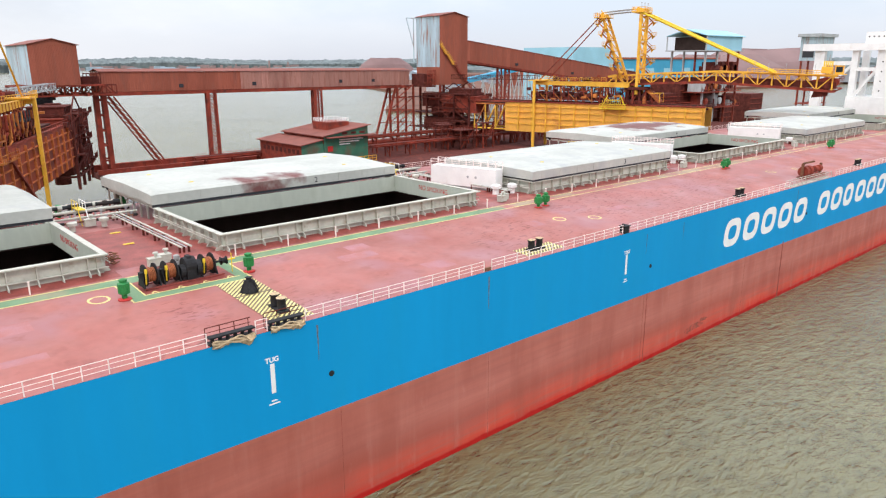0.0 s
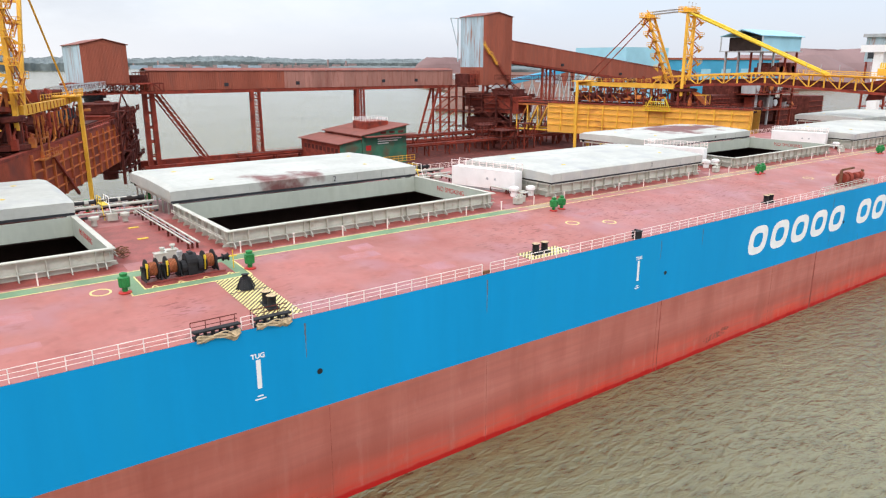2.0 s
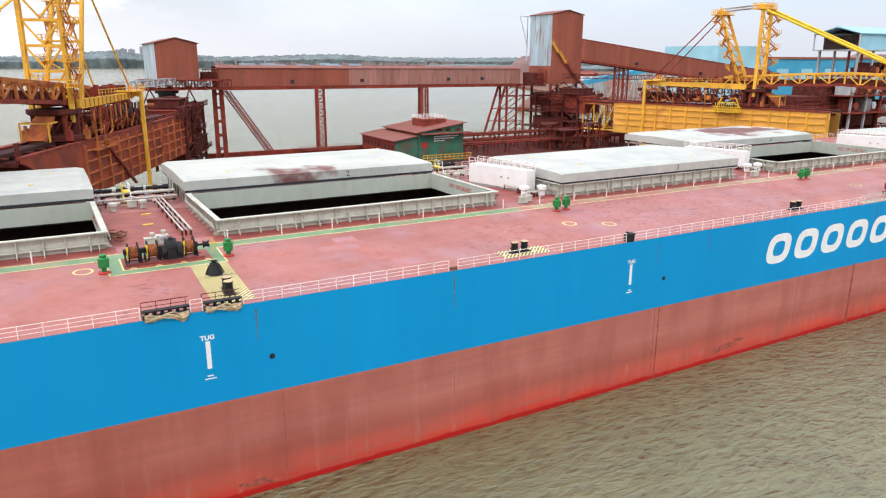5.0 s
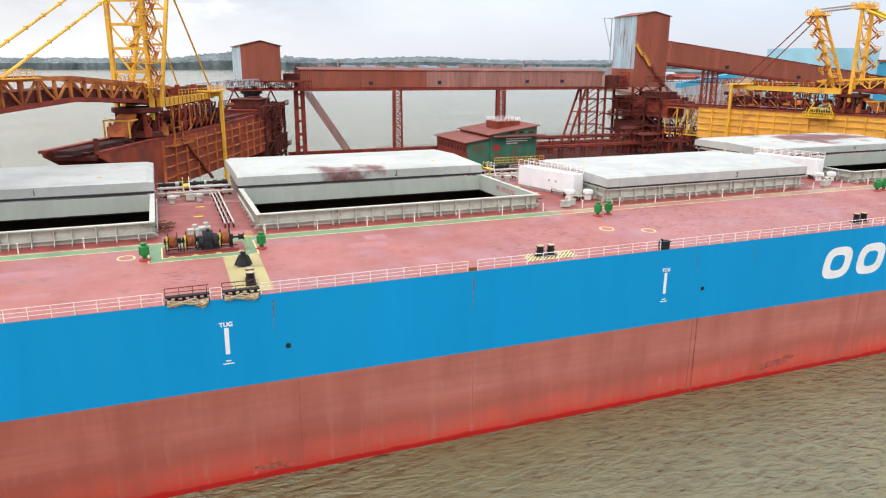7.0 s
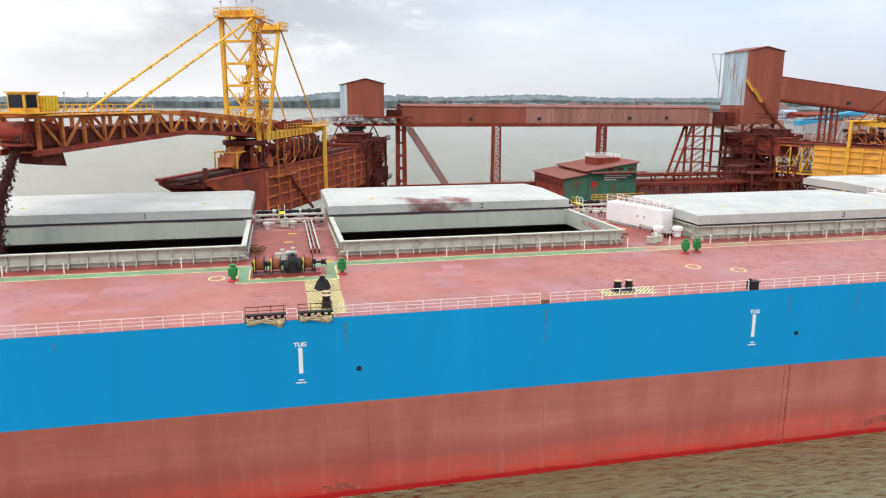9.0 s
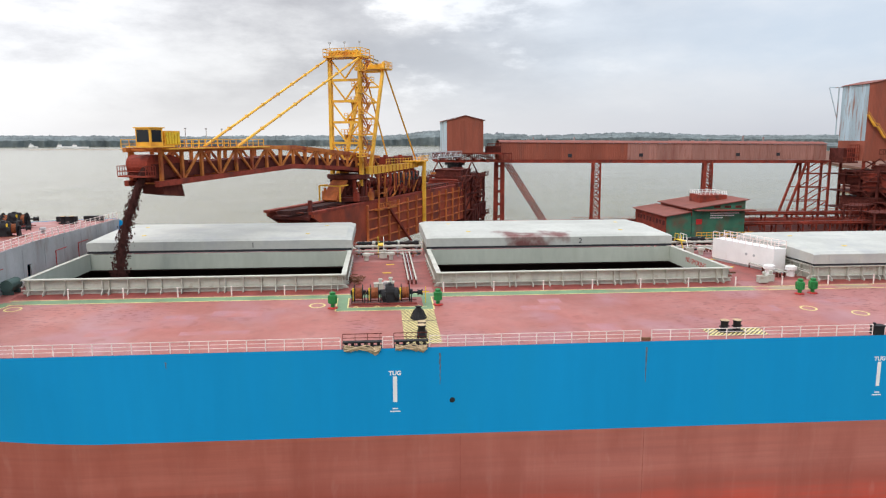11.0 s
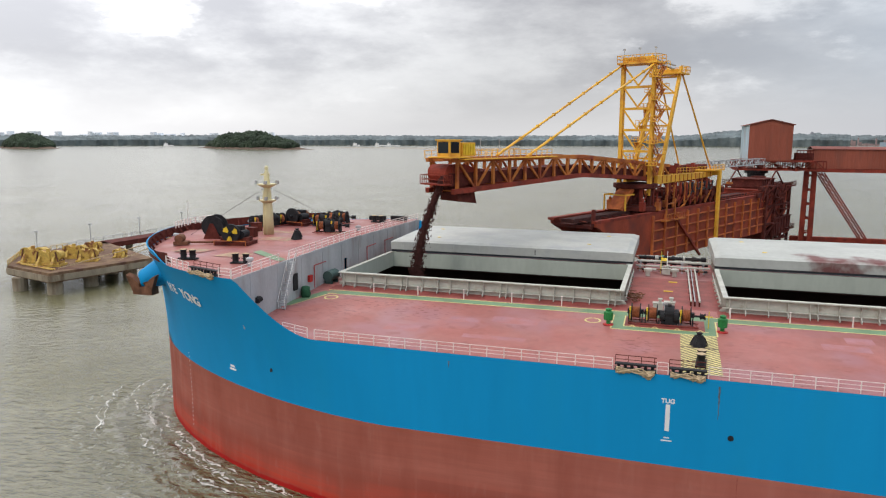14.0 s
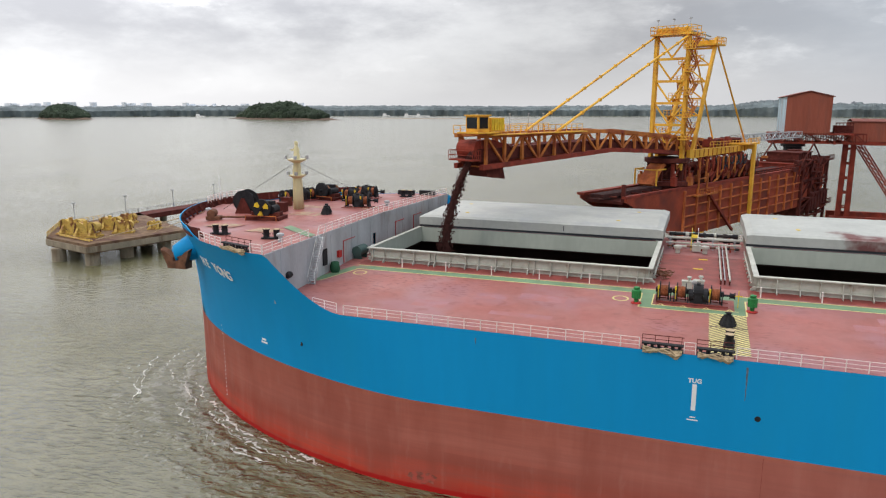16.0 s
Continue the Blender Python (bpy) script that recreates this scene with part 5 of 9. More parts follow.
for y in (18.8, 36.5, 44.0):
    tube(bm, (BREAK + 0.3, y, 20.5), (BREAK + 0.3, y, 23.6), 0.06, n=6)
    tube(bm, (BREAK + 0.3, y, 23.6), (BREAK + 0.3, y + 3.5, 23.6), 0.06, n=6)
solo("fire_main_pipe", bm, REDP, "red fire main pipe on the grey bulkhead", "pipe")

# ---- forecastle gear ----
root = thing("foremast", Matrix.Translation((-61.2, 31, FZ + 0.25)), "buff-painted signal mast with two platforms on the forecastle", "mast")
bm = B()
lathe(bm, ((0.85, 0), (0.8, 3), (0.62, 6.0), (0.48, 8.5), (0.36, 9.8), (0.2, 10.2)), n=14)
part("mast_tube", bm, BUFF, root, "", True)
for z, w in ((5.4, 1.35), (7.9, 1.5)):
    bm = B()
    lathe(bm, ((w * 0.4, z - 0.5), (w, z - 0.05), (w, z + 0.1)), n=12)
    pl = part("platform", bm, BUFF, root)
    for a in range(4):
        bm = B()
        ang = a * math.pi / 2 + 0.4
        c = (w * 1.05 * math.cos(ang), w * 1.05 * math.sin(ang), z + 0.12)
        bx(bm, (c[0] - 0.2, c[1] - 0.2, c[2]), (c[0] + 0.2, c[1] + 0.2, c[2] + 0.5))
        part("lamp", bm, GREYB, pl, "grey signal lamp")
bm = B()
bx(bm, (-1.0, -0.15, 9.3), (0.5, 0.15, 9.55))
part("yard_arm", bm, BUFF, root)
bm = B()
lathe(bm, ((0.3, 10.2), (0.3, 10.6), (0.1, 10.8)), n=8)
part("masthead_lamp", bm, BUFF, root)
for x in (0.3, -0.3):
    bm = B()
    tube(bm, (x, -0.95, 0), (x, -0.75, 7), 0.05, n=5)
    part("ladder_rail", bm, BUFF, root)
for q in ((-8.5, -8, 0.6), (8, 12, 0.2), (-6, 9, 0.4)):
    bm = B()
    tube(bm, (0, 0, 7.6), q, 0.03, n=5)
    part("stay_wire", bm, BLACK, root)


def windlass(flip):
    root = thing("anchor_windlass", None, "black anchor windlass on the forecastle" if flip else "black anchor windlass with a yellow-spoked wheel on the forecastle", "windlass", "windlasses")
    bm = B()
    bx(bm, (-2.6, -1.6, 0), (2.6, 1.6, 0.5))
    bx(bm, (-2.0, -0.9, 0.5), (2.2, 0.9, 1.1))
    part("bed", bm, DARKR, root, "dark red bed")
    bm = B()
    tube(bm, (0, -2.4, 1.7), (0, 2.4, 1.7), 0.25, n=12)
    part("shaft", bm, BLACK, root)
    bm = B()
    tube(bm, (0, -1.75, 1.75), (0, -1.35, 1.75), 1.35, n=26)
    w = part("gypsy_wheel", bm, BLACK, root, "black brake wheel")
    for i in range(0 if flip else 3):
        a = i * 2 * math.pi / 3 + 0.4
        bm = B()
        q = []
        for da, r in ((-0.38, 0.42), (0.38, 0.42), (0.42, 1.12), (0, 1.2), (-0.42, 1.12)):
            q.append((r * math.cos(a + da), -1.76, 1.75 + r * math.sin(a + da)))
        extr(bm, q, (0, -0.04, 0))
        part("spoke", bm, YEL, w, "yellow painted spoke")
    bm = B()
    bx(bm, (-0.8, 0.2, 0.5), (0.9, 1.2, 2.6))
    part("gear_case", bm, BLACK, root)
    for y in (-0.6, 1.7):
        bm = B()
        tube(bm, (0, y - 0.45, 1.7), (0, y + 0.45, 1.7), 0.8, n=16)
        part("chain_wheel", bm, RUSTM, root, "rusted chain wheel")
    bm = B()
    for x in (-2.4, 2.4):
        tube(bm, (x, -2.0, 0), (x, -2.0, 0.7), 0.06, n=6)
    tube(bm, (-2.4, -2.0, 0.7), (2.4, -2.0, 0.7), 0.07, n=6)
    part("guard", bm, DUSTY, root, "orange guard bar")
    bm = B()
    bx(bm, (-1.5, -1.2, 1.1), (-0.6, 0.1, 2.4))
    tube(bm, (1.2, -1.0, 1.5), (1.2, 0.9, 1.5), 0.6, n=12)
    tube(bm, (-1.9, 0.4, 1.4), (-0.9, 0.4, 1.4), 0.4, n=10)
    part("brake_gear", bm, BLACK, root)
    return root


wl0 = windlass(0)
wl0.matrix_basis = pose(-60.6, 21.2, FZ + 0.12, 0, 0, 8)
wl1 = windlass(1)
wl1.matrix_basis = pose(-63.5, 44.5, FZ + 0.1, 0, 0, -10)
# hawser reel, rollers and chain stoppers
root = thing("hawser_reel", pose(-67.2, 25.5, FZ + 0.1, 0, 0, 12), "large black hawser reel on a steel stand", "reel")
bm = B()
tube(bm, (0, -0.9, 1.9), (0, 0.9, 1.9), 1.15, n=24)
part("drum", bm, BLACK, root)
for y in (-1.0, 0.9):
    bm = B()
    tube(bm, (0, y, 1.9), (0, y + 0.1, 1.9), 1.7, n=28)
    part("flange", bm, BLACK, root)
    bm = B()
    extr(bm, [(-1.4, y * 1.25, 0), (1.4, y * 1.25, 0), (0.25, y * 1.25, 2.4), (-0.25, y * 1.25, 2.4)], (0, 0.1, 0))
    part("stand", bm, DARKR, root)
f2 = winch("black mooring winch with orange drums on the forecastle", (-1.2, 1.2), 5.2)
f2.matrix_basis = pose(-53.2, 36.2, FZ + 0.2, 0, 0, 15)
copy_thing(f2, pose(-58.0, 44.0, FZ + 0.2, 0, 0, 5))
copy_thing(f2, pose(-57.5, 48.2, FZ + 0.2, 0, 0, 5))
w3 = copy_thing(w0, pose(-66.6, 40.0, FZ + 0.2, 0, 0, 70))
root = thing("chain_stopper", pose(-68.0, 18.6, FZ + 0.05, 0, 0, 20), "rusty chain stopper with its anchor chain on the forecastle", "chain stopper")
bm = B()
bx(bm, (-1.0, -0.7, 0), (1.0, 0.7, 0.5))
tube(bm, (-0.2, -0.75, 0.9), (-0.2, 0.75, 0.9), 0.6, n=14)
part("roller_frame", bm, RUSTM, root)
bm = B()
for i in range(16):
    tube(bm, (1.0 + i * 0.36, 0, 0.32), (1.3 + i * 0.36, 0, 0.36), 0.16, n=6)
part("chain", bm, RUSTM, root)
for x, y in ((-72.0, 22.5), (-71.0, 41), (-49.2, 7.2), (-49.8, 40)):
    bm = B()
    lathe(bm, ((0.3, -0.15), (0.24, 0.6), (0.46, 0.66), (0.46, 0.95), (0.24, 1.05)), (x, y, FZ), 12)
    solo("mushroom_vent", bm, GREYB, "grey mushroom ventilator on the forecastle", "ventilator", "forecastle vents")
for x, y in ((-70.5, 29.0), (-65, 33.5), (-62.2, 27.8)):
    bm = B()
    bx(bm, (x - 0.7, y - 0.6, FZ + 0.1), (x + 0.7, y + 0.6, FZ + 1.6))
    bx(bm, (x - 0.8, y - 0.7, FZ + 1.602), (x + 0.8, y + 0.7, FZ + 1.7))
    solo("control_box", bm, REDP if x > -60 else DARKR, "red steel winch control box", "box", "control boxes")
bm = B()
bm.faces.new([bm.verts.new((x, y, 25.30 + 0.5 * (1 - abs(y - 31) / 31.0) + 0.02)) for x, y in ((-47.3, 10.7), (-47.3, 12.4), (-54, 17.2), (-54.2, 15.6))])
sp("forecastle_walkway", bm, GREEN)
for x, y, w, d in ((-63.0, 14.6, 4.6, 2.6), (-55.6, 13.2, 3.8, 2.8), (-57, 27, 5, 3.0), (-60.5, 34, 7.0, 2.4), (-52.5, 36, 4.0, 2.6)):
    bm = B()
    bm.faces.new([bm.verts.new((x + i * w / 2 + j * 0.4, y + j * d / 2, 25.275 + 0.5 * (1 - abs(y + j * d / 2 - 31) / 31.0))) for i, j in ((-1, -1), (1, -1), (1, 1), (-1, 1))])
    sp("worn_paint_patch", bm, PATCHT, "worn tan paint patch on the forecastle deck")
bm = B()
for q in ((-49.5, 51.5), (-53.5, 50.5)):
    bx(bm, (q[0] - 1.6, q[1] + 6, 25.4), (q[0] + 1.6, q[1] + 6.8, 26.2))
solo("stern_side_chock", bm, BLACK, "black roller chock at the starboard forecastle edge", "chock")
bm = B()
tube(bm, (-75.5, 30, 26.7), (-75.5, 30, 30.6), 0.08, 0.03, n=6)
solo("jackstaff", bm, WHITE, "thin white jackstaff on the bow bulwark", "flagstaff")
railing([(-74.8, 26.0, 26.66), (-75.9, 31, 26.66), (-74.8, 36.0, 26.66)], "white steel railing round the bow platform", r=0.045, step=1.0)

# anchor with its bolster on the port bow
root = thing("anchor", pose(-67.0, 10.3, 21.9, 0, 0, 2), "rust-brown stockless anchor hung on the port bow", "anchor")
bm = B()
bar(bm, (0.6, 2.4, 1.6), (-0.1, -0.9, -0.5), 0.75)
part("shank", bm, RUSTM, root)
bm = B()
bx(bm, (-1.5, -1.5, -1.7), (1.5, -0.1, -0.7))
part("crown", bm, RUSTM, root)
for i in (-1, 1):
    bm = B()
    extr(bm, [(i * 0.3, -1.5, -1.5), (i * 1.5, -1.6, -1.1), (i * 2.3, -1.7, 0.9), (i * 1.5, -1.6, 0.6), (i * 0.5, -1.5, -0.2)][::i], (0, 0.8, 0.2))
    part("fluke", bm, RUSTM, root, "rusty pointed fluke")
bm = B()
rows = [[(-66.9 + d * -0.68 + r * math.cos(a) * 0.73, 11.4 + d * -0.73 - r * math.cos(a) * 0.68, 22.6 + r * 0.9 * math.sin(a) - d * 0.35) for a in [2 * math.pi * i / 18 for i in range(18)]] for r, d in ((2.3, -1.2), (1.9, 0.4), (1.5, 1.4), (1.3, 2.0), (0.9, 2.1))]
vs = sheet(bm, rows, True)
bm.faces.new(vs[-1])
sp("anchor_bolster", bm, BLUE, "", True)

# ---- marks on the shell ----
for x in (0.0, 50.0, 150.0):
    bm = B()
    bx(bm, (x - 0.2, -0.008, 13.75), (x + 0.2, -0.002, 16.36))
    sp("tug_mark", bm, WHITE)
    t_ = lettering("tug_lettering", "TUG", 0.6, WHITE, ship, Matrix.Translation(Vector((x, -0.012, 16.5)) - SO) @ FACE, 0.004, 0.02)
    bm = B()
    bx(bm, (x - 0.26, -0.008, 13.02), (x + 0.26, -0.002, 13.14))
    bx(bm, (x - 0.5, -0.008, 12.74), (x + 0.5, -0.002, 12.86))
    sp("frame_mark", bm, WHITE)
for x, z in ((5.6, 13.78), (55.7, 13.75), (105.7, 13.75), (-43.7, 14.4)):
    y = edge_y(x, z)
    bm = B()
    d = Vector((-0.55, -0.83, 0)) if x < -20 else Vector((0, -1, 0))
    c = Vector((x, y, z))
    tube(bm, c - d * 0.2, c + d * 0.03, 0.27, n=16)
    sp("discharge_port", bm, BLACK)
random.seed(5)
for x, z0, h, w in ((4.4, 18.6, 3.2, 0.16), (25.1, 18.6, 3.6, 0.2), (54.4, 18.3, 2.6, 0.14), (-21.5, 18.4, 0.7, 0.14), (63.5, 18.6, 2.6, 0.14), (101, 18.5, 8.4, 0.16), (112, 11, 3, 0.1)):
    bm = B()
    n = 10
    pts = [(x + 0.05 * noise.noise((k, x, 0)), z0 - h * k / n, w * (1 - 0.75 * k / n) * (0.8 + 0.5 * random.random())) for k in range(n + 1)]
    rows = [[(a - ww / 2, -0.006, z), (a + ww / 2, -0.006, z)] for a, z, ww in pts]
    sheet(bm, rows)
    sp("rust_streak", bm, STREAK, "rust streak down the shell")
# company name amidships: plain slanted white shapes in its place
for k, x in enumerate([75.6 + 6.2 * i for i in range(5)] + [110.6 + 6.15 * i for i in range(8)]):
    w, h, t, sl = (5.0 if k != 7 else 4.6), 4.3, 1.3, 0.9
    bm = B()
    outer, inner_ = [], []
    for i in range(28):
        a = 2 * math.pi * i / 28
        ca, sa = math.cos(a), math.sin(a)
        f = 1 / max(abs(ca) ** 3 + abs(sa) ** 3, 1e-6) ** (1 / 3)
        X, Z = ca * f, sa * f
        outer.append((x + w / 2 + X * w / 2 + Z * sl / 2 * 0.9, -0.008, 14.75 + Z * h / 2))
        inner_.append((x + w / 2 + X * (w / 2 - t) + Z * sl / 2 * 0.5, -0.008, 14.75 + Z * (h / 2 - t * 0.85)))
    sheet(bm, [outer, inner_], True)
    sp("name_shape", bm, WHITE)
# ship's name on the bow, letter by letter along the curved shell
for ch, x, zc in zip("HEYONG", (-62.0, -60.6, -58.4, -57.25, -56.15, -55.1), (21.75, 21.75, 21.6, 21.45, 21.3, 21.15)):
    c = Vector((x, edge_y(x, zc), zc))
    right = (Vector((x + 0.5, edge_y(x + 0.5, zc), zc)) - c).normalized()
    up = (Vector((x, edge_y(x, zc + 0.6), zc + 0.6)) - Vector((x, edge_y(x, zc - 0.6), zc - 0.6))).normalized()
    out = right.cross(up).normalized()
    up = out.cross(right)
    mm = Matrix((right, up, out)).transposed().to_4x4()
    mm.translation = c + out * 0.13 - up * 0.62 - SO
    lettering("name_letter", ch, 1.85, WHITE, ship, mm, 0.02, 0.05)
for z in [2.0 + 0.6 * i for i in range(18)]:
    bm = B()
    x = -61.4
    y = edge_y(x, z)
    bx(bm, (x - 0.05, y - 0.03, z), (x + 0.03, y + 0.03, z + 0.18))
    sp("draught_mark", bm, WHITE)
for x, w in ((54.7, 0.06), (55.4, 0.13), (83.5, 0.05), (97.2, 0.34), (25.2, 0.03), (6.4, 0.03)):
    bm = B()
    rows = [[(x - w * (0.4 + 0.6 * random.random()), -0.006, 10.0 * k / 16), (x + w * (0.4 + 0.6 * random.random()), -0.006, 10.0 * k / 16)] for k in range(17)]
    sheet(bm, rows)
    sp("weld_seam", bm, SEAM, "rusty vertical weld seam")
rs = random.Random(12)
for x, z, rx, rz in ((69.2, 1.7, 2.6, 0.55), (67.0, 1.5, 0.9, 0.5), (71.5, 2.3, 1.2, 0.35), (3.1, 1.2, 1.6, 0.4), (5.0, 1.0, 0.8, 0.3), (-27.5, 1.5, 2.0, 0.7)):
    bm = B()
    outer = [(x + rx * math.cos(a) * (0.7 + 0.45 * rs.random()), -0.007, z + rz * math.sin(a) * (0.6 + 0.6 * rs.random())) for a in [2 * math.pi * i / 22 for i in range(22)]]
    bm.faces.new([bm.verts.new((q[0], -0.007 - 0.00015 * (x % 10), q[2])) for q in outer])
    sp("rub_mark", bm, RUBBED, "scraped brown rub mark on the shell")
bm = B()
for z, w in ((13.35, 0.4), (12.95, 0.6)):
    x = -50.6
    y = edge_y(x, z)
    m_ = 0.5
    bar(bm, (x - w, edge_y(x - w, z) - 0.02, z), (x + w, edge_y(x + w, z) - 0.02, z), 0.03, 0.24)
sp("bow_mark", bm, WHITE)

# ---- between the hatches ----
def cross_deck(x0, seed, first_gap=False):
    """Pipes, vents and lockers on the deck between two hatches."""
    rnd = random.Random(seed)
    z = deckz(30)
    for y, zz, r in ((45.5, 0.9, 0.14), (47.4, 1.35, 0.2), (50.0, 0.9, 0.12), (53.5, 1.1, 0.16)):
        root = thing("deck_pipe", Matrix.Translation((x0, y, z)), "pale grey pipe across the deck on supports", "pipe", "deck pipes")
        bm = B()
        tube(bm, (0.7, 0, zz), (11.4, 0, zz), r, n=8)
        part("pipe", bm, COAM, root)
        for i in range(4):
            bm = B()
            bx(bm, (1.2 + i * 3.1, -0.12, 0), (1.4 + i * 3.1, 0.12, zz - r))
            bx(bm, (1.1 + i * 3.1, -0.2, zz - r - 0.05), (1.5 + i * 3.1, 0.2, zz + r * 0.2))
            part("support", bm, GREYB, root)
    for y, zz, r in ((48.6, 1.0, 0.24), (51.6, 1.25, 0.26), (44.6, 0.55, 0.12)):
        root = thing("deck_pipe", Matrix.Translation((x0, y, z)), "dark tarred pipe with flanges across the deck", "pipe", "deck pipes")
        bm = B()
        tube(bm, (0.9, 0, zz), (11.2, 0, zz), r, n=8)
        part("pipe", bm, BLACK if r > 0.2 else RUSTM, root)
        for i in range(7):
            bm = B()
            tube(bm, (1.4 + i * 1.5 + rnd.random() * 0.5, 0, zz), (1.55 + i * 1.5 + rnd.random() * 0.5 + 0.4, 0, zz), r * 1.5, n=8)
            part("flange", bm, (BLACK, COAM, BLACK)[i % 3], root)
        for i in range(3):
            bm = B()
            bx(bm, (1.8 + i * 4, -0.15, 0), (2.0 + i * 4, 0.15, zz - r))
            part("support", bm, RUSTR, root)
    for x, r in ((8.3, 0.10), (8.75, 0.07), (9.3, 0.12)):
        root = thing("deck_pipe", Matrix.Translation((x0 + x, 23.0, z)), "long pale grey pipe run along the deck on supports", "pipe", "deck pipes")
        bm = B()
        tube(bm, (0, 0, 0.75), (0, 24.0, 0.75), r, n=8)
        part("pipe", bm, COAM if r > 0.08 else GREYB, root)
        for i in range(7):
            bm = B()
            bx(bm, (-0.1, 0.6 + i * 3.6, 0), (0.1, 0.8 + i * 3.6, 0.66))
            part("support", bm, DARKR, root)
    for x, y in ((4.5, 20.6), (5.8, 21.4), (5.2, 44.2)):
        bm = B()
        bx(bm, (x0 + x - 0.6, y - 0.4, z), (x0 + x + 0.6, y + 0.4, z + 0.8))
        bx(bm, (x0 + x - 0.66, y - 0.46, z + 0.802), (x0 + x + 0.66, y + 0.46, z + 0.88))
        lathe(bm, ((0.16, 0.88), (0.16, 1.2), (0.3, 1.25), (0.26, 1.4)), (x0 + x + 0.2, y, z), 10)
        solo("vent_locker", bm, COAM, "pale grey vent locker on the deck between hatches", "locker", "vent lockers")
    for x, y in ((2.6, 42.0), (6.4, 42.6)):
        bm = B()
        lathe(bm, ((0.35, 0), (0.35, 0.7), (0.6, 0.75), (0.6, 1.1), (0.3, 1.2)), (x0 + x, y, z), 12)
        solo("tank_vent", bm, COAM, "pale grey-green tank vent head on the deck", "ventilator", "tank vents")
    root = thing("pipe_stile", Matrix.Translation((x0 + 4.4, 46.0, z)), "yellow and white step-over stile crossing the pipes", "stile", "pipe stiles")
    for x in (0, 0.9):
        bm = B()
        bar(bm, (x, -1.4, 0), (x, -0.3, 1.8), 0.1)
        bar(bm, (x, 3.4, 0), (x, 2.3, 1.8), 0.1)
        bar(bm, (x, -0.3, 1.8), (x, 2.3, 1.8), 0.1)
        for yy in (-0.3, 1.0, 2.3):
            bar(bm, (x, yy, 1.8), (x, yy, 2.8), 0.07)
        bar(bm, (x, -0.3, 2.8), (x, 2.3, 2.8), 0.07)
        part("side", bm, WHITE if x else YEL, root)
    bm = B()
    bx(bm, (0.05, -0.3, 1.74), (0.85, 2.3, 1.8))
    part("platform", bm, YEL, root)
    for x, y in ((5.6, 31.5), (6.2, 38.0)):
        bm = B()
        bx(bm, (x0 + x - 0.6, y - 0.25, z + 0.012), (x0 + x + 0.6, y + 0.25, z + 0.05))
        solo("deck_plate", bm, YEL, "yellow painted manhole plate on the deck", "deck plate", "deck plates")
    bm = B()
    for i in range(46):
        a = rnd.random() * 6.28
        q = Vector((x0 + 1.5 + 1.1 * math.cos(i * 0.8) * (0.3 + 0.7 * rnd.random()), 25.6 + 2.0 * math.sin(i * 0.8) * (0.3 + 0.7 * rnd.random()), z + 0.06 + 0.014 * i))
        tube(bm, q, q + Vector((0.8 * math.cos(a), 0.8 * math.sin(a), 0.04)), 0.06, n=5)
    solo("mooring_rope", bm, RUSTM, "rust-stained brown rope heaped loosely on the deck", "rope", "rope heaps")


for i in range(4):
    cross_deck(-6.0 + 50 * i, 11 + i)


def cargo_store(x0):
    """White deck house between the hatches, slightly askew, with a railed roof."""
    root = thing("deck_house", Matrix.Translation((x0, 26.6, deckz(27))), "white painted low deck house with a railed roof between hatches", "deck house", "deck houses")
    bm = B()
    extr(bm, [(3.4, 0, 0.35), (0.2, 11.7, 0.35), (2.2, 12.2, 0.35), (5.4, 0.5, 0.35)], (0, 0, 3.0))
    part("house_shell", bm, WHITE, root)
    bm = B()
    extr(bm, [(3.5, 0.1, 0), (0.3, 11.6, 0), (2.1, 12.0, 0), (5.3, 0.6, 0)], (0, 0, 0.35))
    part("plinth", bm, GREYB, root)
    n = 9
    pm_ = B()
    bar(pm_, (0, 0, 0), (0, 0, 1.05), 0.09)
    pme = mesh_of(pm_, "rail_post", RAILP)
    for i in range(n + 1):
        part("rail_post", pme, RAILP, root, loc=(3.4 - 3.2 * i / n, 11.7 * i / n, 3.35))
        part("rail_post", pme, RAILP, root, loc=(5.4 - 3.2 * i / n, 0.5 + 11.7 * i / n, 3.35))
    for z in (3.85, 4.4):
        bm = B()
        tube(bm, (3.4, 0, z), (0.2, 11.7, z), 0.04, n=6)
        tube(bm, (5.4, 0.5, z), (2.2, 12.2, z), 0.04, n=6)
        tube(bm, (3.4, 0, z), (5.4, 0.5, z), 0.04, n=6)
        part("rail", bm, RAILP, root)
    bm = B()
    for f in (0.3, 0.42):
        c = Vector((3.4 - 3.2 * f, 11.7 * f, 1.9))
        tube(bm, c, c + Vector((-0.06, -0.02, 0)), 0.2, n=10)
    part("porthole", bm, GREYB, root)
    return root


d0 = cargo_store(50.0)
for i in (1, 2):
    copy_thing(d0, Matrix.Translation((50.0 + 50 * i, 26.6, deckz(27))))
for x, y in ((52.0, 25.2), (54.6, 24.3), (102.2, 25.0), (104.6, 24.6), (154.5, 24.6)):
    bm = B()
    lathe(bm, ((0.55, 0), (0.5, 0.8), (0.75, 0.9), (0.75, 1.35), (0.4, 1.5)), (x, y, deckz(y)), 12)
    solo("hold_vent", bm, WHITE, "white mushroom ventilator beside the hatch", "ventilator", "hold vents")

# gangway gear amidships
root = thing("gangway_winch", Matrix.Translation((112.0, 2.6, deckz(2.6))), "rust-red gangway davit winch at the deck edge", "winch")
bm = B()
bx(bm, (-4, -0.8, 0), (5, 0.8, 0.4))
part("bed", bm, RUSTR, root)
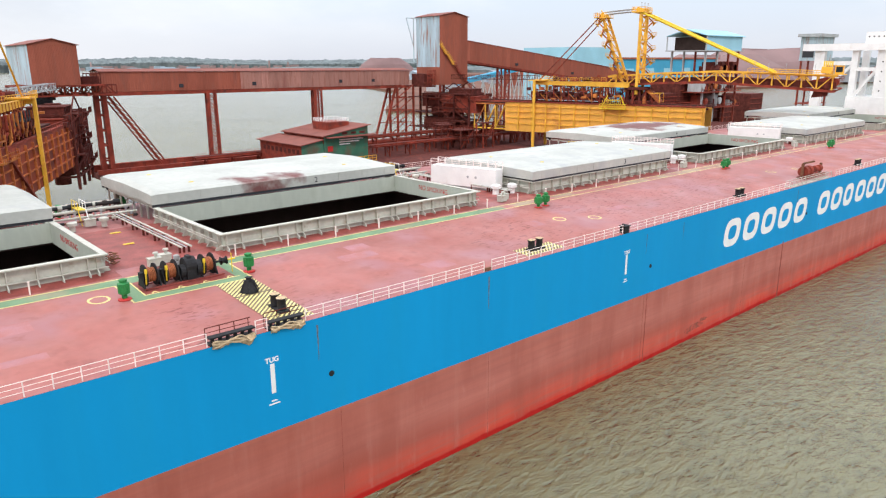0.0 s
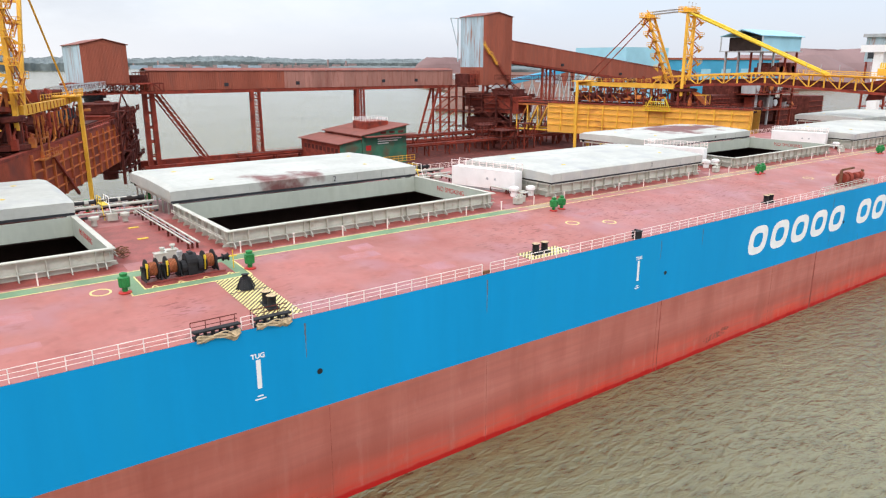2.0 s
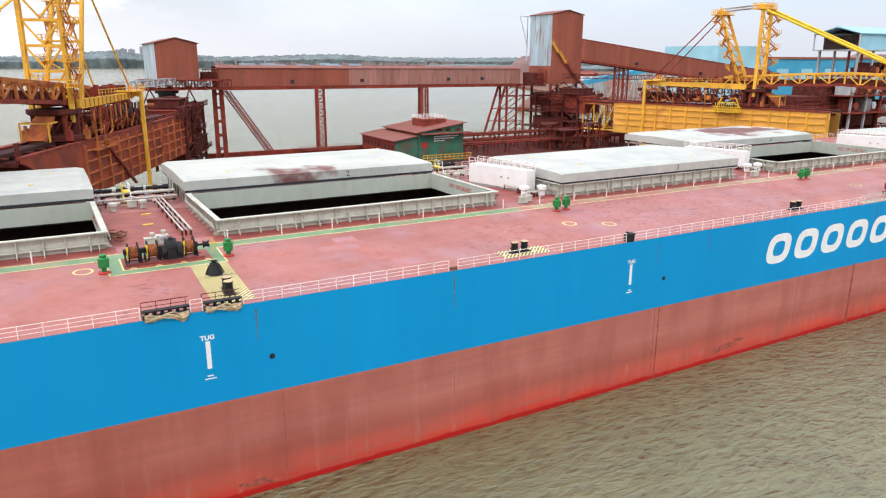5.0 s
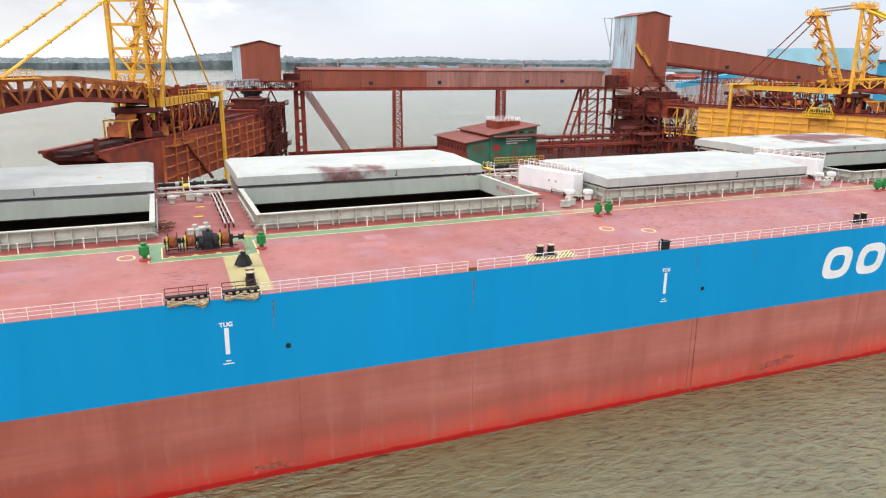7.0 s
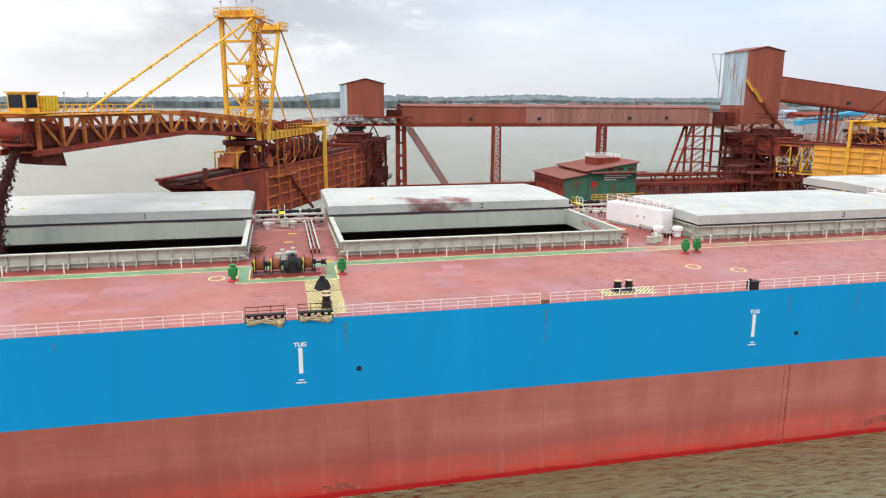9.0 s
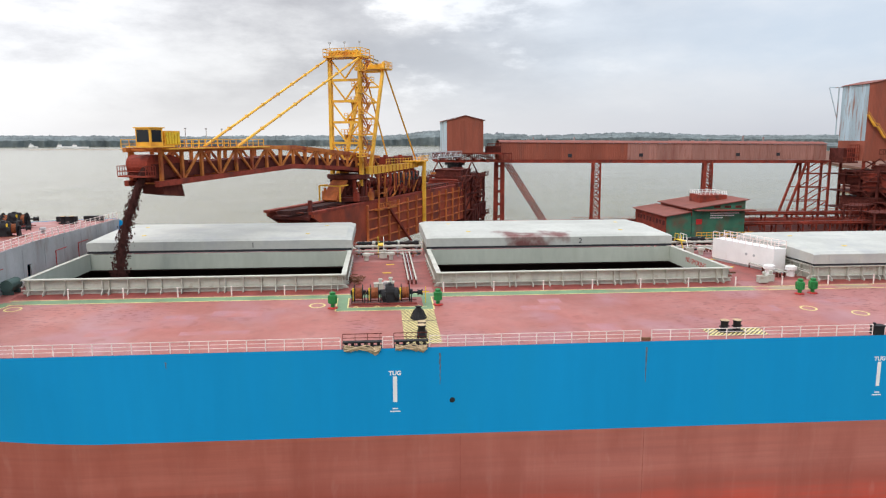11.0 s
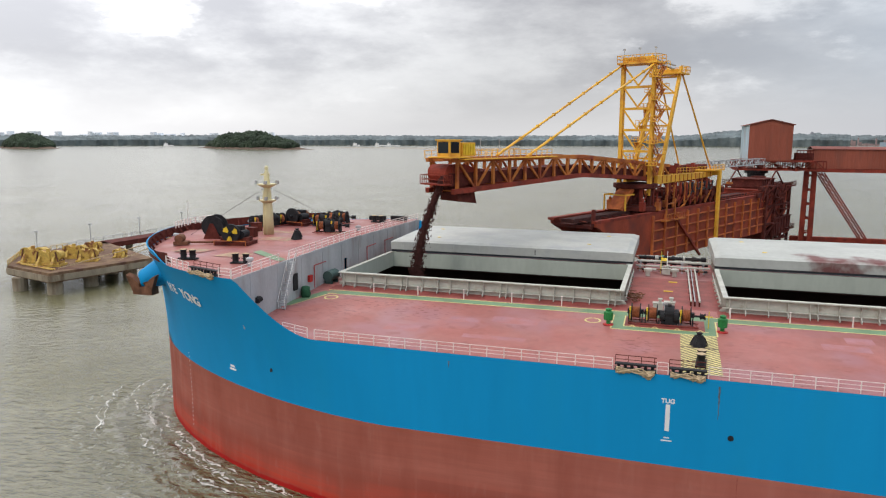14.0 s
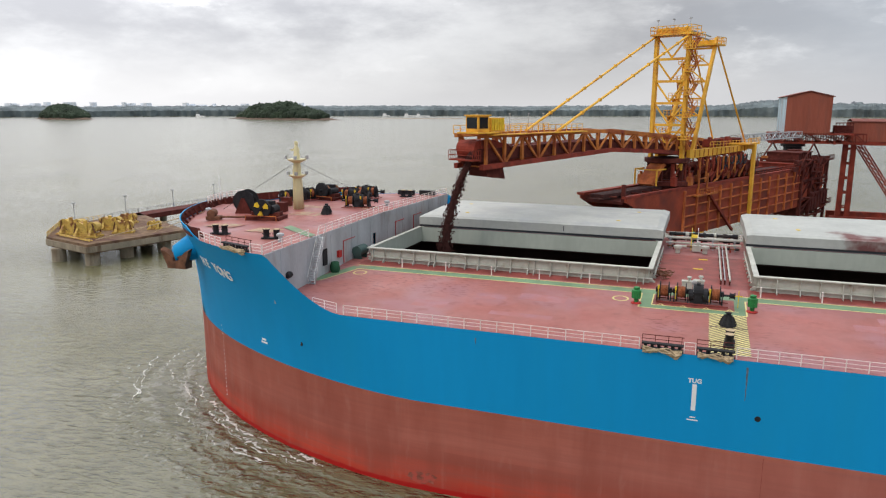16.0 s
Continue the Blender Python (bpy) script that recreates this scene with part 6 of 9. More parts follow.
for x in (-3.0, -1.4, 1.8, 3.6):
    bm = B()
    tube(bm, (x - 0.5, 0, 1.3), (x + 0.5, 0, 1.3), 0.95 if x < 0 else 0.6, n=16)
    part("drum", bm, RUSTR, root)
bm = B()
bar(bm, (-3.8, 0, 0.4), (-3.8, 0, 2.8), 0.4)
bar(bm, (-3.8, 0, 2.8), (-2.0, -1.2, 3.2), 0.3)
bar(bm, (4.4, 0, 0.4), (4.4, 0, 2.2), 0.4)
part("davit", bm, RUSTM, root)
root = thing("accommodation_ladder", Matrix.Translation((98.0, 0.6, 19.12)), "grey aluminium accommodation ladder stowed at the deck edge", "ladder")
for y in (-0.4, 0.45):
    bm = B()
    bar(bm, (0, y, 0.1), (17.5, y, 0.1), 0.1, 0.3)
    bar(bm, (0, y, 1.15), (17.5, y, 1.15), 0.07)
    for i in range(12):
        bar(bm, (i * 1.59, y, 0.1), (i * 1.59, y, 1.15), 0.06)
    part("side_rail", bm, COAM, root)
for i in range(34):
    bm = B() if i == 0 else None
    if i == 0:
        bx(bm, (-0.12, -0.38, 0), (0.12, 0.42, 0.05))
        step_me = mesh_of(bm, "step", COAM)
    part("step", step_me, COAM, root, loc=(0.3 + i * 0.51, 0, 0.12))

# ---- accommodation block aft ----
AX = 248.0
house = thing("accommodation_block", Matrix.Translation((AX, 31, 20.3)), "white accommodation block with bridge wings at the stern", "deck house")


def hp(name, lo, hi, material=None, label="", par=None):
    bm = B()
    bx(bm, [lo[0] - AX, lo[1] - 31, lo[2] - 20.3], [hi[0] - AX, hi[1] - 31, hi[2] - 20.3])
    return part(name, bm, material or WHITE, par or house, label)


hp("house_wall", (AX, 17, 28.01), (AX + 13, 37.5, 43.4))
hp("lower_house", (AX - 0.3, 17, 20.3), (AX + 13, 45.6, 28.0))
hp("frame_column", (AX, 43.4, 28.01), (AX + 2, 45.4, 43.4))
hp("rear_column", (AX + 10, 43.4, 28.01), (AX + 12, 45.4, 43.4))
hp("frame_beam", (AX + 0.2, 37.51, 36.6), (AX + 1.6, 43.39, 37.8))
hp("bridge_deck", (AX - 1, 0.3, 43.41), (AX + 4, 61.7, 45.8))
hp("wheelhouse", (AX + 0.5, 20, 45.81), (AX + 9, 42, 49.5))
for y in (5.0, 54.5):
    hp("wing_column", (AX, y, 20.3), (AX + 2.4, y + 3.2, 43.4))
for y0, y1 in ((9, 18), (44.5, 54.5)):
    hp("wing_beam", (AX + 0.2, y0, 38.6), (AX + 1.8, y1, 39.9))
bm = B()
bar(bm, (1, 24.5, 8), (1, 14, 18.5), 0.9)
bar(bm, (1, 12.6, 8), (1, 6.8, 16.2), 0.9)
part("wing_brace", bm, WHITE, house)
wme = B()
bx(wme, (-0.03, -0.2, -0.25), (0.02, 0.2, 0.25))
wmesh = mesh_of(wme, "window", DGLASS)
for zf in range(4):
    for k in range(7):
        part("window", wmesh, DGLASS, house, loc=(-0.004, 4.6 - 3.0 * k, 9.8 + zf * 3.2))
for k in range(14):
    part("window", wmesh, DGLASS, house, loc=(0.49, 10 - 1.5 * k, 27.6))

# ---- the ore jetty ----
jetty = thing("jetty", Matrix.Translation((150, 130, 0)), "ore-stained steel and concrete loading jetty on piles", "jetty", kind="structure")
JO = Vector((150, 130, 0))


def jp(name, bm, material, label=""):
    o = part(name, bm, material, jetty, label)
    o.matrix_basis = Matrix.Translation(-JO)
    return o


bm = B()
bx(bm, (36, 66, 7.0), (340, 176, 8.6))
bx(bm, (-25, 66, 7.0), (36, 82, 8.6))
jp("deck_slab", bm, DARKR, "jetty deck caked with red ore")
bm = B()
bx(bm, (35.5, 175.5, 8.0), (340, 177, 10.6))
bx(bm, (35.5, 168.6, 8.61), (130, 169.6, 9.9))
for i in range(40):
    bx(bm, (36 + i * 7.6, 175.2, 8.2), (36.3 + i * 7.6, 175.5, 10.5))
jp("edge_girder", bm, RUSTR, "red-brown steel edge girder")
for i in range(24):
    for y in (72, 120, 170):
        bm = B()
        tube(bm, (40 + i * 12.5, y, -3), (40 + i * 12.5, y, 7.0), 0.8, n=8)
        jp("support_column", bm, CONC)
for i in range(-5, 3):
    bm = B()
    tube(bm, (i * 7 + 16, 74, -3), (i * 7 + 16, 74, 7.0), 0.8, n=8)
    jp("support_column", bm, CONC)


# ---- conveyor gallery between the transfer towers ----
def clad_panels(root, p, q, z0, z1, zq0, zq1, width, n, material, out=(0, -1), pale_from=2.0, name="panel"):
    """Vertical cladding sheets along a wall from p to q, each a thin ribbed piece."""
    a, b = Vector((p[0], p[1], 0)), Vector((q[0], q[1], 0))
    d = (b - a) / n
    o = Vector((out[0], out[1], 0)).normalized()
    for i in range(n):
        c, e = a + d * i, a + d * (i + 0.985)
        f0, f1 = i / n, (i + 0.985) / n
        lo0, lo1, hi0, hi1 = z0 + (zq0 - z0) * f0, z0 + (zq0 - z0) * f1, z1 + (zq1 - z1) * f0, z1 + (zq1 - z1) * f1
        bm = B()
        prof = []
        m = 4
        for k in range(m):
            for s, off in ((0, 0.04), (0.35, 0.04), (0.42, 0.1), (0.93, 0.1)):
                t = (k + s) / m
                prof.append((t, off))
        prof.append((1.0, 0.04))
        rows = [[c.lerp(e, t) + o * off + Vector((0, 0, (lo0 + (lo1 - lo0) * t) if r == 0 else (hi0 + (hi1 - hi0) * t))) for t, off in prof] for r in (0, 1)]
        sheet(bm, rows)
        part(name, bm, CLADP if f0 > pale_from else material, root)


def leg(root, x, y, z0, z1, w, t=0.6, n=7, name="trestle_leg", lean=0, solid=False):
    bm = B()
    for i in (-1, 1):
        k = 1.7 if solid or i < 0 else 0.8
        bar(bm, (x + i * w / 2 * 1.15 + lean, y, z0), (x + i * w / 2, y, z1), t, t * k)
    if solid:
        for k in range(5):
            z = z0 + (z1 - z0) * (k + 0.7) / 5
            bar(bm, (x - w / 2, y, z), (x + w / 2, y, z), t * 0.6)
        return part(name, bm, RUSTR, root, "paired red-brown box columns")
    for k in range(n):
        za, zb = z0 + (z1 - z0) * k / n, z0 + (z1 - z0) * (k + 1) / n
        la, lb = lean * (1 - k / n), lean * (1 - (k + 1) / n)
        bar(bm, (x - w / 2 * 1.1 + la, y, za), (x + w / 2 * 1.1 + lb, y, zb), t * 0.28)
        bar(bm, (x + w / 2 * 1.1 + la, y, za), (x - w / 2 * 1.1 + lb, y, zb), t * 0.35)
        bar(bm, (x - w / 2 * 1.1 + la, y, za), (x + w / 2 * 1.1 + la, y, za), t * 0.4)
    return part(name, bm, RUSTR, root, "red-brown lattice leg")


G0, G1 = (39.0, 170.5), (163.0, 183.0)
gal = thing("conveyor_gallery", Matrix.Identity(4), "long rust-red enclosed conveyor gallery on lattice legs", "conveyor gallery")
bm = B()
gn = Vector((G1[0] - G0[0], G1[1] - G0[1], 0)).normalized()
gs = Vector((-gn.y, gn.x, 0))
a0, a1 = Vector((*G0, 0)), Vector((*G1, 0))
extr(bm, [a0 + Vector((0, 0, 31.9)), a1 + Vector((0, 0, 31.0)), a1 + gs * 5 + Vector((0, 0, 31.0)), a0 + gs * 5 + Vector((0, 0, 31.9))], (0, 0, 5.6))
part("core", bm, CLAD, gal)
bm = B()
extr(bm, [a0 - gs * 0.4 + Vector((0, 0, 37.55)), a1 - gs * 0.4 + Vector((0, 0, 36.7)), a1 + gs * 2.5 + Vector((0, 0, 37.5)), a0 + gs * 2.5 + Vector((0, 0, 38.3))], (0, 0, 0.15))
extr(bm, [a0 + gs * 2.5 + Vector((0, 0, 38.3)), a1 + gs * 2.5 + Vector((0, 0, 37.5)), a1 + gs * 5.4 + Vector((0, 0, 36.7)), a0 + gs * 5.4 + Vector((0, 0, 37.55))], (0, 0, 0.15))
part("roof", bm, ROOF, gal, "oxide-red roof sheets")
for s in (0.2, 4.8):
    bm = B()
    bar(bm, a0 + gs * s + Vector((0, 0, 31.3)), a1 + gs * s + Vector((0, 0, 30.3)), 0.7, 1.0)
    part("floor_beam", bm, RUSTR, gal)
for i in range(25):
    c = a0.lerp(a1, i / 24)
    bm = B()
    bar(bm, c + Vector((0, 0, 31.3 - i / 24)), c + gs * 5 + Vector((0, 0, 31.3 - i / 24)), 0.3)
    part("cross_beam", bm, RUSTR, gal)
clad_panels(gal, G0, G1, 31.9, 37.5, 31.0, 36.6, 5, 46, CLAD, (gn.y, -gn.x), 0.36)
for f in (0.2, 0.41, 0.71, 0.84):
    c = a0.lerp(a1, f)
    bm = B()
    bx(bm, (c.x - 0.7, c.y - 0.25, 32.6), (c.x + 0.7, c.y + 0.4, 33.7))
    part("inspection_opening", bm, INK, gal, "dark inspection opening")
leg(gal, 38.8, 169.8, 9.5, 31.0, 2.1, 0.75, solid=True)
leg(gal, 39.8, 174.5, 9.5, 31.0, 2.1, 0.7, solid=True)
bm = B()
for yy in (171.0, 175.5):
    bar(bm, (41.2, yy, 30.6), (55.0, yy, 9.6), 0.36)
    bar(bm, (42.8, yy, 30.6), (56.6, yy, 9.6), 0.36)
    for k in range(14):
        c, d = Vector((41.2, yy, 30.6)).lerp(Vector((55.0, yy, 9.6)), k / 14), Vector((42.8, yy, 30.6)).lerp(Vector((56.6, yy, 9.6)), (k + 1) / 14)
        bar(bm, c, d, 0.22)
part("raking_strut", bm, RUSTR, gal, "raking lattice strut")
for x, yy in ((73.1, 172.2), (114.6, 175.4)):
    leg(gal, x, yy, 9.8, 30.8, 2.6, 0.62, 9)
    leg(gal, x + 1.2, yy + 4, 9.8, 30.8, 2.6, 0.5, 9)
for yy in (181.0, 186.0):
    for xb, xt in ((147, 154.5), (155.2, 155.2), (163.5, 163.5)):
        bm = B()
        bar(bm, (xb, yy, 8.6), (xt, yy, 30.5), 0.7)
        part("trestle_leg", bm, RUSTR, gal, "red-brown steel leg")
    for k in range(4):
        bm = B()
        z = 11 + k * 5
        bar(bm, (147 + 7.5 * (z - 9) / 21.5, yy, z), (163.5, yy, z), 0.3)
        part("trestle_tie", bm, RUSTR, gal)
        bm = B()
        bar(bm, (155.2, yy, z), (163.5, yy, z + 5), 0.3)
        part("trestle_brace", bm, RUSTR, gal)


# ---- transfer towers ----
def tower_house(name, x0, x1, y0, y1, z0, z1, ridge_z, label, blue_from, n_front, n_side):
    root = thing(name, Matrix.Identity(4), label, "transfer tower", "transfer towers")
    bm = B()
    bx(bm, (x0, y0, z0), (x1, y1, z1))
    extr(bm, [(x0, y0, z1 + 0.004), (x1, y0, z1 + 0.004), ((x0 + x1) / 2, y0, ridge_z - 0.1)], (0, y1 - y0, 0))
    part("core", bm, CLAD, root)
    clad_panels(root, (x0, y0), (x1, y0), z0, z1, z0, z1, 0, n_front, CLAD, (0, -1))
    if blue_from > z0:
        clad_panels(root, (x0, y1), (x0, y0), z0, blue_from - 0.02, z0, blue_from - 0.02, 0, n_side, CLAD, (-1, 0))
    clad_panels(root, (x0, y1), (x0, y0), blue_from, z1, blue_from, z1, 0, n_side, CLADB, (-1, 0), name="blue_panel")
    xm = (x0 + x1) / 2
    bm = B()
    extr(bm, [(x0 - 0.5, y0 - 0.5, z1 - 0.1), (xm, y0 - 0.5, ridge_z), (xm, y0 - 0.5, ridge_z + 0.15), (x0 - 0.5, y0 - 0.5, z1 + 0.08)], (0, y1 - y0 + 1, 0))
    extr(bm, [(x1 + 0.5, y0 - 0.5, z1 - 0.1), (xm, y0 - 0.5, ridge_z), (xm, y0 - 0.5, ridge_z + 0.15), (x1 + 0.5, y0 - 0.5, z1 + 0.08)], (0, y1 - y0 + 1, 0))
    part("roof", bm, ROOF, root, "shallow oxide-red gable roof")
    return root


t1 = tower_house("transfer_tower", 20.6, 32.4, 163.0, 188.0, 34.3, 44.7, 46.2, "rust-red clad transfer house with a faded blue side", 34.4, 8, 10)
bm = B()
truss(bm, (17, 164.5, 32.8), (42, 166.8, 32.8), 3.0, 2.6, 9, 0.4)
truss(bm, (17, 174.5, 32.8), (42, 176.0, 32.8), 3.0, 2.6, 9, 0.4)
for x in (18, 26, 34):
    bar(bm, (x, 163, 31.6), (x, 178, 31.6), 0.6, 0.8)
bx(bm, (17, 163, 33.9), (38, 178, 34.15))
part("support_frame", bm, RUSTR, t1, "red-brown lattice support frame")
bm = B()
bx(bm, (34.5, 168.5, 34.2), (39.2, 174, 34.5))
lb = part("link_bridge", bm, DARKR, t1)
for i in range(6):
    bm = B()
    bar(bm, (34.6 + i * 0.9, 168.5, 34.4), (34.6 + i * 0.9, 168.5, 37.2), 0.18)
    part("post", bm, DARKR, lb)
for z, w in ((35.4, 0.2), (37.2, 0.25)):
    bm = B()
    bar(bm, (34.5, 168.5, z), (39.2, 168.5, z), w)
    part("rail", bm, DARKR, lb)
bm = B()
bx(bm, (34.5, 170, 34.5), (39.2, 173, 36.4))
part("belt_casing", bm, DARKR, lb)
bm = B()
lathe(bm, ((2.4, 28.6), (2.6, 30.2), (3.4, 30.3), (3.4, 31.3)), (23.9, 170.0, 0), 18)
part("pivot_bearing", bm, INK, t1, "dark pivot bearing")

t2 = tower_house("transfer_tower", 168.0, 183.2, 169.5, 184.0, 31.0, 57.6, 59.2, "tall rust-red transfer tower with weathered blue upper side", 38.0, 8, 8)
bm = B()
bar(bm, (166.8, 184.3, 57), (166.8, 184.3, 40), 0.35)
bar(bm, (163, 184.3, 57.2), (169, 184.3, 57.2), 0.3)
bar(bm, (163, 184.3, 57.2), (166.8, 184.3, 46), 0.25)
part("hoist_davit", bm, CLADB, t2)
bm = B()
bx(bm, (163.4, 172, 30.2), (167.9, 186, 30.8))
bx(bm, (163.6, 174, 30.81), (167.9, 182, 35.4))
part("link_house", bm, DARKR, t2, "dark ore-caked link between gallery and tower")
for i in range(7):
    bm = B()
    bar(bm, (163.5 + i * 0.72, 171.8, 30.8), (163.5 + i * 0.72, 171.8, 36.6), 0.16)
    part("link_post", bm, RUSTR, t2)
for z in (32.2, 33.8, 35.2, 36.6):
    bm = B()
    bar(bm, (163.4, 171.8, z), (167.9, 171.8, z), 0.22)
    part("link_rail", bm, RUSTR, t2)
# outside stairs down the front and side
for i in range(6):
    bm = B()
    za, zb = 47 - 4 * i, 43 - 4 * i
    xa, xb = 167.6 + 3.9 * i, 170.6 + 3.9 * i
    for off in (-0.45, -1.25):
        bar(bm, (xa, 169.5 + off, za), (xb, 169.5 + off, zb), 0.14, 0.4)
        bar(bm, (xa, 169.5 + off, za + 1.1), (xb, 169.5 + off, zb + 1.1), 0.1)
        bar(bm, (xb, 169.5 + off, zb + 1.1), (xb + 0.9, 169.5 + off, zb + 1.1), 0.1)
        bar(bm, (xb, 169.5 + off, zb), (xb, 169.5 + off, zb + 1.1), 0.1)
    bx(bm, (xb, 168.1, zb - 0.1), (xb + 0.9, 169.3, zb))
    for k in range(10):
        f = (k + 0.5) / 10
        bx(bm, (xa + (xb - xa) * f - 0.15, 168.3, za + (zb - za) * f), (xa + (xb - xa) * f + 0.15, 169.1, za + (zb - za) * f + 0.05))
    part("outside_stair", bm, ORANGE if i < 2 else RUSTR, t2, "outside stair flight with a landing")
for x, y in ((169, 170.5), (182, 170.5), (169, 183), (182, 183)):
    bm = B()
    bar(bm, (x, y, 8.6), (x, y, 31), 0.8)
    for k in range(4):
        z = 10 + k * 5.3
        if y < 175 and x < 175:
            bar(bm, (x, y, z), (182, y, z + 5.3), 0.35)
            bar(bm, (182, y, z), (x, y, z + 5.3), 0.35)
            bar(bm, (x, y, z), (182, y, z), 0.45)
    part("tower_leg", bm, RUSTR, t2)
for z in (14, 20, 26):
    bm = B()
    bx(bm, (164, 168, z), (188, 185, z + 0.25))
    for i in range(14):
        bar(bm, (164 + i * 1.85, 168, z + 0.25), (164 + i * 1.85, 168, z + 1.35), 0.1)
    bar(bm, (164, 168, z + 1.35), (188, 168, z + 1.35), 0.1)
    bar(bm, (164, 168, z + 0.8), (188, 168, z + 0.8), 0.08)
    part("walkway_floor", bm, DARKR, t2)
# second gallery, sloping down from the tall tower
H0, H1 = (183.4, 171.0), (322.0, 179.0)
g2 = thing("conveyor_gallery", Matrix.Identity(4), "rust-red enclosed conveyor gallery sloping down from the tower", "conveyor gallery")
bm = B()
extr(bm, [(183.4, 171.1, 40.6), (322, 179, 26.6), (322, 179, 33.8), (183.4, 171.1, 48.4)], (-0.3, 5.2, 0))
part("core", bm, CLAD, g2)
clad_panels(g2, H0, H1, 40.6, 48.4, 26.6, 33.8, 5, 48, CLAD, (0.05, -1), 3)
bm = B()
bar(bm, (183.4, 171.3, 40.2), (322, 179.2, 26.2), 0.6, 0.9)
bar(bm, (183.4, 176.3, 40.2), (322, 184.2, 26.2), 0.6, 0.9)
bar(bm, (183.4, 171.0, 48.6), (322, 178.9, 34.0), 0.5, 0.3)
part("edge_beam", bm, RUSTR, g2)
for f in (0.24, 0.55, 0.8):
    bm = B()
    c = Vector((183.4, 170.8, 41.6)).lerp(Vector((322, 178.7, 27.6)), f)
    bx(bm, (c.x - 0.8, c.y - 0.3, c.z), (c.x + 0.8, c.y + 0.4, c.z + 1.1))
    part("inspection_opening", bm, INK, g2)
for x in (207, 212, 246, 251, 285, 290):
    f = (x - 183.4) / 138.6
    leg(g2, x, 174, 8.6, 40 - 14 * f, 2.6, 0.55, 6)


# ---- green control building ----
ctl = thing("control_building", Matrix.Identity(4), "green control building with stepped red roofs on the jetty", "building")
for nm, lo, hi, m_ in (("lower_wall", (84.2, 137.2, 8.6), (91.9, 163, 15.8), BLDG), ("upper_wall", (92.0, 137.0, 8.6), (108.4, 161, 18.0), BLDG), ("roof_house", (97.5, 144, 19.0), (106, 152, 21.6), RUSTR),
                       ("side_cladding", (91.8, 137.3, 15.85), (91.98, 160.8, 17.9), RUSTR), ("lower_side_cladding", (84.0, 137.4, 9), (84.18, 162.8, 15.7), RUSTR)):
    bm = B()
    bx(bm, lo, hi)
    part(nm, bm, m_, ctl)
for nm, x0, x1, y0, y1, za, zb in (("lower_roof", 83.2, 91.7, 136.4, 163.8, 15.82, 17.1), ("upper_roof", 91.0, 109.2, 136.2, 161.8, 18.02, 20.7)):
    bm = B()
    extr(bm, [(x0, y0, za), (x1, y0, zb), (x1, y0, zb + 0.25), (x0, y0, za + 0.25)], (0, y1 - y0, 0))
    part(nm, bm, ROOF, ctl, "oxide-red single-pitch roof")
for nm, x0, x1, y0, y1, za, zb in (("lower_gable", 84.2, 91.7, 137.2, 163, 15.82, 17.05), ("upper_gable", 92.0, 108.4, 137.0, 161, 18.02, 20.55)):
    bm = B()
    extr(bm, [(x0, y0, za - 0.01), (x1, y0, za - 0.01), (x1, y0, zb)], (0, y1 - y0, 0))
    part(nm, bm, BLDG, ctl)
bm = B()
bx(bm, (92.4, 134.6, 17.6), (110.6, 136.98, 17.9))
part("front_canopy", bm, ROOF, ctl, "thin red canopy along the front")
for k in range(3):
    bm = B()
    bx(bm, (98.6 + k * 3.3, 136.93, 18.3), (100.6 + k * 3.3, 136.98, 19.0))
    part("louvre", bm, DARKR, ctl)
bm = B()
for i in range(12):
    bar(bm, (92.5 + i * 1.6, 134.8, 9.6), (92.5 + i * 1.6, 134.8, 11.2), 0.12)
for z in (9.6, 10.4, 11.2):
    bar(bm, (92.5, 134.8, z), (110.1, 134.8, z), 0.16)
part("front_rail", bm, ORANGE, ctl, "orange guard rail along the front")
wm_ = B()
bx(wm_, (-0.8, -0.06, -0.7), (0.8, 0.0, 0.7))
wme2 = mesh_of(wm_, "window", DARKR)
for i in range(9):
    part("window", wme2, DARKR, ctl, loc=Matrix.Translation((83.99, 139 + i * 2.6, 13.8)) @ pose(0, 0, 0, 0, 0, -90))
    part("window", wme2, DARKR, ctl, loc=Matrix.Translation((91.79, 139 + i * 2.4, 16.9)) @ pose(0, 0, 0, 0, 0, -90))
for z, x1 in ((16.6, 106.5), (15.9, 105.0), (15.2, 101.5)):
    bm = B()
    bx(bm, (97.5, 136.9, z), (x1, 136.98, z + 0.32))
    part("sign_bar", bm, WHITE, ctl, "white sign lettering too small to read")
bm = B()
bx(bm, (93.2, 136.85, 13.4), (95.0, 136.98, 15.0))
part("safety_sign", bm, REDP, ctl)
railing([(97.6, 144.1, 21.6), (105.9, 144.1, 21.6), (105.9, 151.9, 21.6), (97.6, 151.9, 21.6), (97.6, 144.1, 21.6)], "pale steel railing round the roof of the control building", step=1.5, r=0.06, mats=WHITE, group="jetty railings")


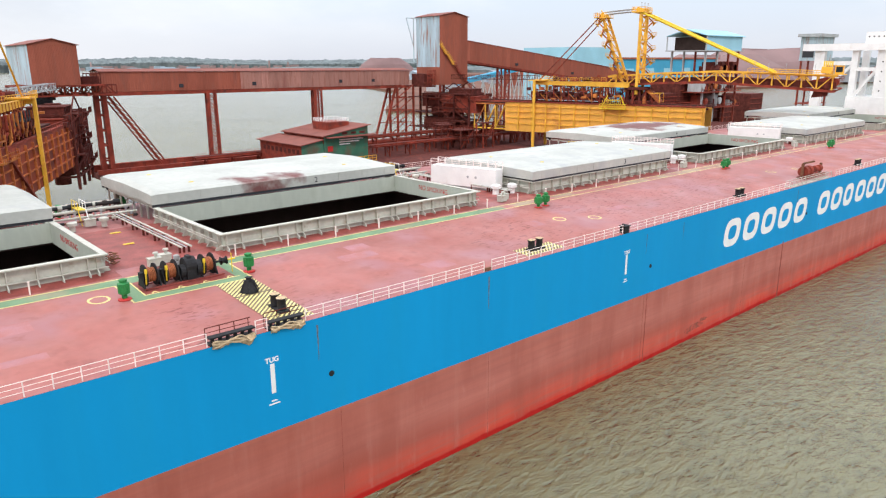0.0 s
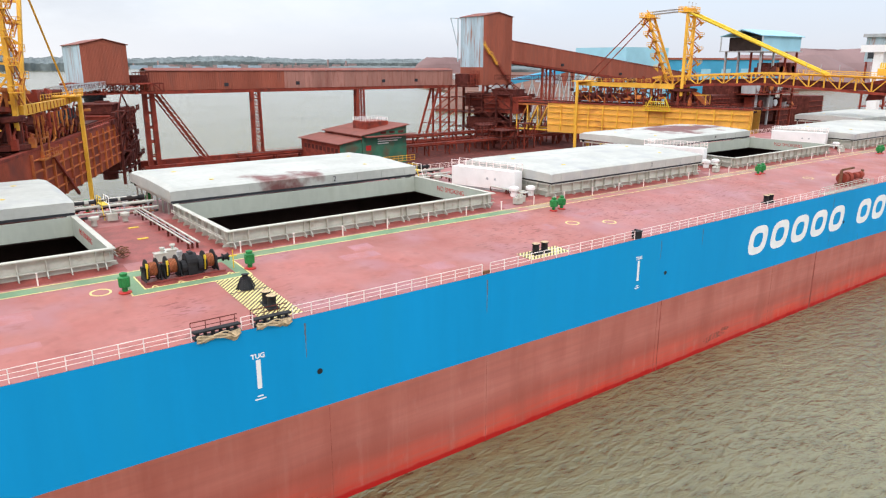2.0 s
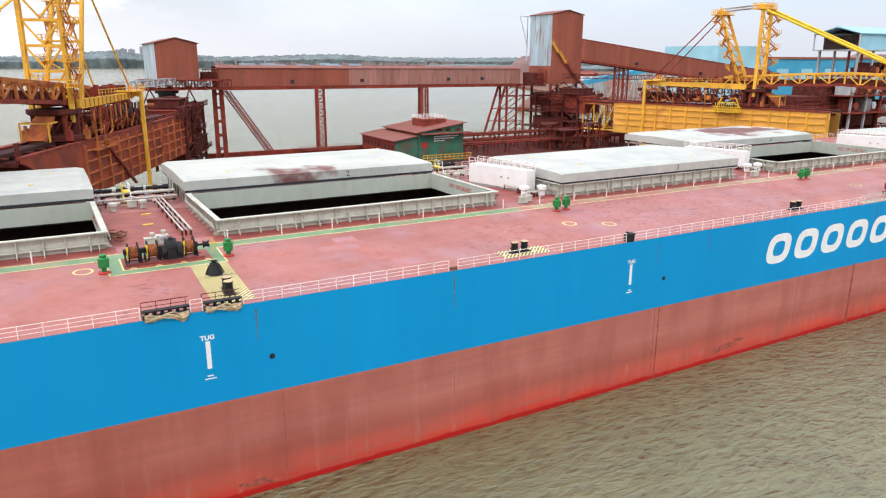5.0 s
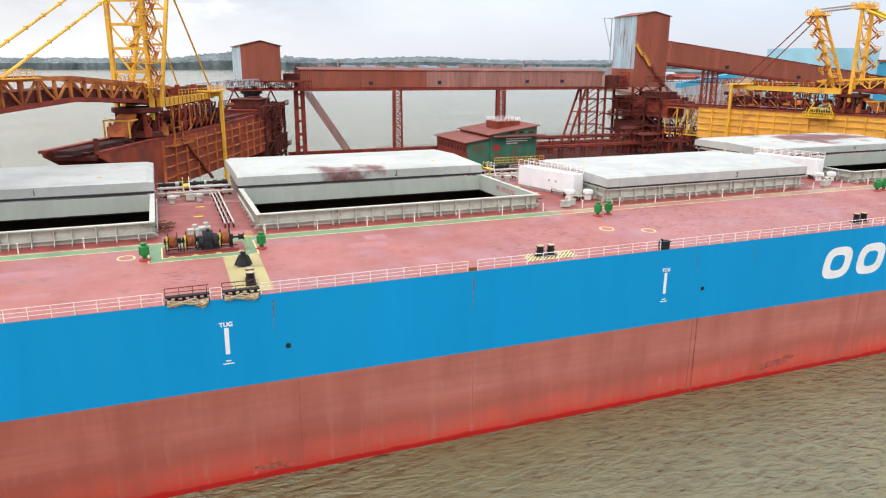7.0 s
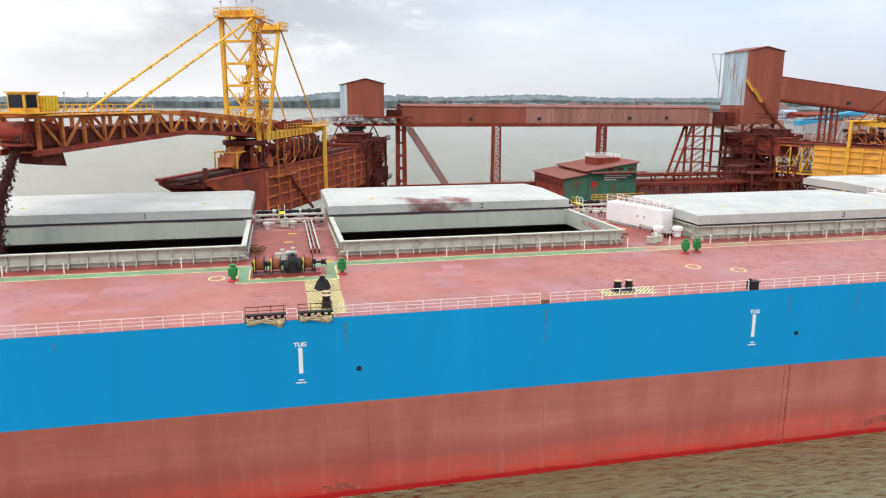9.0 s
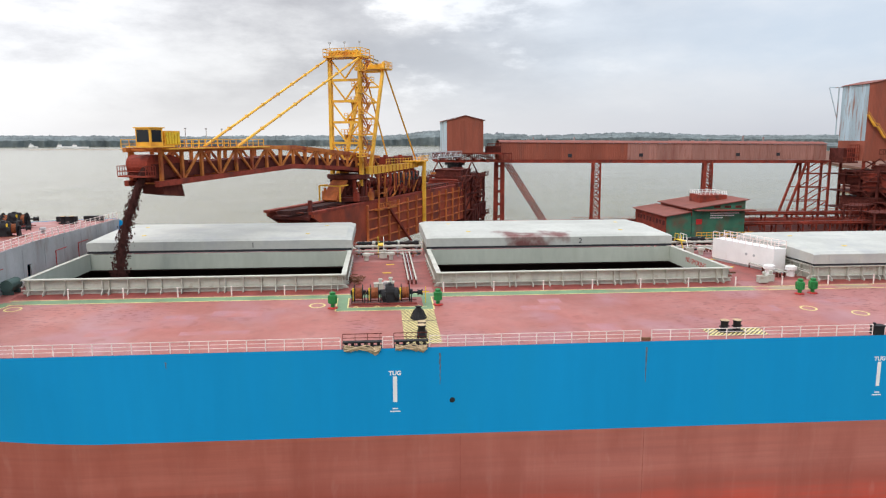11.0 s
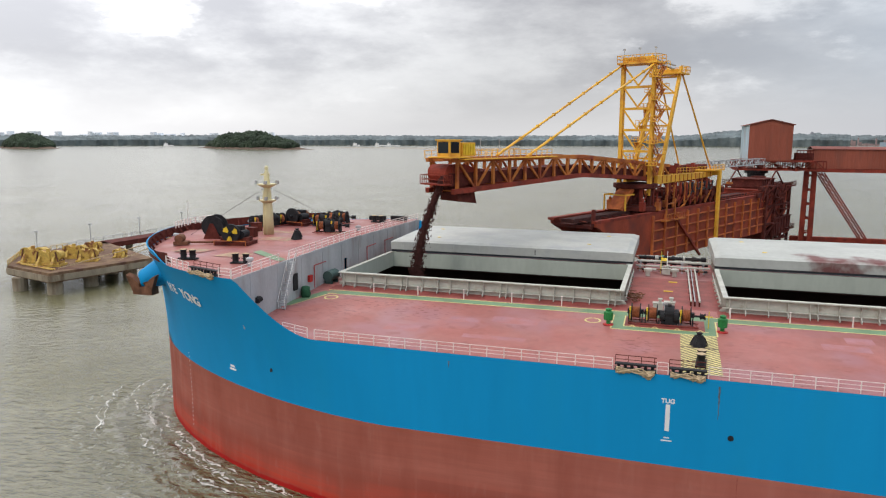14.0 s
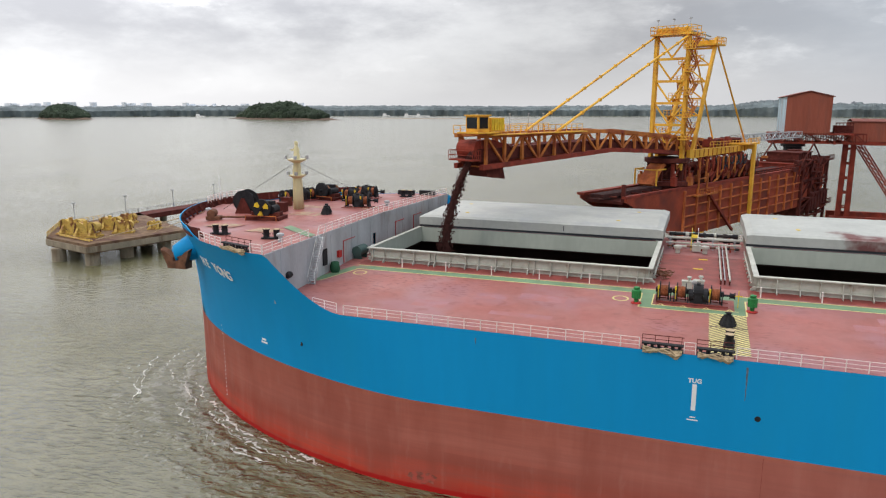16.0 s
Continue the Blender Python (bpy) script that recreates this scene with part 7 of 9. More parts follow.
# ---- shiploaders ----
def loader(tip, yaw, label, skin, rib, taper):
    """A bridge shiploader. Local x runs from the boom's tip to the pivot, y across, z up from the water."""
    stay_m = ORANGE if taper else RUSTR
    lx = 93.0 if taper else 99.0
    root = thing("shiploader", pose(tip[0], tip[1], 0, 0, 0, yaw), label, "shiploader", "shiploaders")
    # bridge: deep ribbed girders on both sides, tapering to the front
    for side in (-1, 1):
        y = side * 4.6
        bm = B()
        extr(bm, [(38 if taper else 37.5, y, 24.6), (58 if taper else 37.6, y, 15.4 if taper else 14.6), (126 if taper else 111, y, 15.0 if taper else 14.4), (146 if taper else 111.2, y, 19), (146 if taper else 111.2, y, 25.2), (60, y, 25.2), (38 if taper else 37.5, y, 25.2)], (0, 0.5 * side, 0))
        web = part("girder_web", bm, skin, root, "deep plate girder of the bridge")
        k = 0
        x = 60.0 if taper else 38.0
        while x < (122 if taper else 106):
            bm = B()
            yo = y + side * 0.52
            bx(bm, (x, min(yo, yo + side * 0.45), 15.3), (x + 0.4, max(yo, yo + side * 0.45), 24.9))
            part("rib", bm, rib, web)
            for z in (17.2, 19.4, 21.6, 23.6):
                bm = B()
                bx(bm, (x + 0.42, min(yo, yo + side * 0.3), z), (x + 5.5, max(yo, yo + side * 0.3), z + 0.25))
                part("stiffener", bm, rib, web)
            x += 5.6
        bm = B()
        bx(bm, (37.6, y - 0.6, 25.21), (146, y + 0.6 + side * 0.3, 25.7))
        part("top_flange", bm, RUSTR, root)
        bm = B()
        rx = 96 if taper else 38
        for i in range(int((144 - rx) / 2.1) + 1):
            bar(bm, (rx + i * 2.1, y + side * 0.8, 25.7), (rx + i * 2.1, y + side * 0.8, 26.8), 0.09)
        tube(bm, (rx, y + side * 0.8, 26.8), (144, y + side * 0.8, 26.8), 0.07, n=6)
        tube(bm, (rx, y + side * 0.8, 26.25), (144, y + side * 0.8, 26.25), 0.05, n=6)
        part("bridge_railing", bm, RUSTR, root)
    bm = B()
    bx(bm, (38.5, -4.0, 24.0), (146, 4.0, 24.6))
    for i in range(27):
        tube(bm, (38 + i * 4, -3, 25.4), (38 + i * 4, 3, 25.4), 0.2, n=6)
    part("bridge_deck", bm, DARKR, root)
    bm = B()
    bx(bm, (36, -1.4, 25.2), (144, 1.4, 25.9))
    part("bridge_belt", bm, ORE, root, "ore-covered conveyor belt")
    bm = B()
    fx_ = 38.0 if taper else 37.0
    extr(bm, [(fx_, -4.6, 24.6), (fx_, -3.9, 24.6), (fx_, -3.9, 27.8), (fx_, -4.6, 27.8)], (0.4, 0, 0))
    part("front_plate", bm, DARKR, root)
    # front travel gear on the jetty
    for y in (-7, 7):
        bm = B()
        bx(bm, (58, y - 1.2, 8.6), (72, y + 1.2, 10.6))
        bar(bm, (60, y, 10.6), (64, y * 0.75, 15.6), 1.2)
        bar(bm, (70, y, 10.6), (66, y * 0.75, 15.6), 1.2)
        part("travel_bogie", bm, DARKR, root)
    # rear frames and platforms round the pivot
    for k, (x, z) in enumerate(((128, 27.5), (133, 24.0), (138, 20.5), (142, 27.0), (130, 17.0), (143, 14.5))):
        bm = B()
        bx(bm, (x, -7.2, z), (x + 5, 7.2, z + 0.3))
        for i in range(8):
            for y in (-7.2, 7.2):
                bar(bm, (x + 0.1 + i * 0.68, y, z + 0.3), (x + 0.1 + i * 0.68, y, z + 1.5), 0.1)
        for y in (-7.2, 7.2):
            bar(bm, (x, y, z + 1.5), (x + 5, y, z + 1.5), 0.12)
            bar(bm, (x, y, z), (x - 3, y * 0.7, z - 3.2), 0.3)
        part("platform", bm, DARKR, root)
    bm = B()
    for x in (127, 134, 141, 147):
        for y in (-5.5, 5.5):
            bar(bm, (x, y, 8.8), (x, y, 28), 0.7)
    for z in (12, 17, 22, 27.5):
        for y in (-5.5, 5.5):
            bar(bm, (127, y, z), (147, y, z), 0.5)
            bar(bm, (127, y, z), (134, y, z + 4.5), 0.3)
            bar(bm, (141, y, z), (134, y, z + 4.5), 0.3)
        for x in (127, 134, 141, 147):
            bar(bm, (x, -5.5, z), (x, 5.5, z), 0.5)
    bx(bm, (130, -4, 12), (144, 4, 16.5))
    bx(bm, (136, -5, 19), (145, 5, 23.5))
    tube(bm, (136, 0, 9), (136, 0, 30), 2.0, n=14)
    part("rear_frame", bm, DARKR, root, "ore-caked rear frame")
    for lo, hi in (((124, -5.2, 20.5), (140, 5.2, 26.6)), ((134, -6.0, 13.5), (148, 6.0, 18.2)), ((141, -5.0, 22.5), (149.5, 5.0, 27.5)), ((127, -4.2, 26.61), (137, 4.2, 29.4))):
        bm = B()
        bx(bm, lo, hi)
        bx(bm, (lo[0] - 0.3, lo[1] - 0.3, hi[2] + 0.002), (hi[0] + 0.3, hi[1] + 0.3, hi[2] + 0.25))
        for i in range(6):
            x = lo[0] + (hi[0] - lo[0]) * (i + 0.5) / 6
            bx(bm, (x - 0.15, lo[1] - 0.2, lo[2]), (x + 0.15, lo[1] - 0.004, hi[2]))
        part("hopper_house", bm, RUSTR if lo[0] == 124 else DARKR, root, "ore-caked hopper casing")
    # boom: bent box truss
    def chord(x, top):
        if top:
            return 37.6 if x < 36 else 37.6 - (x - 36) * 0.075
        return 33.0 + x * 0.033 if x < 40 else 34.3 - (x - 40) * 0.085
    for y in (-2.6, 2.6):
        for top in (0, 1):
            bm = B()
            q = [(x, y, chord(x, top)) for x in (1.0, 18, 36, 54, 72)]
            for a, b in zip(q, q[1:]):
                bar(bm, a, b, 0.6 if top else 0.75)
            t_ = part("boom_chord", bm, (DUSTY if taper else ORANGE) if top else RUSTR, root, "ore-dusted upper chord" if top else "ore-red lower chord")
        x = 2.0
        k = 0
        while x < 70:
            bm = B()
            bar(bm, (x, y, chord(x, 0)), (x, y, chord(x, 1)), 0.42)
            part("post", bm, DUSTY if taper else ORANGE, t_)
            bm = B()
            if k % 2:
                bar(bm, (x, y, chord(x, 0)), (x + 4.2, y, chord(x + 4.2, 1)), 0.3)
            else:
                bar(bm, (x, y, chord(x, 1)), (x + 4.2, y, chord(x + 4.2, 0)), 0.3)
            part("diagonal", bm, DUSTY if taper else ORANGE, t_)
            x += 4.2
            k += 1
    bm = B()
    q = [(1, 35.2), (36, 35.6), (72, 33.0)]
    for (xa, za), (xb, zb) in zip(q, q[1:]):
        extr(bm, [(xa, -2.2, za - 1.4), (xb, -2.2, zb - 1.2), (xb, -2.2, zb + 0.5), (xa, -2.2, za + 0.5)], (0, 4.4, 0))
    part("boom_conveyor", bm, DARKR, root, "ore-caked boom conveyor")
    bm = B()
    for x in [2 + 4.2 * i for i in range(17)]:
        bar(bm, (x, -2.6, chord(x, 1)), (x, 2.6, chord(x, 1)), 0.2)
        bar(bm, (x, -2.6, chord(x, 0)), (x, 2.6, chord(x, 0)), 0.2)
    part("lacing", bm, DUSTY, root)
    for i in range(16):
        x = 4.1 + 4.2 * i
        z = 35.2 if x < 36 else 35.3 - (x - 36) * 0.072
        bm = B()
        tube(bm, (x, -2.45, z + 0.5), (x, 2.45, z + 0.5), 0.28, n=8)
        part("idler", bm, DARKR, root)
    for y in (-3.5, 3.5):
        bm = B()
        bx(bm, (2, y - 0.6, 37.7), (26, y + 0.6, 37.85))
        for i in range(17):
            bar(bm, (2 + i * 1.5, y + 0.55, 37.85), (2 + i * 1.5, y + 0.55, 39.0), 0.09)
        bar(bm, (2, y + 0.55, 39.0), (26, y + 0.55, 39.0), 0.1)
        bar(bm, (2, y + 0.55, 38.4), (26, y + 0.55, 38.4), 0.08)
        part("boom_walkway", bm, ORANGE, root, "yellow walkway with handrail")
    # head of the boom: drum casing, chute and platforms
    bm = B()
    tube(bm, (1.5, -1.8, 35.7), (1.5, 1.8, 35.7), 1.25, n=18)
    bx(bm, (1.5, -2.0, 34.6), (4.6, 2.0, 36.94))
    extr(bm, [(4.62, -2.0, 34.6), (9.6, -2.0, 34.6), (9.6, -2.0, 35.6), (4.62, -2.0, 36.9)], (0, 4.0, 0))
    part("drum_casing", bm, RUSTR, root, "red-brown head drum casing")
    bm = B()
    extr(bm, [(2.6, -1.8, 34.4), (6.4, -1.8, 34.4), (7.4, -1.8, 30.9), (3.2, -1.8, 31.5)], (0, 3.6, 0))
    part("discharge_chute", bm, DARKR, root, "dark discharge chute")
    bm = B()
    bx(bm, (-0.7, -2.4, 34.0), (1.1, 2.4, 34.2))
    bar(bm, (-0.6, 0, 34.0), (1.5, 0, 33.0), 0.3)
    hp = part("head_platform", bm, RUSTR, root)
    for i in range(5):
        for y in (-2.4, 2.4):
            bm = B()
            bar(bm, (-0.7 + i * 0.45, y, 34.2), (-0.7 + i * 0.45, y, 35.5), 0.08)
            part("rail_post", bm, RUSTR, hp)
    for z in (34.8, 35.5):
        bm = B()
        bent(bm, [(1.1, -2.4, z), (-0.7, -2.4, z), (-0.7, 2.4, z), (1.1, 2.4, z)], 0.05, 5)
        part("guard_rail", bm, RUSTR, hp)
    cab = B()
    bx(cab, (-0.4, -3.2, 38.2), (2.0, -0.8, 40.5))
    bx(cab, (-0.6, -3.4, 40.502), (2.2, -0.6, 40.66))
    bx(cab, (-1.2, -4.0, 38.0), (3.4, 0.2, 38.19))
    cabp = part("operator_cab", cab, ORANGE, root, "yellow operator cab")
    for lo, hi in (((-0.42, -3.0, 38.7), (-0.404, -1.0, 40.3)), ((-0.1, -3.22, 38.7), (1.7, -3.204, 40.3)), ((-0.1, -0.796, 38.7), (1.7, -0.78, 40.3))):
        bm = B()
        bx(bm, lo, hi)
        part("cab_window", bm, DGLASS, cabp, "dark cab window")
    bm = B()
    bx(bm, (2.6, -3.0, 38.2), (5.6, 0.4, 40.2))
    eh = part("electrical_house", bm, ORANGE, root)
    for i in range(5):
        bm = B()
        bx(bm, (2.8 + i * 0.56, -3.1, 38.4), (3.2 + i * 0.56, -3.004, 40.0))
        part("house_panel", bm, YEL, eh)
    for i, x in enumerate((7, 15, 20, 24)):
        bm = B()
        tube(bm, (x, 3.8, 37.8), (x, 3.8, 40.6), 0.06, n=6)
        bx(bm, (x - 0.16, 3.7, 40.6), (x + 0.16, 3.9, 40.75))
        part("lamp_post", bm, GREYB, root)
    # tower: an upright portal with a stair stack, and a leaning rear mast
    tx0, tx1, ty = 61.4, 63.4, 3.5

    def stair_stack(foot, head, n, run, wid):
        """Zigzag stairs up a leg: two half flights and one bracketed landing a level."""
        foot, head = Vector(foot), Vector(head)
        s_ = 1 if run > 0 else -1
        for k in range(n):
            a, b = foot.lerp(head, k / n), foot.lerp(head, (k + 1) / n)
            m = a.lerp(b, 0.5) + Vector((run, 0, 0))
            for c, d, yo in ((a, m, 0.0), (m, b, wid)):
                bm = B()
                for yy in (yo, yo + wid * 0.85):
                    o_ = Vector((0, yy, 0))
                    bar(bm, c + o_, d + o_, 0.1, 0.3)
                    bar(bm, c + o_ + Vector((0, 0, 1.0)), d + o_ + Vector((0, 0, 1.0)), 0.08)
                for i in range(9):
                    q = c.lerp(d, (i + 0.5) / 9) + Vector((0, yo + wid * 0.42, 0))
                    bx(bm, (q.x - 0.16, q.y - abs(wid) * 0.42, q.z - 0.03), (q.x + 0.16, q.y + abs(wid) * 0.42, q.z + 0.03))
                part("stair_flight", bm, DUSTY, root, "ore-reddened stair flight")
            for q, L in ((b, -1.5 * s_), (m, 1.3 * s_)):
                y0, y1 = sorted((q.y - 0.2 * (1 if wid > 0 else -1), q.y + 2 * wid))
                xa, xb = sorted((q.x, q.x + L))
                bm = B()
                ym, xo = (y0 + y1) / 2, q.x + L
                bx(bm, (xa, y0, q.z - 0.14), (xb, y1, q.z))
                extr(bm, [(q.x, ym, q.z - 0.13), (xo, ym, q.z - 0.13), (q.x, ym, q.z - 1.3)], (0, 0.25, 0))
                ld = part("landing", bm, ORANGE, root, "yellow railed landing")
                for z in (0.55, 1.1):
                    bm = B()
                    bent(bm, [(q.x, y0, q.z + z), (xo, y0, q.z + z), (xo, y1, q.z + z), (q.x, y1, q.z + z)], 0.055, 5)
                    part("guard_rail", bm, ORANGE, ld)
                for yy in (y0, y1):
                    for i in (0, 1):
                        bm = B()
                        xp = q.x + L * (0.05 + 0.95 * i)
                        bar(bm, (xp, yy, q.z - 0.02), (xp, yy, q.z + 1.12), 0.09)
                        part("rail_post", bm, ORANGE, ld)

    for y in (-ty, ty):
        bm = B()
        bx(bm, (tx0 - 0.45, y - 0.36, 29), (tx0 + 0.45, y + 0.36, 56.0))
        part("tower_leg", bm, ORANGE, root, "yellow box column")
    lv = [33.6, 38.1, 42.5, 46.9, 51.3, 55.6]
    for n_, (za, zb) in enumerate(zip(lv, lv[1:])):
        ya = ty - 0.43
        for a, b, w in (((tx0, -ya, za), (tx0, ya, za), 0.5), ((tx0, -ya, zb - 0.3), (tx0, 0, za + 0.3), 0.3), ((tx0, ya, zb - 0.3), (tx0, 0, za + 0.3), 0.3)):
            bm = B()
            bar(bm, a, b, w)
            part("brace", bm, ORANGE, root)
    stair_stack((tx0 + 0.7, -ty - 0.6, 33.2), (tx0 + 0.7, -ty - 0.6, 55.2), 5, -2.4, -0.8)
    bm = B()
    bx(bm, (tx0 - 1.3, -ty - 0.9, 55.9), (tx1 + 1.0, ty + 0.9, 56.3))
    bx(bm, (tx0 - 0.6, -ty, 56.31), (tx0 + 0.5, ty, 57.3))
    for y in (-2.2, 0, 2.2):
        tube(bm, (tx0 + 1.4, y - 0.25, 57.0), (tx0 + 1.4, y + 0.25, 57.0), 0.75, n=14)
    part("top_platform", bm, ORANGE, root)
    bm = B()
    for i in range(11):
        for x in (tx0 - 1.3, tx1 + 1.0):
            bar(bm, (x, -ty - 0.9 + i * 0.88, 56.3), (x, -ty - 0.9 + i * 0.88, 57.7), 0.1)
    for z in (57.0, 57.7):
        for x in (tx0 - 1.3, tx1 + 1.0):
            bar(bm, (x, -ty - 0.9, z), (x, ty + 0.9, z), 0.12)
        for y in (-ty - 0.9, ty + 0.9):
            bar(bm, (tx0 - 1.3, y, z), (tx1 + 1.0, y, z), 0.12)
    part("platform_railing", bm, ORANGE, root)
    for y in (-ty, 0, ty):
        bm = B()
        tube(bm, (tx0, y, 57.3), (tx0, y, 58.9), 0.05, n=6)
        bx(bm, (tx0 - 0.16, y - 0.22, 58.9), (tx0 + 0.16, y + 0.22, 59.2))
        part("floodlight", bm, GREYB, root)
    MT = Vector((75.6, 0, 56.2))
    for y in (-2.6, 2.6):
        bm = B()
        bar(bm, (66.0, y * 1.25, 31.5), (MT.x, y, MT.z), 0.62, 0.8)
        part("rear_mast", bm, ORANGE, root, "leaning yellow box mast")
    for k in range(7):
        f = (k + 0.4) / 7
        x, z, w = 66.0 + 9.6 * f, 31.5 + 24.7 * f, 3.25 - 0.65 * f
        bm = B()
        bar(bm, (x, -w + 0.4, z), (x, w - 0.4, z), 0.36)
        bar(bm, (x, -w + 0.4, z), (x + 1.2, w - 0.5, z + 3.1), 0.24)
        part("mast_rung", bm, ORANGE, root)
    stair_stack((66.2, 3.3, 32.6), (75.6, 2.6, 54.6), 6, 1.3, 0.75)
    for y in (-1.2, 1.2):
        bm = B()
        for dz_ in (0, -0.8):
            tube(bm, (tx1, y, 57.4 + dz_), (MT.x, y, 56.6 + dz_), 0.2, n=6)
        part("head_rope", bm, GREYB, root, "dark hoist ropes between the mast heads")
    bm = B()
    bx(bm, (73.4, -3.6, 54.6), (78.0, 3.6, 54.9))
    for i in range(8):
        for y in (-3.6, 3.6):
            bar(bm, (73.4 + i * 0.657, y, 54.9), (73.4 + i * 0.657, y, 56.3), 0.1)
        bar(bm, (78.0, -3.6 + i * 1.028, 54.9), (78.0, -3.6 + i * 1.028, 56.3), 0.1)
    for z in (55.6, 56.3):
        for y in (-3.6, 3.6):
            bar(bm, (73.4, y, z), (78.0, y, z), 0.11)
        bar(bm, (78.0, -3.6, z), (78.0, 3.6, z), 0.11)
    bx(bm, (74.8, -2.4, 54.91), (76.4, 2.4, 55.8))
    part("mast_head_platform", bm, ORANGE, root)
    for y in (-3.7, 3.7):
        bm = B()
        tube(bm, (tx0, y, 56.0), (18.5, y * 0.85, 37.9), 0.22 if taper else 0.4, n=8)
        st = part("front_stay", bm, ORANGE if taper else YEL, root, "yellow tie bar")
        for f in (0.12, 0.24, 0.36, 0.48, 0.6, 0.72, 0.84) if taper else ():
            c = Vector((tx0, y, 56.0)).lerp(Vector((18.5, y * 0.85, 37.9)), f)
            bm = B()
            bx(bm, (c.x - 0.2, c.y - 0.26, c.z - 0.28), (c.x + 0.2, c.y + 0.26, c.z + 0.28))
            part("stay_joint", bm, ORANGE, st)
        bm = B()
        tube(bm, (MT.x, y * 0.7, MT.z - 0.6), (lx - 1, y * 1.05, 33.2), 0.2, n=8)
        part("rear_stay", bm, stay_m, root)
    # rear beam with drives, and the slewing gear
    for y in (-3.6, 3.6):
        bm = B()
        extr(bm, [(64, y - 0.4, 31.2), (lx, y - 0.4, 31.8), (lx, y - 0.4, 33.0), (64, y - 0.4, 33.0)], (0, 0.8, 0))
        rb = part("rear_beam", bm, ORANGE, root)
        for i in range(13):
            bm = B()
            bx(bm, (66 + i * 2.1, y - 0.52, 31.5), (66.2 + i * 2.1, y - 0.404, 32.9))
            part("beam_stiffener", bm, DUSTY, rb)
        bm = B()
        for i in range(14):
            bar(bm, (72 + i * 1.65, y * 1.25, 33.2), (72 + i * 1.65, y * 1.25, 34.4), 0.09)
        bar(bm, (72, y * 1.25, 34.4), (lx, y * 1.25, 34.2), 0.1)
        bar(bm, (72, y * 1.25, 33.8), (lx, y * 1.25, 33.6), 0.08)
        part("beam_railing", bm, ORANGE, root)
    for i in range(5):
        x = 73 + i * 4.6
        bm = B()
        bx(bm, (x, -3.2, 31.0), (x + 0.5, 3.2, 32.2))
        part("cross_girder", bm, RUSTR, root)
    for lo, hi in (((84, -2.0, 33.0), (87, 1.4, 34.1)), ((88.5, -1.2, 33.0), (90.5, 2.2, 34.5)), ((76.5, -2.6, 33.0), (79, -0.6, 34.7)), ((72, 0.6, 33.0), (75, 2.8, 34.3))):
        bm = B()
        bx(bm, lo, hi)
        bx(bm, (lo[0] + 0.3, lo[1] + 0.2, hi[2] + 0.002), (lo[0] + 1.1, lo[1] + 1.0, hi[2] + 0.5))
        part("drive_unit", bm, RUSTR, root)
    for x in (81, 92.5):
        bm = B()
        tube(bm, (x, -2.4, 33.9), (x, 2.4, 33.9), 0.8, n=14)
        part("winch_drum", bm, DARKR, root)
    # belt tripper: a braced carriage below the rear beam
    for i in range(9):
        x = 71 + i * 2.9
        for y in (-4.4, 4.4):
            bm = B()
            bar(bm, (x, y, 25.9), (x + 0.6, y, 30.8), 0.3)
            bar(bm, (x, y, 25.9), (x + 2.9, y, 28.6), 0.22)
            part("tripper_post", bm, RUSTR if i % 2 else DUSTY, root)
    bm = B()
    bx(bm, (74, -3.4, 26.4), (100, 3.4, 27.6))
    part("tripper_bed", bm, DARKR, root, "ore-caked belt tripper bed")
    for i in range(5):
        bm = B()
        tube(bm, (78 + i * 5, -4.8, 28.4), (78 + i * 5, 4.8, 28.4), 0.8, n=12)
        part("tripper_roller", bm, DARKR, root)
    # pipes and cable loops that hang below the rear beam
    rp = random.Random(17)
    for i in range(16):
        x, y, z = 66.0 + i * 1.4 + rp.uniform(-0.6, 0.6), -4.2 - 1.2 * rp.random(), rp.uniform(26.4, 30.0)
        bm = B()
        r_ = rp.uniform(0.13, 0.26)
        bent(bm, [(x, y, 31.2), (x, y, z + 0.5), (x + 0.1, y, z), (x + rp.uniform(-1.4, 1.4), y + 0.5, z - rp.uniform(0.3, 1.2))], r_)
        part("hanging_pipe", bm, (RUSTR if taper else ORANGE, DUSTY, RUSTR, DUSTY, RUSTR)[i % 5], root)
    for i in range(7):
        x, w_, d_ = 76 + i * 2.3, 1.1 + 0.5 * rp.random(), 1.6 + 1.6 * rp.random()
        bm = B()
        q = [(x - w_ * math.cos(math.pi * j / 8), -4.9, 31.0 - d_ * math.sin(math.pi * j / 8)) for j in range(9)]
        bent(bm, q, 0.16)
        part("cable_loop", bm, INK, root, "black hanging cable loop")
    # slewing column: ring, posts with gaps between, and upper ring
    bm = B()
    lathe(bm, ((5.2, 25.9), (5.2, 26.7), (3.4, 26.75), (3.4, 27.0)), (62, 0, 0), 22)
    part("slew_ring", bm, DARKR, root, "dark slewing ring")
    for i in range(10):
        a = i * math.pi / 5 + 0.2
        c = Vector((62 + 3.6 * math.cos(a), 3.6 * math.sin(a), 0))
        e = Vector((62 + 3.6 * math.cos(a + 0.63), 3.6 * math.sin(a + 0.63), 0))
        bm = B()
        bar(bm, c + Vector((0, 0, 26.7)), c + Vector((0, 0, 30.6)), 0.6)
        bar(bm, c + Vector((0, 0, 26.8)), e + Vector((0, 0, 30.4)), 0.26)
        part("slew_post", bm, DARKR if i % 2 else RUSTR, root)
    bm = B()
    lathe(bm, ((4.3, 30.4), (4.6, 30.6), (4.6, 31.4), (2.0, 31.5)), (62, 0, 0), 22)
    part("upper_ring", bm, DARKR, root)
    bm = B()
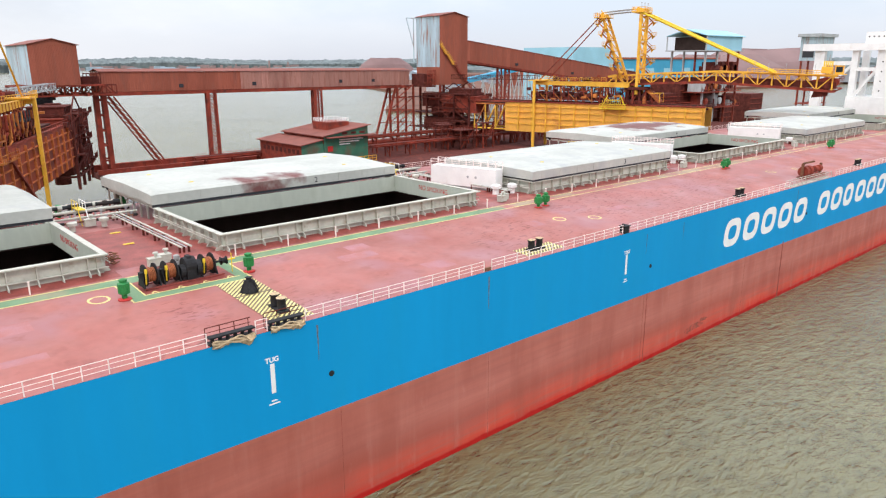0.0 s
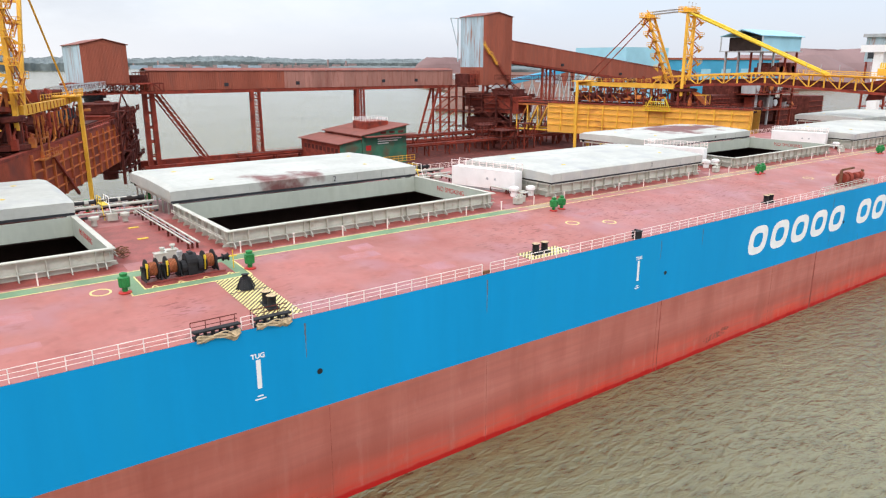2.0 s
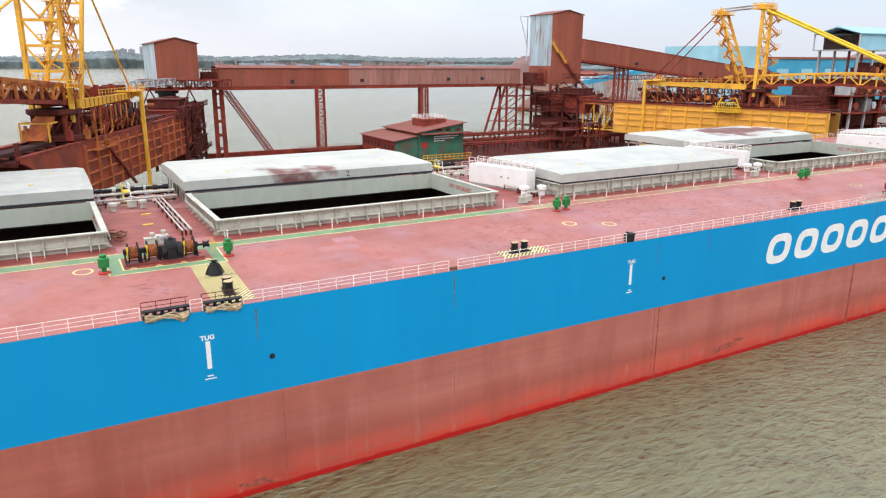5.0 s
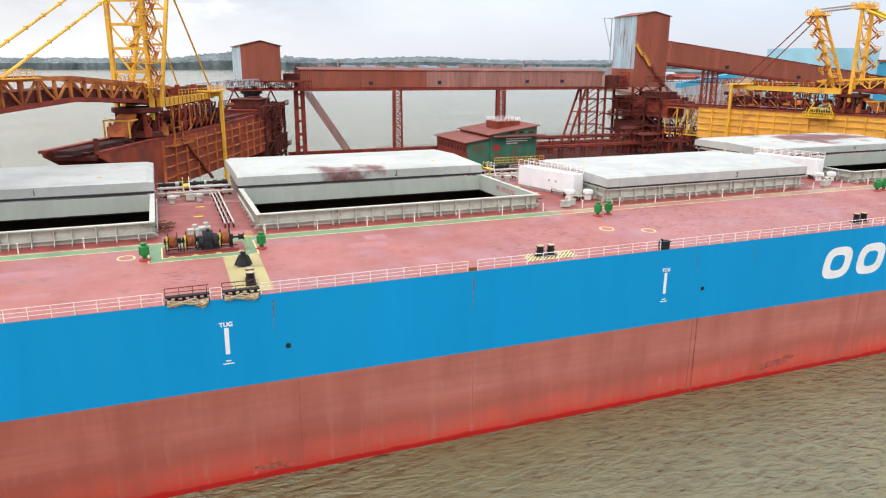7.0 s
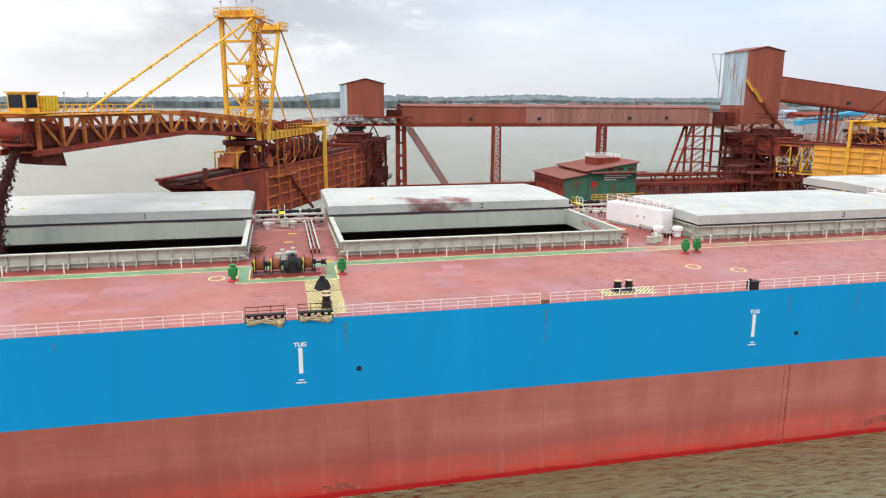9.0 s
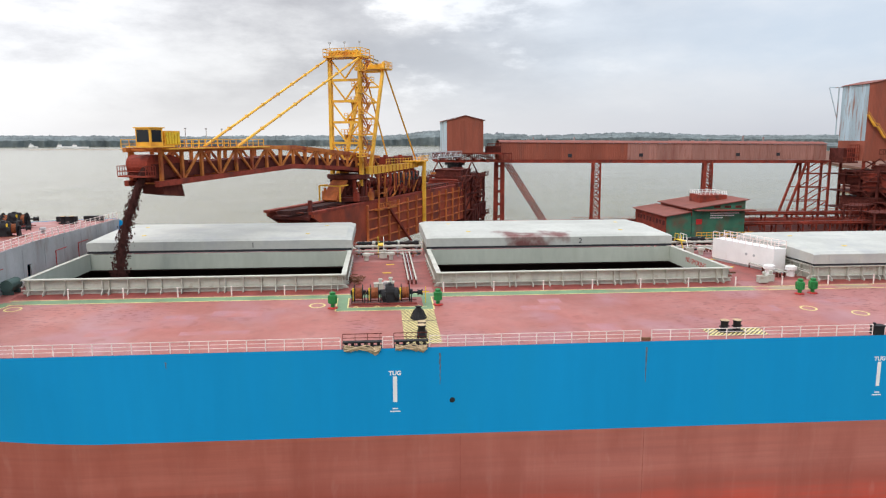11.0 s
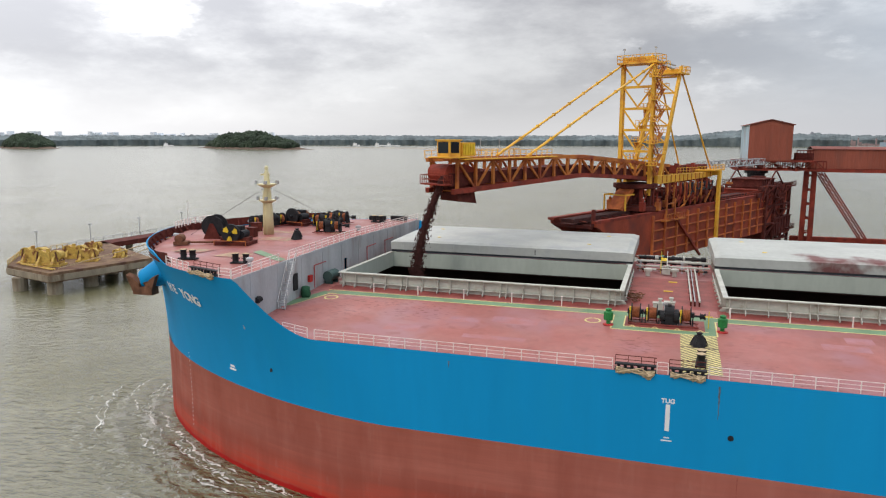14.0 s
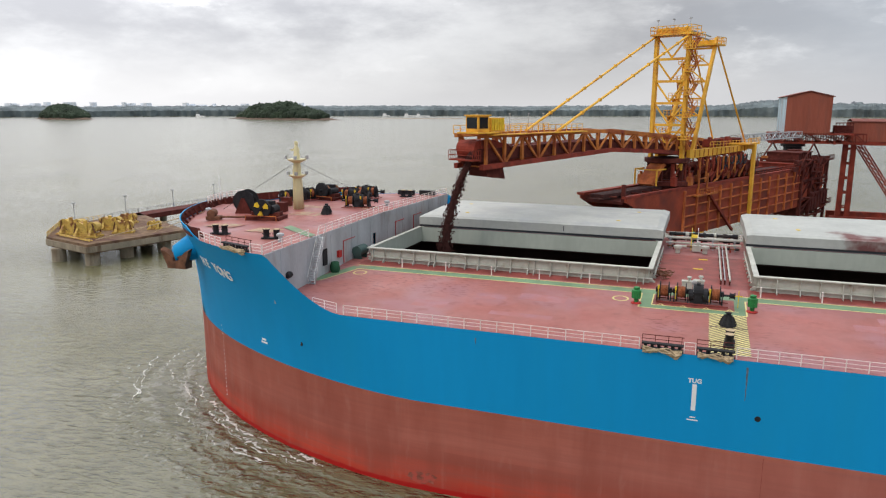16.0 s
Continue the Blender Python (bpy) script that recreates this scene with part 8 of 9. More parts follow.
    tube(bm, (62, 0, 26.7), (62, 0, 30.6), 1.3, n=12)
    part("centre_chute", bm, DARKR, root)
    for i in range(8):
        a = i * 0.785
        c = (62 + 5.3 * math.cos(a), 5.3 * math.sin(a))
        h_ = 26.9 + 1.1 * abs(math.sin(i * 1.7))
        bm = B()
        bx(bm, (c[0] - 0.5, c[1] - 0.5, 25.95), (c[0] + 0.5, c[1] + 0.5, h_))
        tube(bm, (c[0], c[1], h_), (c[0], c[1], h_ + 0.7), 0.3, n=8)
        part("slew_drive", bm, RUSTR if i % 3 else DUSTY, root)
    # curved hood over the bridge belt, below the boom's root
    bm = B()
    q = [(54.0, 26.1), (53.2, 26.5), (54.6, 28.2), (56.4, 29.8), (58.4, 30.6), (58.8, 30.0), (57.0, 28.8), (55.4, 27.2)]
    extr(bm, [(x, -1.5, z) for x, z in q], (0, 3.0, 0))
    part("discharge_hood", bm, RIBR, root, "ore-orange curved hood")
    bm = B()
    for x0_, z0_, x1_, z1_ in ((53.5, 29.4, 57, 29.4), (53.5, 29.4, 53.5, 26.2)):
        for y in (-2.4, 2.4):
            bar(bm, (x0_, y, z0_), (x1_, y, z1_), 0.26)
    bar(bm, (53.5, -2.4, 29.4), (53.5, 2.4, 29.4), 0.24)
    part("guard_frame", bm, ORANGE, root)
    bm = B()
    bar(bm, (66, -5.4, 23.7), (66, -5.4, 31), 0.3)
    bar(bm, (70, -5.4, 23.7), (70, -5.4, 28), 0.3)
    bar(bm, (66, -5.4, 27), (70, -5.4, 27), 0.25)
    bx(bm, (64, -6.2, 23.4), (74, -5.2, 23.7))
    for i in range(9):
        bar(bm, (64 + i * 1.25, -6.2, 23.7), (64 + i * 1.25, -6.2, 24.9), 0.1)
    bar(bm, (64, -6.2, 24.9), (74, -6.2, 24.9), 0.12)
    bar(bm, (64, -6.2, 24.3), (74, -6.2, 24.3), 0.1)
    part("service_platform", bm, ORANGE if not taper else DUSTY, root)
    if not taper:
        bm = B()
        bx(bm, (64.0, 4.9, 23.9), (73.0, 7.3, 24.15))
        bx(bm, (66.0, 5.2, 26.9), (71.0, 7.0, 27.1))
        for i in range(11):
            bar(bm, (64.0 + i * 0.9, 7.25, 24.1), (64.0 + i * 0.9, 7.25, 25.6), 0.12)
            bar(bm, (64.6 + i * 0.75, 7.25, 25.6), (65.0 + i * 0.7, 7.0, 27.0), 0.12)
        for z in (24.8, 25.6):
            bar(bm, (64.0, 7.25, z), (73.0, 7.25, z), 0.16)
        for x in (64.0, 73.0):
            bar(bm, (x, 4.9, 25.6), (x, 7.25, 25.6), 0.16)
            bar(bm, (x, 5.4, 24.0), (x + (68.5 - x) * 0.5, 5.4, 28.6), 0.3)
        part("basket_platform", bm, YEL, root, "bright yellow service basket")
    rc = random.Random(8)
    for i in range(60):
        bm = B()
        x, yy, z = rc.uniform(64, 104), rc.uniform(-5.0, 5.0), rc.uniform(25.7, 30.2)
        if i % 3 == 0:
            tube(bm, (x, yy - 0.7, z), (x, yy + 0.7, z), rc.uniform(0.35, 0.8), n=10)
        elif i % 3 == 1:
            bar(bm, (x, yy, z), (x + rc.uniform(-3, 3), yy, z + rc.uniform(0.5, 2.6)), 0.28)
            bar(bm, (x, yy, z), (x + rc.uniform(1, 4), yy, z), 0.24)
        else:
            bx(bm, (x, yy, z), (x + rc.uniform(0.6, 2.2), yy + rc.uniform(0.5, 1.4), z + rc.uniform(0.5, 1.6)))
        part("gear_unit", bm, (DARKR, RUSTR, DUSTY)[i % 3], root)
    for i in range(15):
        bm = B()
        x = 70 + i * (lx - 71) / 15
        bar(bm, (x, -3.8, 31.6), (x + (1.3 if i % 2 else -1.3), -3.8, 29.6), 0.22)
        bar(bm, (x, -3.8, 29.6), (x + 1.6, -3.8, 29.6), 0.2)
        part("hanger", bm, RUSTR if i % 3 else DUSTY, root)
    for i in range(9):
        bm = B()
        x, z = 120 + i * 2.9, 26.2 + 1.6 * abs(math.sin(i * 1.9))
        bx(bm, (x, -5.8, z - 1.2), (x + 2.2, -4.6, z))
        bar(bm, (x, -6.2, z - 4), (x + 1.5, -6.2, z), 0.25)
        part("walkway_bracket", bm, DARKR, root)
    for y in (-5.6, 5.6):
        bm = B()
        bar(bm, (lx, y, 8.8), (lx, y, 33.2), 0.7, 0.9)
        part("support_leg", bm, ORANGE, root, "yellow support leg")
    bm = B()
    bar(bm, (lx, -5.6, 32.6), (lx, 5.6, 32.6), 1.0)
    bx(bm, (lx - 4, -5.8, 33.2), (lx + 2.5, 5.8, 33.5))
    for i in range(9):
        bar(bm, (lx - 4 + i * 0.8, -5.8, 33.5), (lx - 4 + i * 0.8, -5.8, 34.7), 0.1)
    bar(bm, (lx - 4, -5.8, 34.7), (lx + 2.5, -5.8, 34.7), 0.12)
    part("portal_beam", bm, ORANGE, root)
    bm = B()
    truss(bm, (lx + 1, 0, 34.2), (138, 0, 34.2), 1.8, 1.6, 18, 0.16)
    part("access_bridge", bm, GREYB if taper else DARKR, root, "weathered access bridge")
    if taper:
        bm = B()
        bar(bm, (70, -5.6, 24), (84, -5.6, 14), 0.5)
        part("raking_tie", bm, RUSTR, root)
    else:
        # open braced bay at the rear of the clean girders
        for y in (-4.8, 4.8):
            for k, (a, b, w) in enumerate((((111.3, 15.0), (125, 15.0), 0.5), ((111.3, 24.4), (125, 24.4), 0.6), ((115.5, 15.2), (115.5, 24.2), 0.4), ((120, 15.2), (120, 24.2), 0.4), ((124.8, 15.2), (124.8, 24.2), 0.4),
                                           ((111.5, 23.8), (115.4, 15.4), 0.35), ((120, 15.4), (115.6, 23.8), 0.35), ((120.2, 23.8), (124.6, 15.4), 0.35))):
                bm = B()
                bar(bm, (a[0], y, a[1]), (b[0], y, b[1]), w)
                part("end_bay_bar", bm, DUSTY if k in (1, 7) else ORANGE, root)
        boom = ("boom", "post", "diagonal", "lacing", "idler", "drum_casing", "discharge_chute", "head_platform", "operator_cab", "cab_window", "electrical_house", "lamp_post", "front_stay")
        for ob in root.children_recursive:
            if ob.name.startswith(boom):
                for v in ob.data.vertices:
                    v.co.z -= 0.034 * max(0.0, 60.0 - v.co.x)
    return root


YAW1 = math.degrees(math.atan2(0.907, 0.42))
loader((-34.0, 33.0), YAW1, "ore-dusted yellow shiploader pouring ore into the ship's first hold", GIRD, RIBR, True)
d2 = Vector((-31, 109)).normalized()
tip2 = Vector((170, 178)) - d2 * 149
loader((tip2.x, tip2.y), math.degrees(math.atan2(d2.y, d2.x)), "orange-yellow shiploader with clean ribbed bridge panels", PANEL, ORANGE, False)
# falling ore: a ragged stream of lumps
bm = B()
rnd = random.Random(3)
for i in range(3600):
    f = rnd.random() ** 0.9
    c = Vector((-32.6, 33.3, 35.4)).lerp(Vector((-37.3, 33.0, 17.0)), f)
    c.x -= 1.1 * math.sin(f * 3.1)
    w = 0.3 + 0.4 * f
    c += Vector((rnd.gauss(0, w * 0.8), rnd.gauss(0, w * 0.7), rnd.gauss(0, 0.2)))
    s = 0.06 + 0.11 * rnd.random()
    v = [bm.verts.new(c + Vector(q) * s) for q in ((1, 0, -0.6), (-0.6, 0.9, -0.6), (-0.6, -0.9, -0.6), (0.1, 0.1, 1.6))]
    for fidx in ((0, 1, 2), (0, 3, 1), (1, 3, 2), (2, 3, 0)):
        bm.faces.new([v[k] for k in fidx])
rows = []
for k in range(13):
    f = k / 12
    c = Vector((-32.6, 33.3, 35.4)).lerp(Vector((-37.3, 33.0, 17.0)), f)
    c.x -= 1.1 * math.sin(f * 3.1)
    rows.append([(c.x + (0.55 - 0.2 * f) * math.cos(a) * (0.85 + 0.3 * rnd.random()), c.y + (0.55 - 0.2 * f) * math.sin(a) * (0.85 + 0.3 * rnd.random()), c.z) for a in [2 * math.pi * i / 10 for i in range(10)]])
sheet(bm, rows, True)
solo("ore_stream", bm, ORE, "stream of dark red ore falling into the hold", "ore stream", kind="stuff")

# ---- low red conveyors and frames on the jetty beneath the towers ----
for y, z, x0, x1 in ((146.0, 12.5, 110, 300), (156.0, 14.5, 112, 300), (164.0, 11.5, 62, 165)):
    root = thing("belt_conveyor", Matrix.Translation((x0, y, 8.6)), "ore-red open belt conveyor on steel frames", "conveyor", "jetty conveyors")
    L, h = x1 - x0, z - 8.6
    bm = B()
    for yy in (-1.3, 1.3):
        bar(bm, (0, yy, h), (L, yy, h), 0.35, 0.9)
    part("frame", bm, RUSTR, root)
    bm = B()
    bx(bm, (0, -1.1, h + 0.3), (L, 1.1, h + 0.5))
    part("belt", bm, DARKR, root)
    for i in range(int(L / 9)):
        bm = B()
        for yy in (-1.3, 1.3):
            bar(bm, (4 + i * 9, yy, 0), (4 + i * 9, yy, h - 0.4), 0.35)
        bar(bm, (4 + i * 9, -1.3, 0.3), (4 + i * 9, 1.3, h - 0.5), 0.2)
        part("trestle", bm, RUSTR, root)
    bm = B()
    for i in range(int(L / 2.2)):
        bar(bm, (i * 2.2, -1.9, h), (i * 2.2, -1.9, h + 1.5), 0.09)
    bar(bm, (0, -1.9, h + 1.5), (L, -1.9, h + 1.5), 0.1)
    bar(bm, (0, -1.9, h + 0.95), (L, -1.9, h + 0.95), 0.08)
    bx(bm, (0, -2.1, h - 0.1), (L, -1.35, h))
    part("walkway", bm, RUSTR, root)
rnd = random.Random(21)
for k in range(30):
    x, y = rnd.uniform(150, 300), rnd.uniform(140, 164)
    if 160 < x < 190 and y > 165:
        continue
    w, d, h = rnd.uniform(3, 8), rnd.uniform(3, 7), rnd.uniform(4, 10)
    root = thing("steel_frame", Matrix.Translation((x, y, 8.6)), "ore-caked steel support frame with platforms", "steel frame", "support frames")
    for i in (0, 1):
        for j in (0, 1):
            bm = B()
            bar(bm, (w * i, d * j, 0), (w * i, d * j, h), 0.45)
            part("column", bm, RUSTR if k % 2 else DARKR, root)
    for f in (0.45, 0.98):
        bm = B()
        bx(bm, (-0.4, -0.4, h * f), (w + 0.4, d + 0.4, h * f + 0.25))
        for i in range(6):
            bar(bm, (-0.4 + i * (w + 0.8) / 5, -0.4, h * f + 0.25), (-0.4 + i * (w + 0.8) / 5, -0.4, h * f + 1.4), 0.09)
        bar(bm, (-0.4, -0.4, h * f + 1.4), (w + 0.4, -0.4, h * f + 1.4), 0.1)
        part("platform", bm, DARKR, root)
    bm = B()
    bar(bm, (0, 0, 0.5), (w, 0, h * 0.95), 0.25)
    part("brace", bm, RUSTR, root)

# ---- head house on tall legs, behind the second shiploader ----
hh = thing("transfer_tower", Matrix.Identity(4), "pale blue head house with an open dark gable on tall legs", "transfer tower", "transfer towers")
bm = B()
bx(bm, (322, 140, 45.4), (360, 140.3, 52.4))
part("front_wall", bm, SHEDL, hh)
# near-black core paints the shade inside the open gable
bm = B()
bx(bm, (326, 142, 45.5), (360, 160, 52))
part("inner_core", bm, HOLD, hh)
bm = B()
extr(bm, [(320.5, 139, 52.3), (320.5, 150.5, 55.4), (320.5, 162, 52.3), (320.5, 162, 52.7), (320.5, 150.5, 55.9), (320.5, 139, 52.7)], (41, 0, 0))
part("roof", bm, SHEDL, hh)
bm = B()
bx(bm, (320.5, 139, 44.9), (361, 162, 45.38))
bar(bm, (321, 139.3, 45.2), (321, 139.3, 52.6), 0.5)
bar(bm, (321, 161.6, 45.2), (321, 161.6, 52.6), 0.5)
part("floor_frame", bm, GREYB, hh)
for x in (324, 336, 348, 359):
    for y in (141, 160):
        bm = B()
        bar(bm, (x, y, 3), (x, y, 45), 0.9)
        part("leg", bm, RUSTR if x > 340 else GREYB, hh)
for z in (16, 24, 33):
    bm = B()
    bx(bm, (320, 139, z), (362, 162, z + 0.5))
    for i in range(22):
        bar(bm, (320 + i * 2, 139.1, z + 0.5), (320 + i * 2, 139.1, z + 1.7), 0.16)
    bar(bm, (320, 139.1, z + 1.7), (362, 139.1, z + 1.7), 0.18)
    part("platform_floor", bm, RUSTR, hh)
rd = random.Random(33)
for i in range(26):
    x, z = 321 + rd.uniform(0, 36), rd.choice((16.6, 24.6, 33.6))
    w, h = rd.uniform(2, 6), rd.uniform(2.5, 6.5)
    bm = B()
    bx(bm, (x, 140 + rd.uniform(0, 4), z), (x + w, 148, z + h))
    tube(bm, (x + w / 2, 139.8, z + h * 0.5), (x + w / 2, 140.6, z + h * 0.5), h * 0.3, n=10)
    part("machine_unit", bm, (DARKR, RUSTR, DUSTY, DARKR, GREYB)[i % 5], hh)
for x0, z0, z1, w in ((318, 9, 31, 16), (337, 9, 29, 22), (300, 9, 24, 14), (362, -1, 20, 12), (398, -1, 21, 16)):
    dh = thing("drive_house", Matrix.Identity(4), "dark red ore-caked drive house", "drive house", "drive houses")
    bm = B()
    bx(bm, (x0, 150, z0), (x0 + w, 168, z1))
    part("house_body", bm, DARKR, dh)
    for i in range(6):
        bm = B()
        bx(bm, (x0 - 0.6, 149.4, z0 + 4 + i * (z1 - z0 - 4) / 6), (x0 + w + 0.6, 149.995, z0 + 4.3 + i * (z1 - z0 - 4) / 6))
        part("ledge", bm, RUSTR, dh)
t4 = thing("transfer_tower", Matrix.Identity(4), "distant grey-blue clad transfer tower", "transfer tower", "transfer towers")
bm = B()
bx(bm, (474, 145, 40), (500, 156, 55))
part("shell", bm, CLADB, t4)
bm = B()
bx(bm, (472, 143.5, 55.01), (502, 157.5, 57))
part("roof", bm, GREYB, t4)
bm = B()
bx(bm, (473.7, 147, 42), (473.95, 154, 50))
part("dark_opening", bm, INK, t4)
for x in (475.5, 487, 498.5):
    for y in (146, 155):
        bm = B()
        bar(bm, (x, y, -2), (x, y, 40), 1.0)
        part("leg", bm, RUSTR, t4)
for z in (12, 21, 30):
    bm = B()
    bx(bm, (474, 145, z), (500, 156, z + 0.5))
    bar(bm, (475.5, 146, z), (487, 146, z + 9), 0.5)
    bar(bm, (487, 146, z), (498.5, 146, z + 9), 0.5)
    part("bracing_floor", bm, RUSTR, t4)

# ---- land behind the berth ----
bm = B()
pts = [(405, 285), (655, 285), (700, 470), (1100, 440), (2600, 400), (3200, 900), (2300, 2600), (900, 1500), (560, 700), (330, 420)]
prism(bm, pts, -1, 3.0)
solo("shore_land", bm, LAND, "low red-earth shore of the ore terminal", "ground", kind="structure")
shed = thing("warehouse", Matrix.Identity(4), "long bright blue clad warehouse on the shore", "warehouse", "blue warehouses")
for nm, lo, hi, m_ in (("tall_bay", (418, 300, 3), (470, 350, 50.5), SHEDL), ("long_bay", (470.1, 300, 3), (640, 350, 41.5), SHED), ("roof_band", (469, 299, 41.51), (642, 351, 43), CLAD)):
    bm = B()
    bx(bm, lo, hi)
    part(nm, bm, m_, shed)
for i in range(5):
    bm = B()
    bx(bm, (486 + i * 30, 299.8, 22), (500 + i * 30, 299.98, 34))
    part("pale_panel", bm, SHEDL, shed)
bc = thing("conveyor_gallery", Matrix.Identity(4), "pale blue sloping conveyor gallery on a grey trestle", "conveyor gallery")
bm = B()
extr(bm, [(300, 300, 25.0), (384, 300, 37.0), (384, 300, 40.0), (300, 300, 28.0)], (0, 5, 0))
part("gallery", bm, SHED, bc)
for x in range(304, 384, 9):
    bm = B()
    z = 25 + (x - 300) / 84 * 12
    bar(bm, (x, 300, 2), (x, 300, z), 0.8)
    bar(bm, (x, 300, 4), (x + 9, 300, z), 0.5)
    bar(bm, (x + 9, 300, 4), (x, 300, z), 0.5)
    part("trestle_bay", bm, GREYB, bc)
for (cx, cy, r, h, m_, lb) in ((1431, 1866, 88, 50, LANDF, "distant hazy red ore stockpile"), (1150, 560, 160, 48, LANDF, "brown ore stockpile on the shore"), (1500, 640, 210, 62, LANDF, "large brown ore stockpile on the shore")):
    bm = B()
    rows = []
    for k, z in ((1.0, 2.8), (0.78, h * 0.6), (0.5, h), (0.02, h * 0.97)):
        rows.append([(cx + r * k * math.cos(a) * 1.4, cy + r * k * math.sin(a) * 0.6, z * (1 + 0.05 * math.sin(3 * a))) for a in [2 * math.pi * i / 24 for i in range(24)]])
    vs = sheet(bm, rows, True)
    bm.faces.new(vs[-1])
    solo("stockpile", bm, m_, lb, "stockpile", "stockpiles")
for k in range(70):
    x, y = rnd.uniform(420, 2100), rnd.uniform(380, 1200)
    if y < 0.22 * x - 20 or y > x * 1.3:
        continue
    w, d, h = rnd.uniform(15, 60), rnd.uniform(12, 30), rnd.uniform(9, 26)
    bm = B()
    bx(bm, (x, y, 2.9), (x + w, y + d, h))
    extr(bm, [(x - 1, y - 1, h + 0.01), (x - 1, y + d + 1, h + 0.01), (x - 1, y + d / 2, h + d * 0.18)], (w + 2, 0, 0))
    solo("shore_building", bm, (CLAD, HAZEB, HAZEC, GREYB, RUSTR)[k % 5], "distant low industrial building on the shore", "building", "shore buildings")
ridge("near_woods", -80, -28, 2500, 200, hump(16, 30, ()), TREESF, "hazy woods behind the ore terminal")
# far terminal on the opposite shore
bm = B()
for k in range(90):
    a, r = radians(-12 - 18 * rnd.random()), 4180 + 120 * rnd.random()
    x, y, w, h = -10 - math.sin(a) * r, -60 + math.cos(a) * r, rnd.uniform(4, 26), rnd.uniform(6, 26) + (rnd.uniform(8, 34) if k % 9 == 0 else 0)
    w = 3 if k % 9 == 0 else w
    bx(bm, (x - w, y - 5, -0.5), (x + w, y + 5, h))
solo("far_terminal", bm, HAZER, "reddish industrial terminal on the far shore", "backdrop", kind="structure")
bm = B()
for k in range(12):
    a, r = radians(-13 - 16 * rnd.random()), 4150
    x, y, w, h = -10 - math.sin(a) * r, -60 + math.cos(a) * r, rnd.uniform(15, 45), rnd.uniform(9, 20)
    bx(bm, (x - w, y - 5, -0.5), (x + w, y + 5, h))
solo("far_sheds", bm, HAZEB, "pale blue sheds on the far shore", "backdrop", kind="structure")


def boat(x, y, L, yaw, label):
    root = thing("river_vessel", pose(x, y, 0, 0, 0, yaw), label, "boat", "distant vessels")
    bm = B()
    prism(bm, [(-L / 2, -4), (L / 2 - 8, -4), (L / 2, 0), (L / 2 - 8, 4), (-L / 2, 4)], -0.5, 3.5)
    part("hull", bm, WHITE, root)
    bm = B()
    bx(bm, (-L / 2 + 3, -3, 3.51), (-L / 2 + 18, 3, 11))
    bx(bm, (-L / 2 + 8, -0.5, 11.01), (-L / 2 + 9, 0.5, 17))
    part("superstructure", bm, WHITE, root)


boat(-1190, 2900, 62, 10, "small white coaster under way on the river")
boat(-2080, 2510, 50, 0, "distant white ferry on the river")
boat(-1275, 2960, 62, -5, "distant white vessel near the far shore")
boat(-1411, 2990, 36, 0, "distant pale barge near the far shore")

# ---- mooring dolphin off the bow ----
dz = 6.2
dol = thing("mooring_dolphin", Matrix.Translation((-160, 85, 0)), "stained concrete mooring dolphin on round piles", "dolphin")


def dp(name, bm, material, label=""):
    o = part(name, bm, material, dol, label)
    o.matrix_basis = Matrix.Translation((160, -85, 0))
    return o


bm = B()
prism(bm, [(-151.5, 72), (-172, 77.5), (-184, 92), (-181, 122), (-143, 100)][::-1], 3.6, dz)
dp("platform", bm, RCONC, "rust-stained concrete deck slab")
for a_, b_ in (((-151.5, 72.0), (-172, 77.5)), ((-172, 77.5), (-184, 92)), ((-151.5, 72), (-143, 100))):
    bm = B()
    bar(bm, (a_[0], a_[1] - 0.1, dz - 1.5), (b_[0], b_[1] - 0.1, dz - 1.5), 0.5, 1.6)
    dp("edge_beam", bm, CONC)
for k in (0, 1):
    bm = B()
    tube(bm, (-153, 74.5 + k * 0.8, dz + 0.45), (-170.5, 79.2 + k * 0.8, dz + 0.45), 0.16, n=8)
    tube(bm, (-170.5, 79.2 + k * 0.8, dz + 0.45), (-176, 88 + k, dz + 0.45), 0.16, n=8)
    dp("pipe", bm, WORNY, "weathered yellow pipe along the edge")
bm = B()
prism(bm, [(-183, 118), (-176, 118), (-170, 166), (-177, 166)][::-1], 4.6, dz)
dp("access_deck", bm, DARKR, "rust-stained access deck")
for x, y in ((-166, 75.8), (-153.6, 75.4), (-152.6, 86.5), (-148.6, 97), (-176, 90), (-172, 108), (-160, 102)):
    bm = B()
    tube(bm, (x, y, -3), (x, y, 3.6), 1.9, n=14)
    dp("support_column", bm, CONC)
for i in range(2):
    bm = B()
    y = 130 + i * 28
    x = -179.5 + (y - 118) * 26 / 212
    tube(bm, (x, y, -3), (x, y, 4.6), 1.2, n=10)
    dp("trestle_column", bm, CONC)


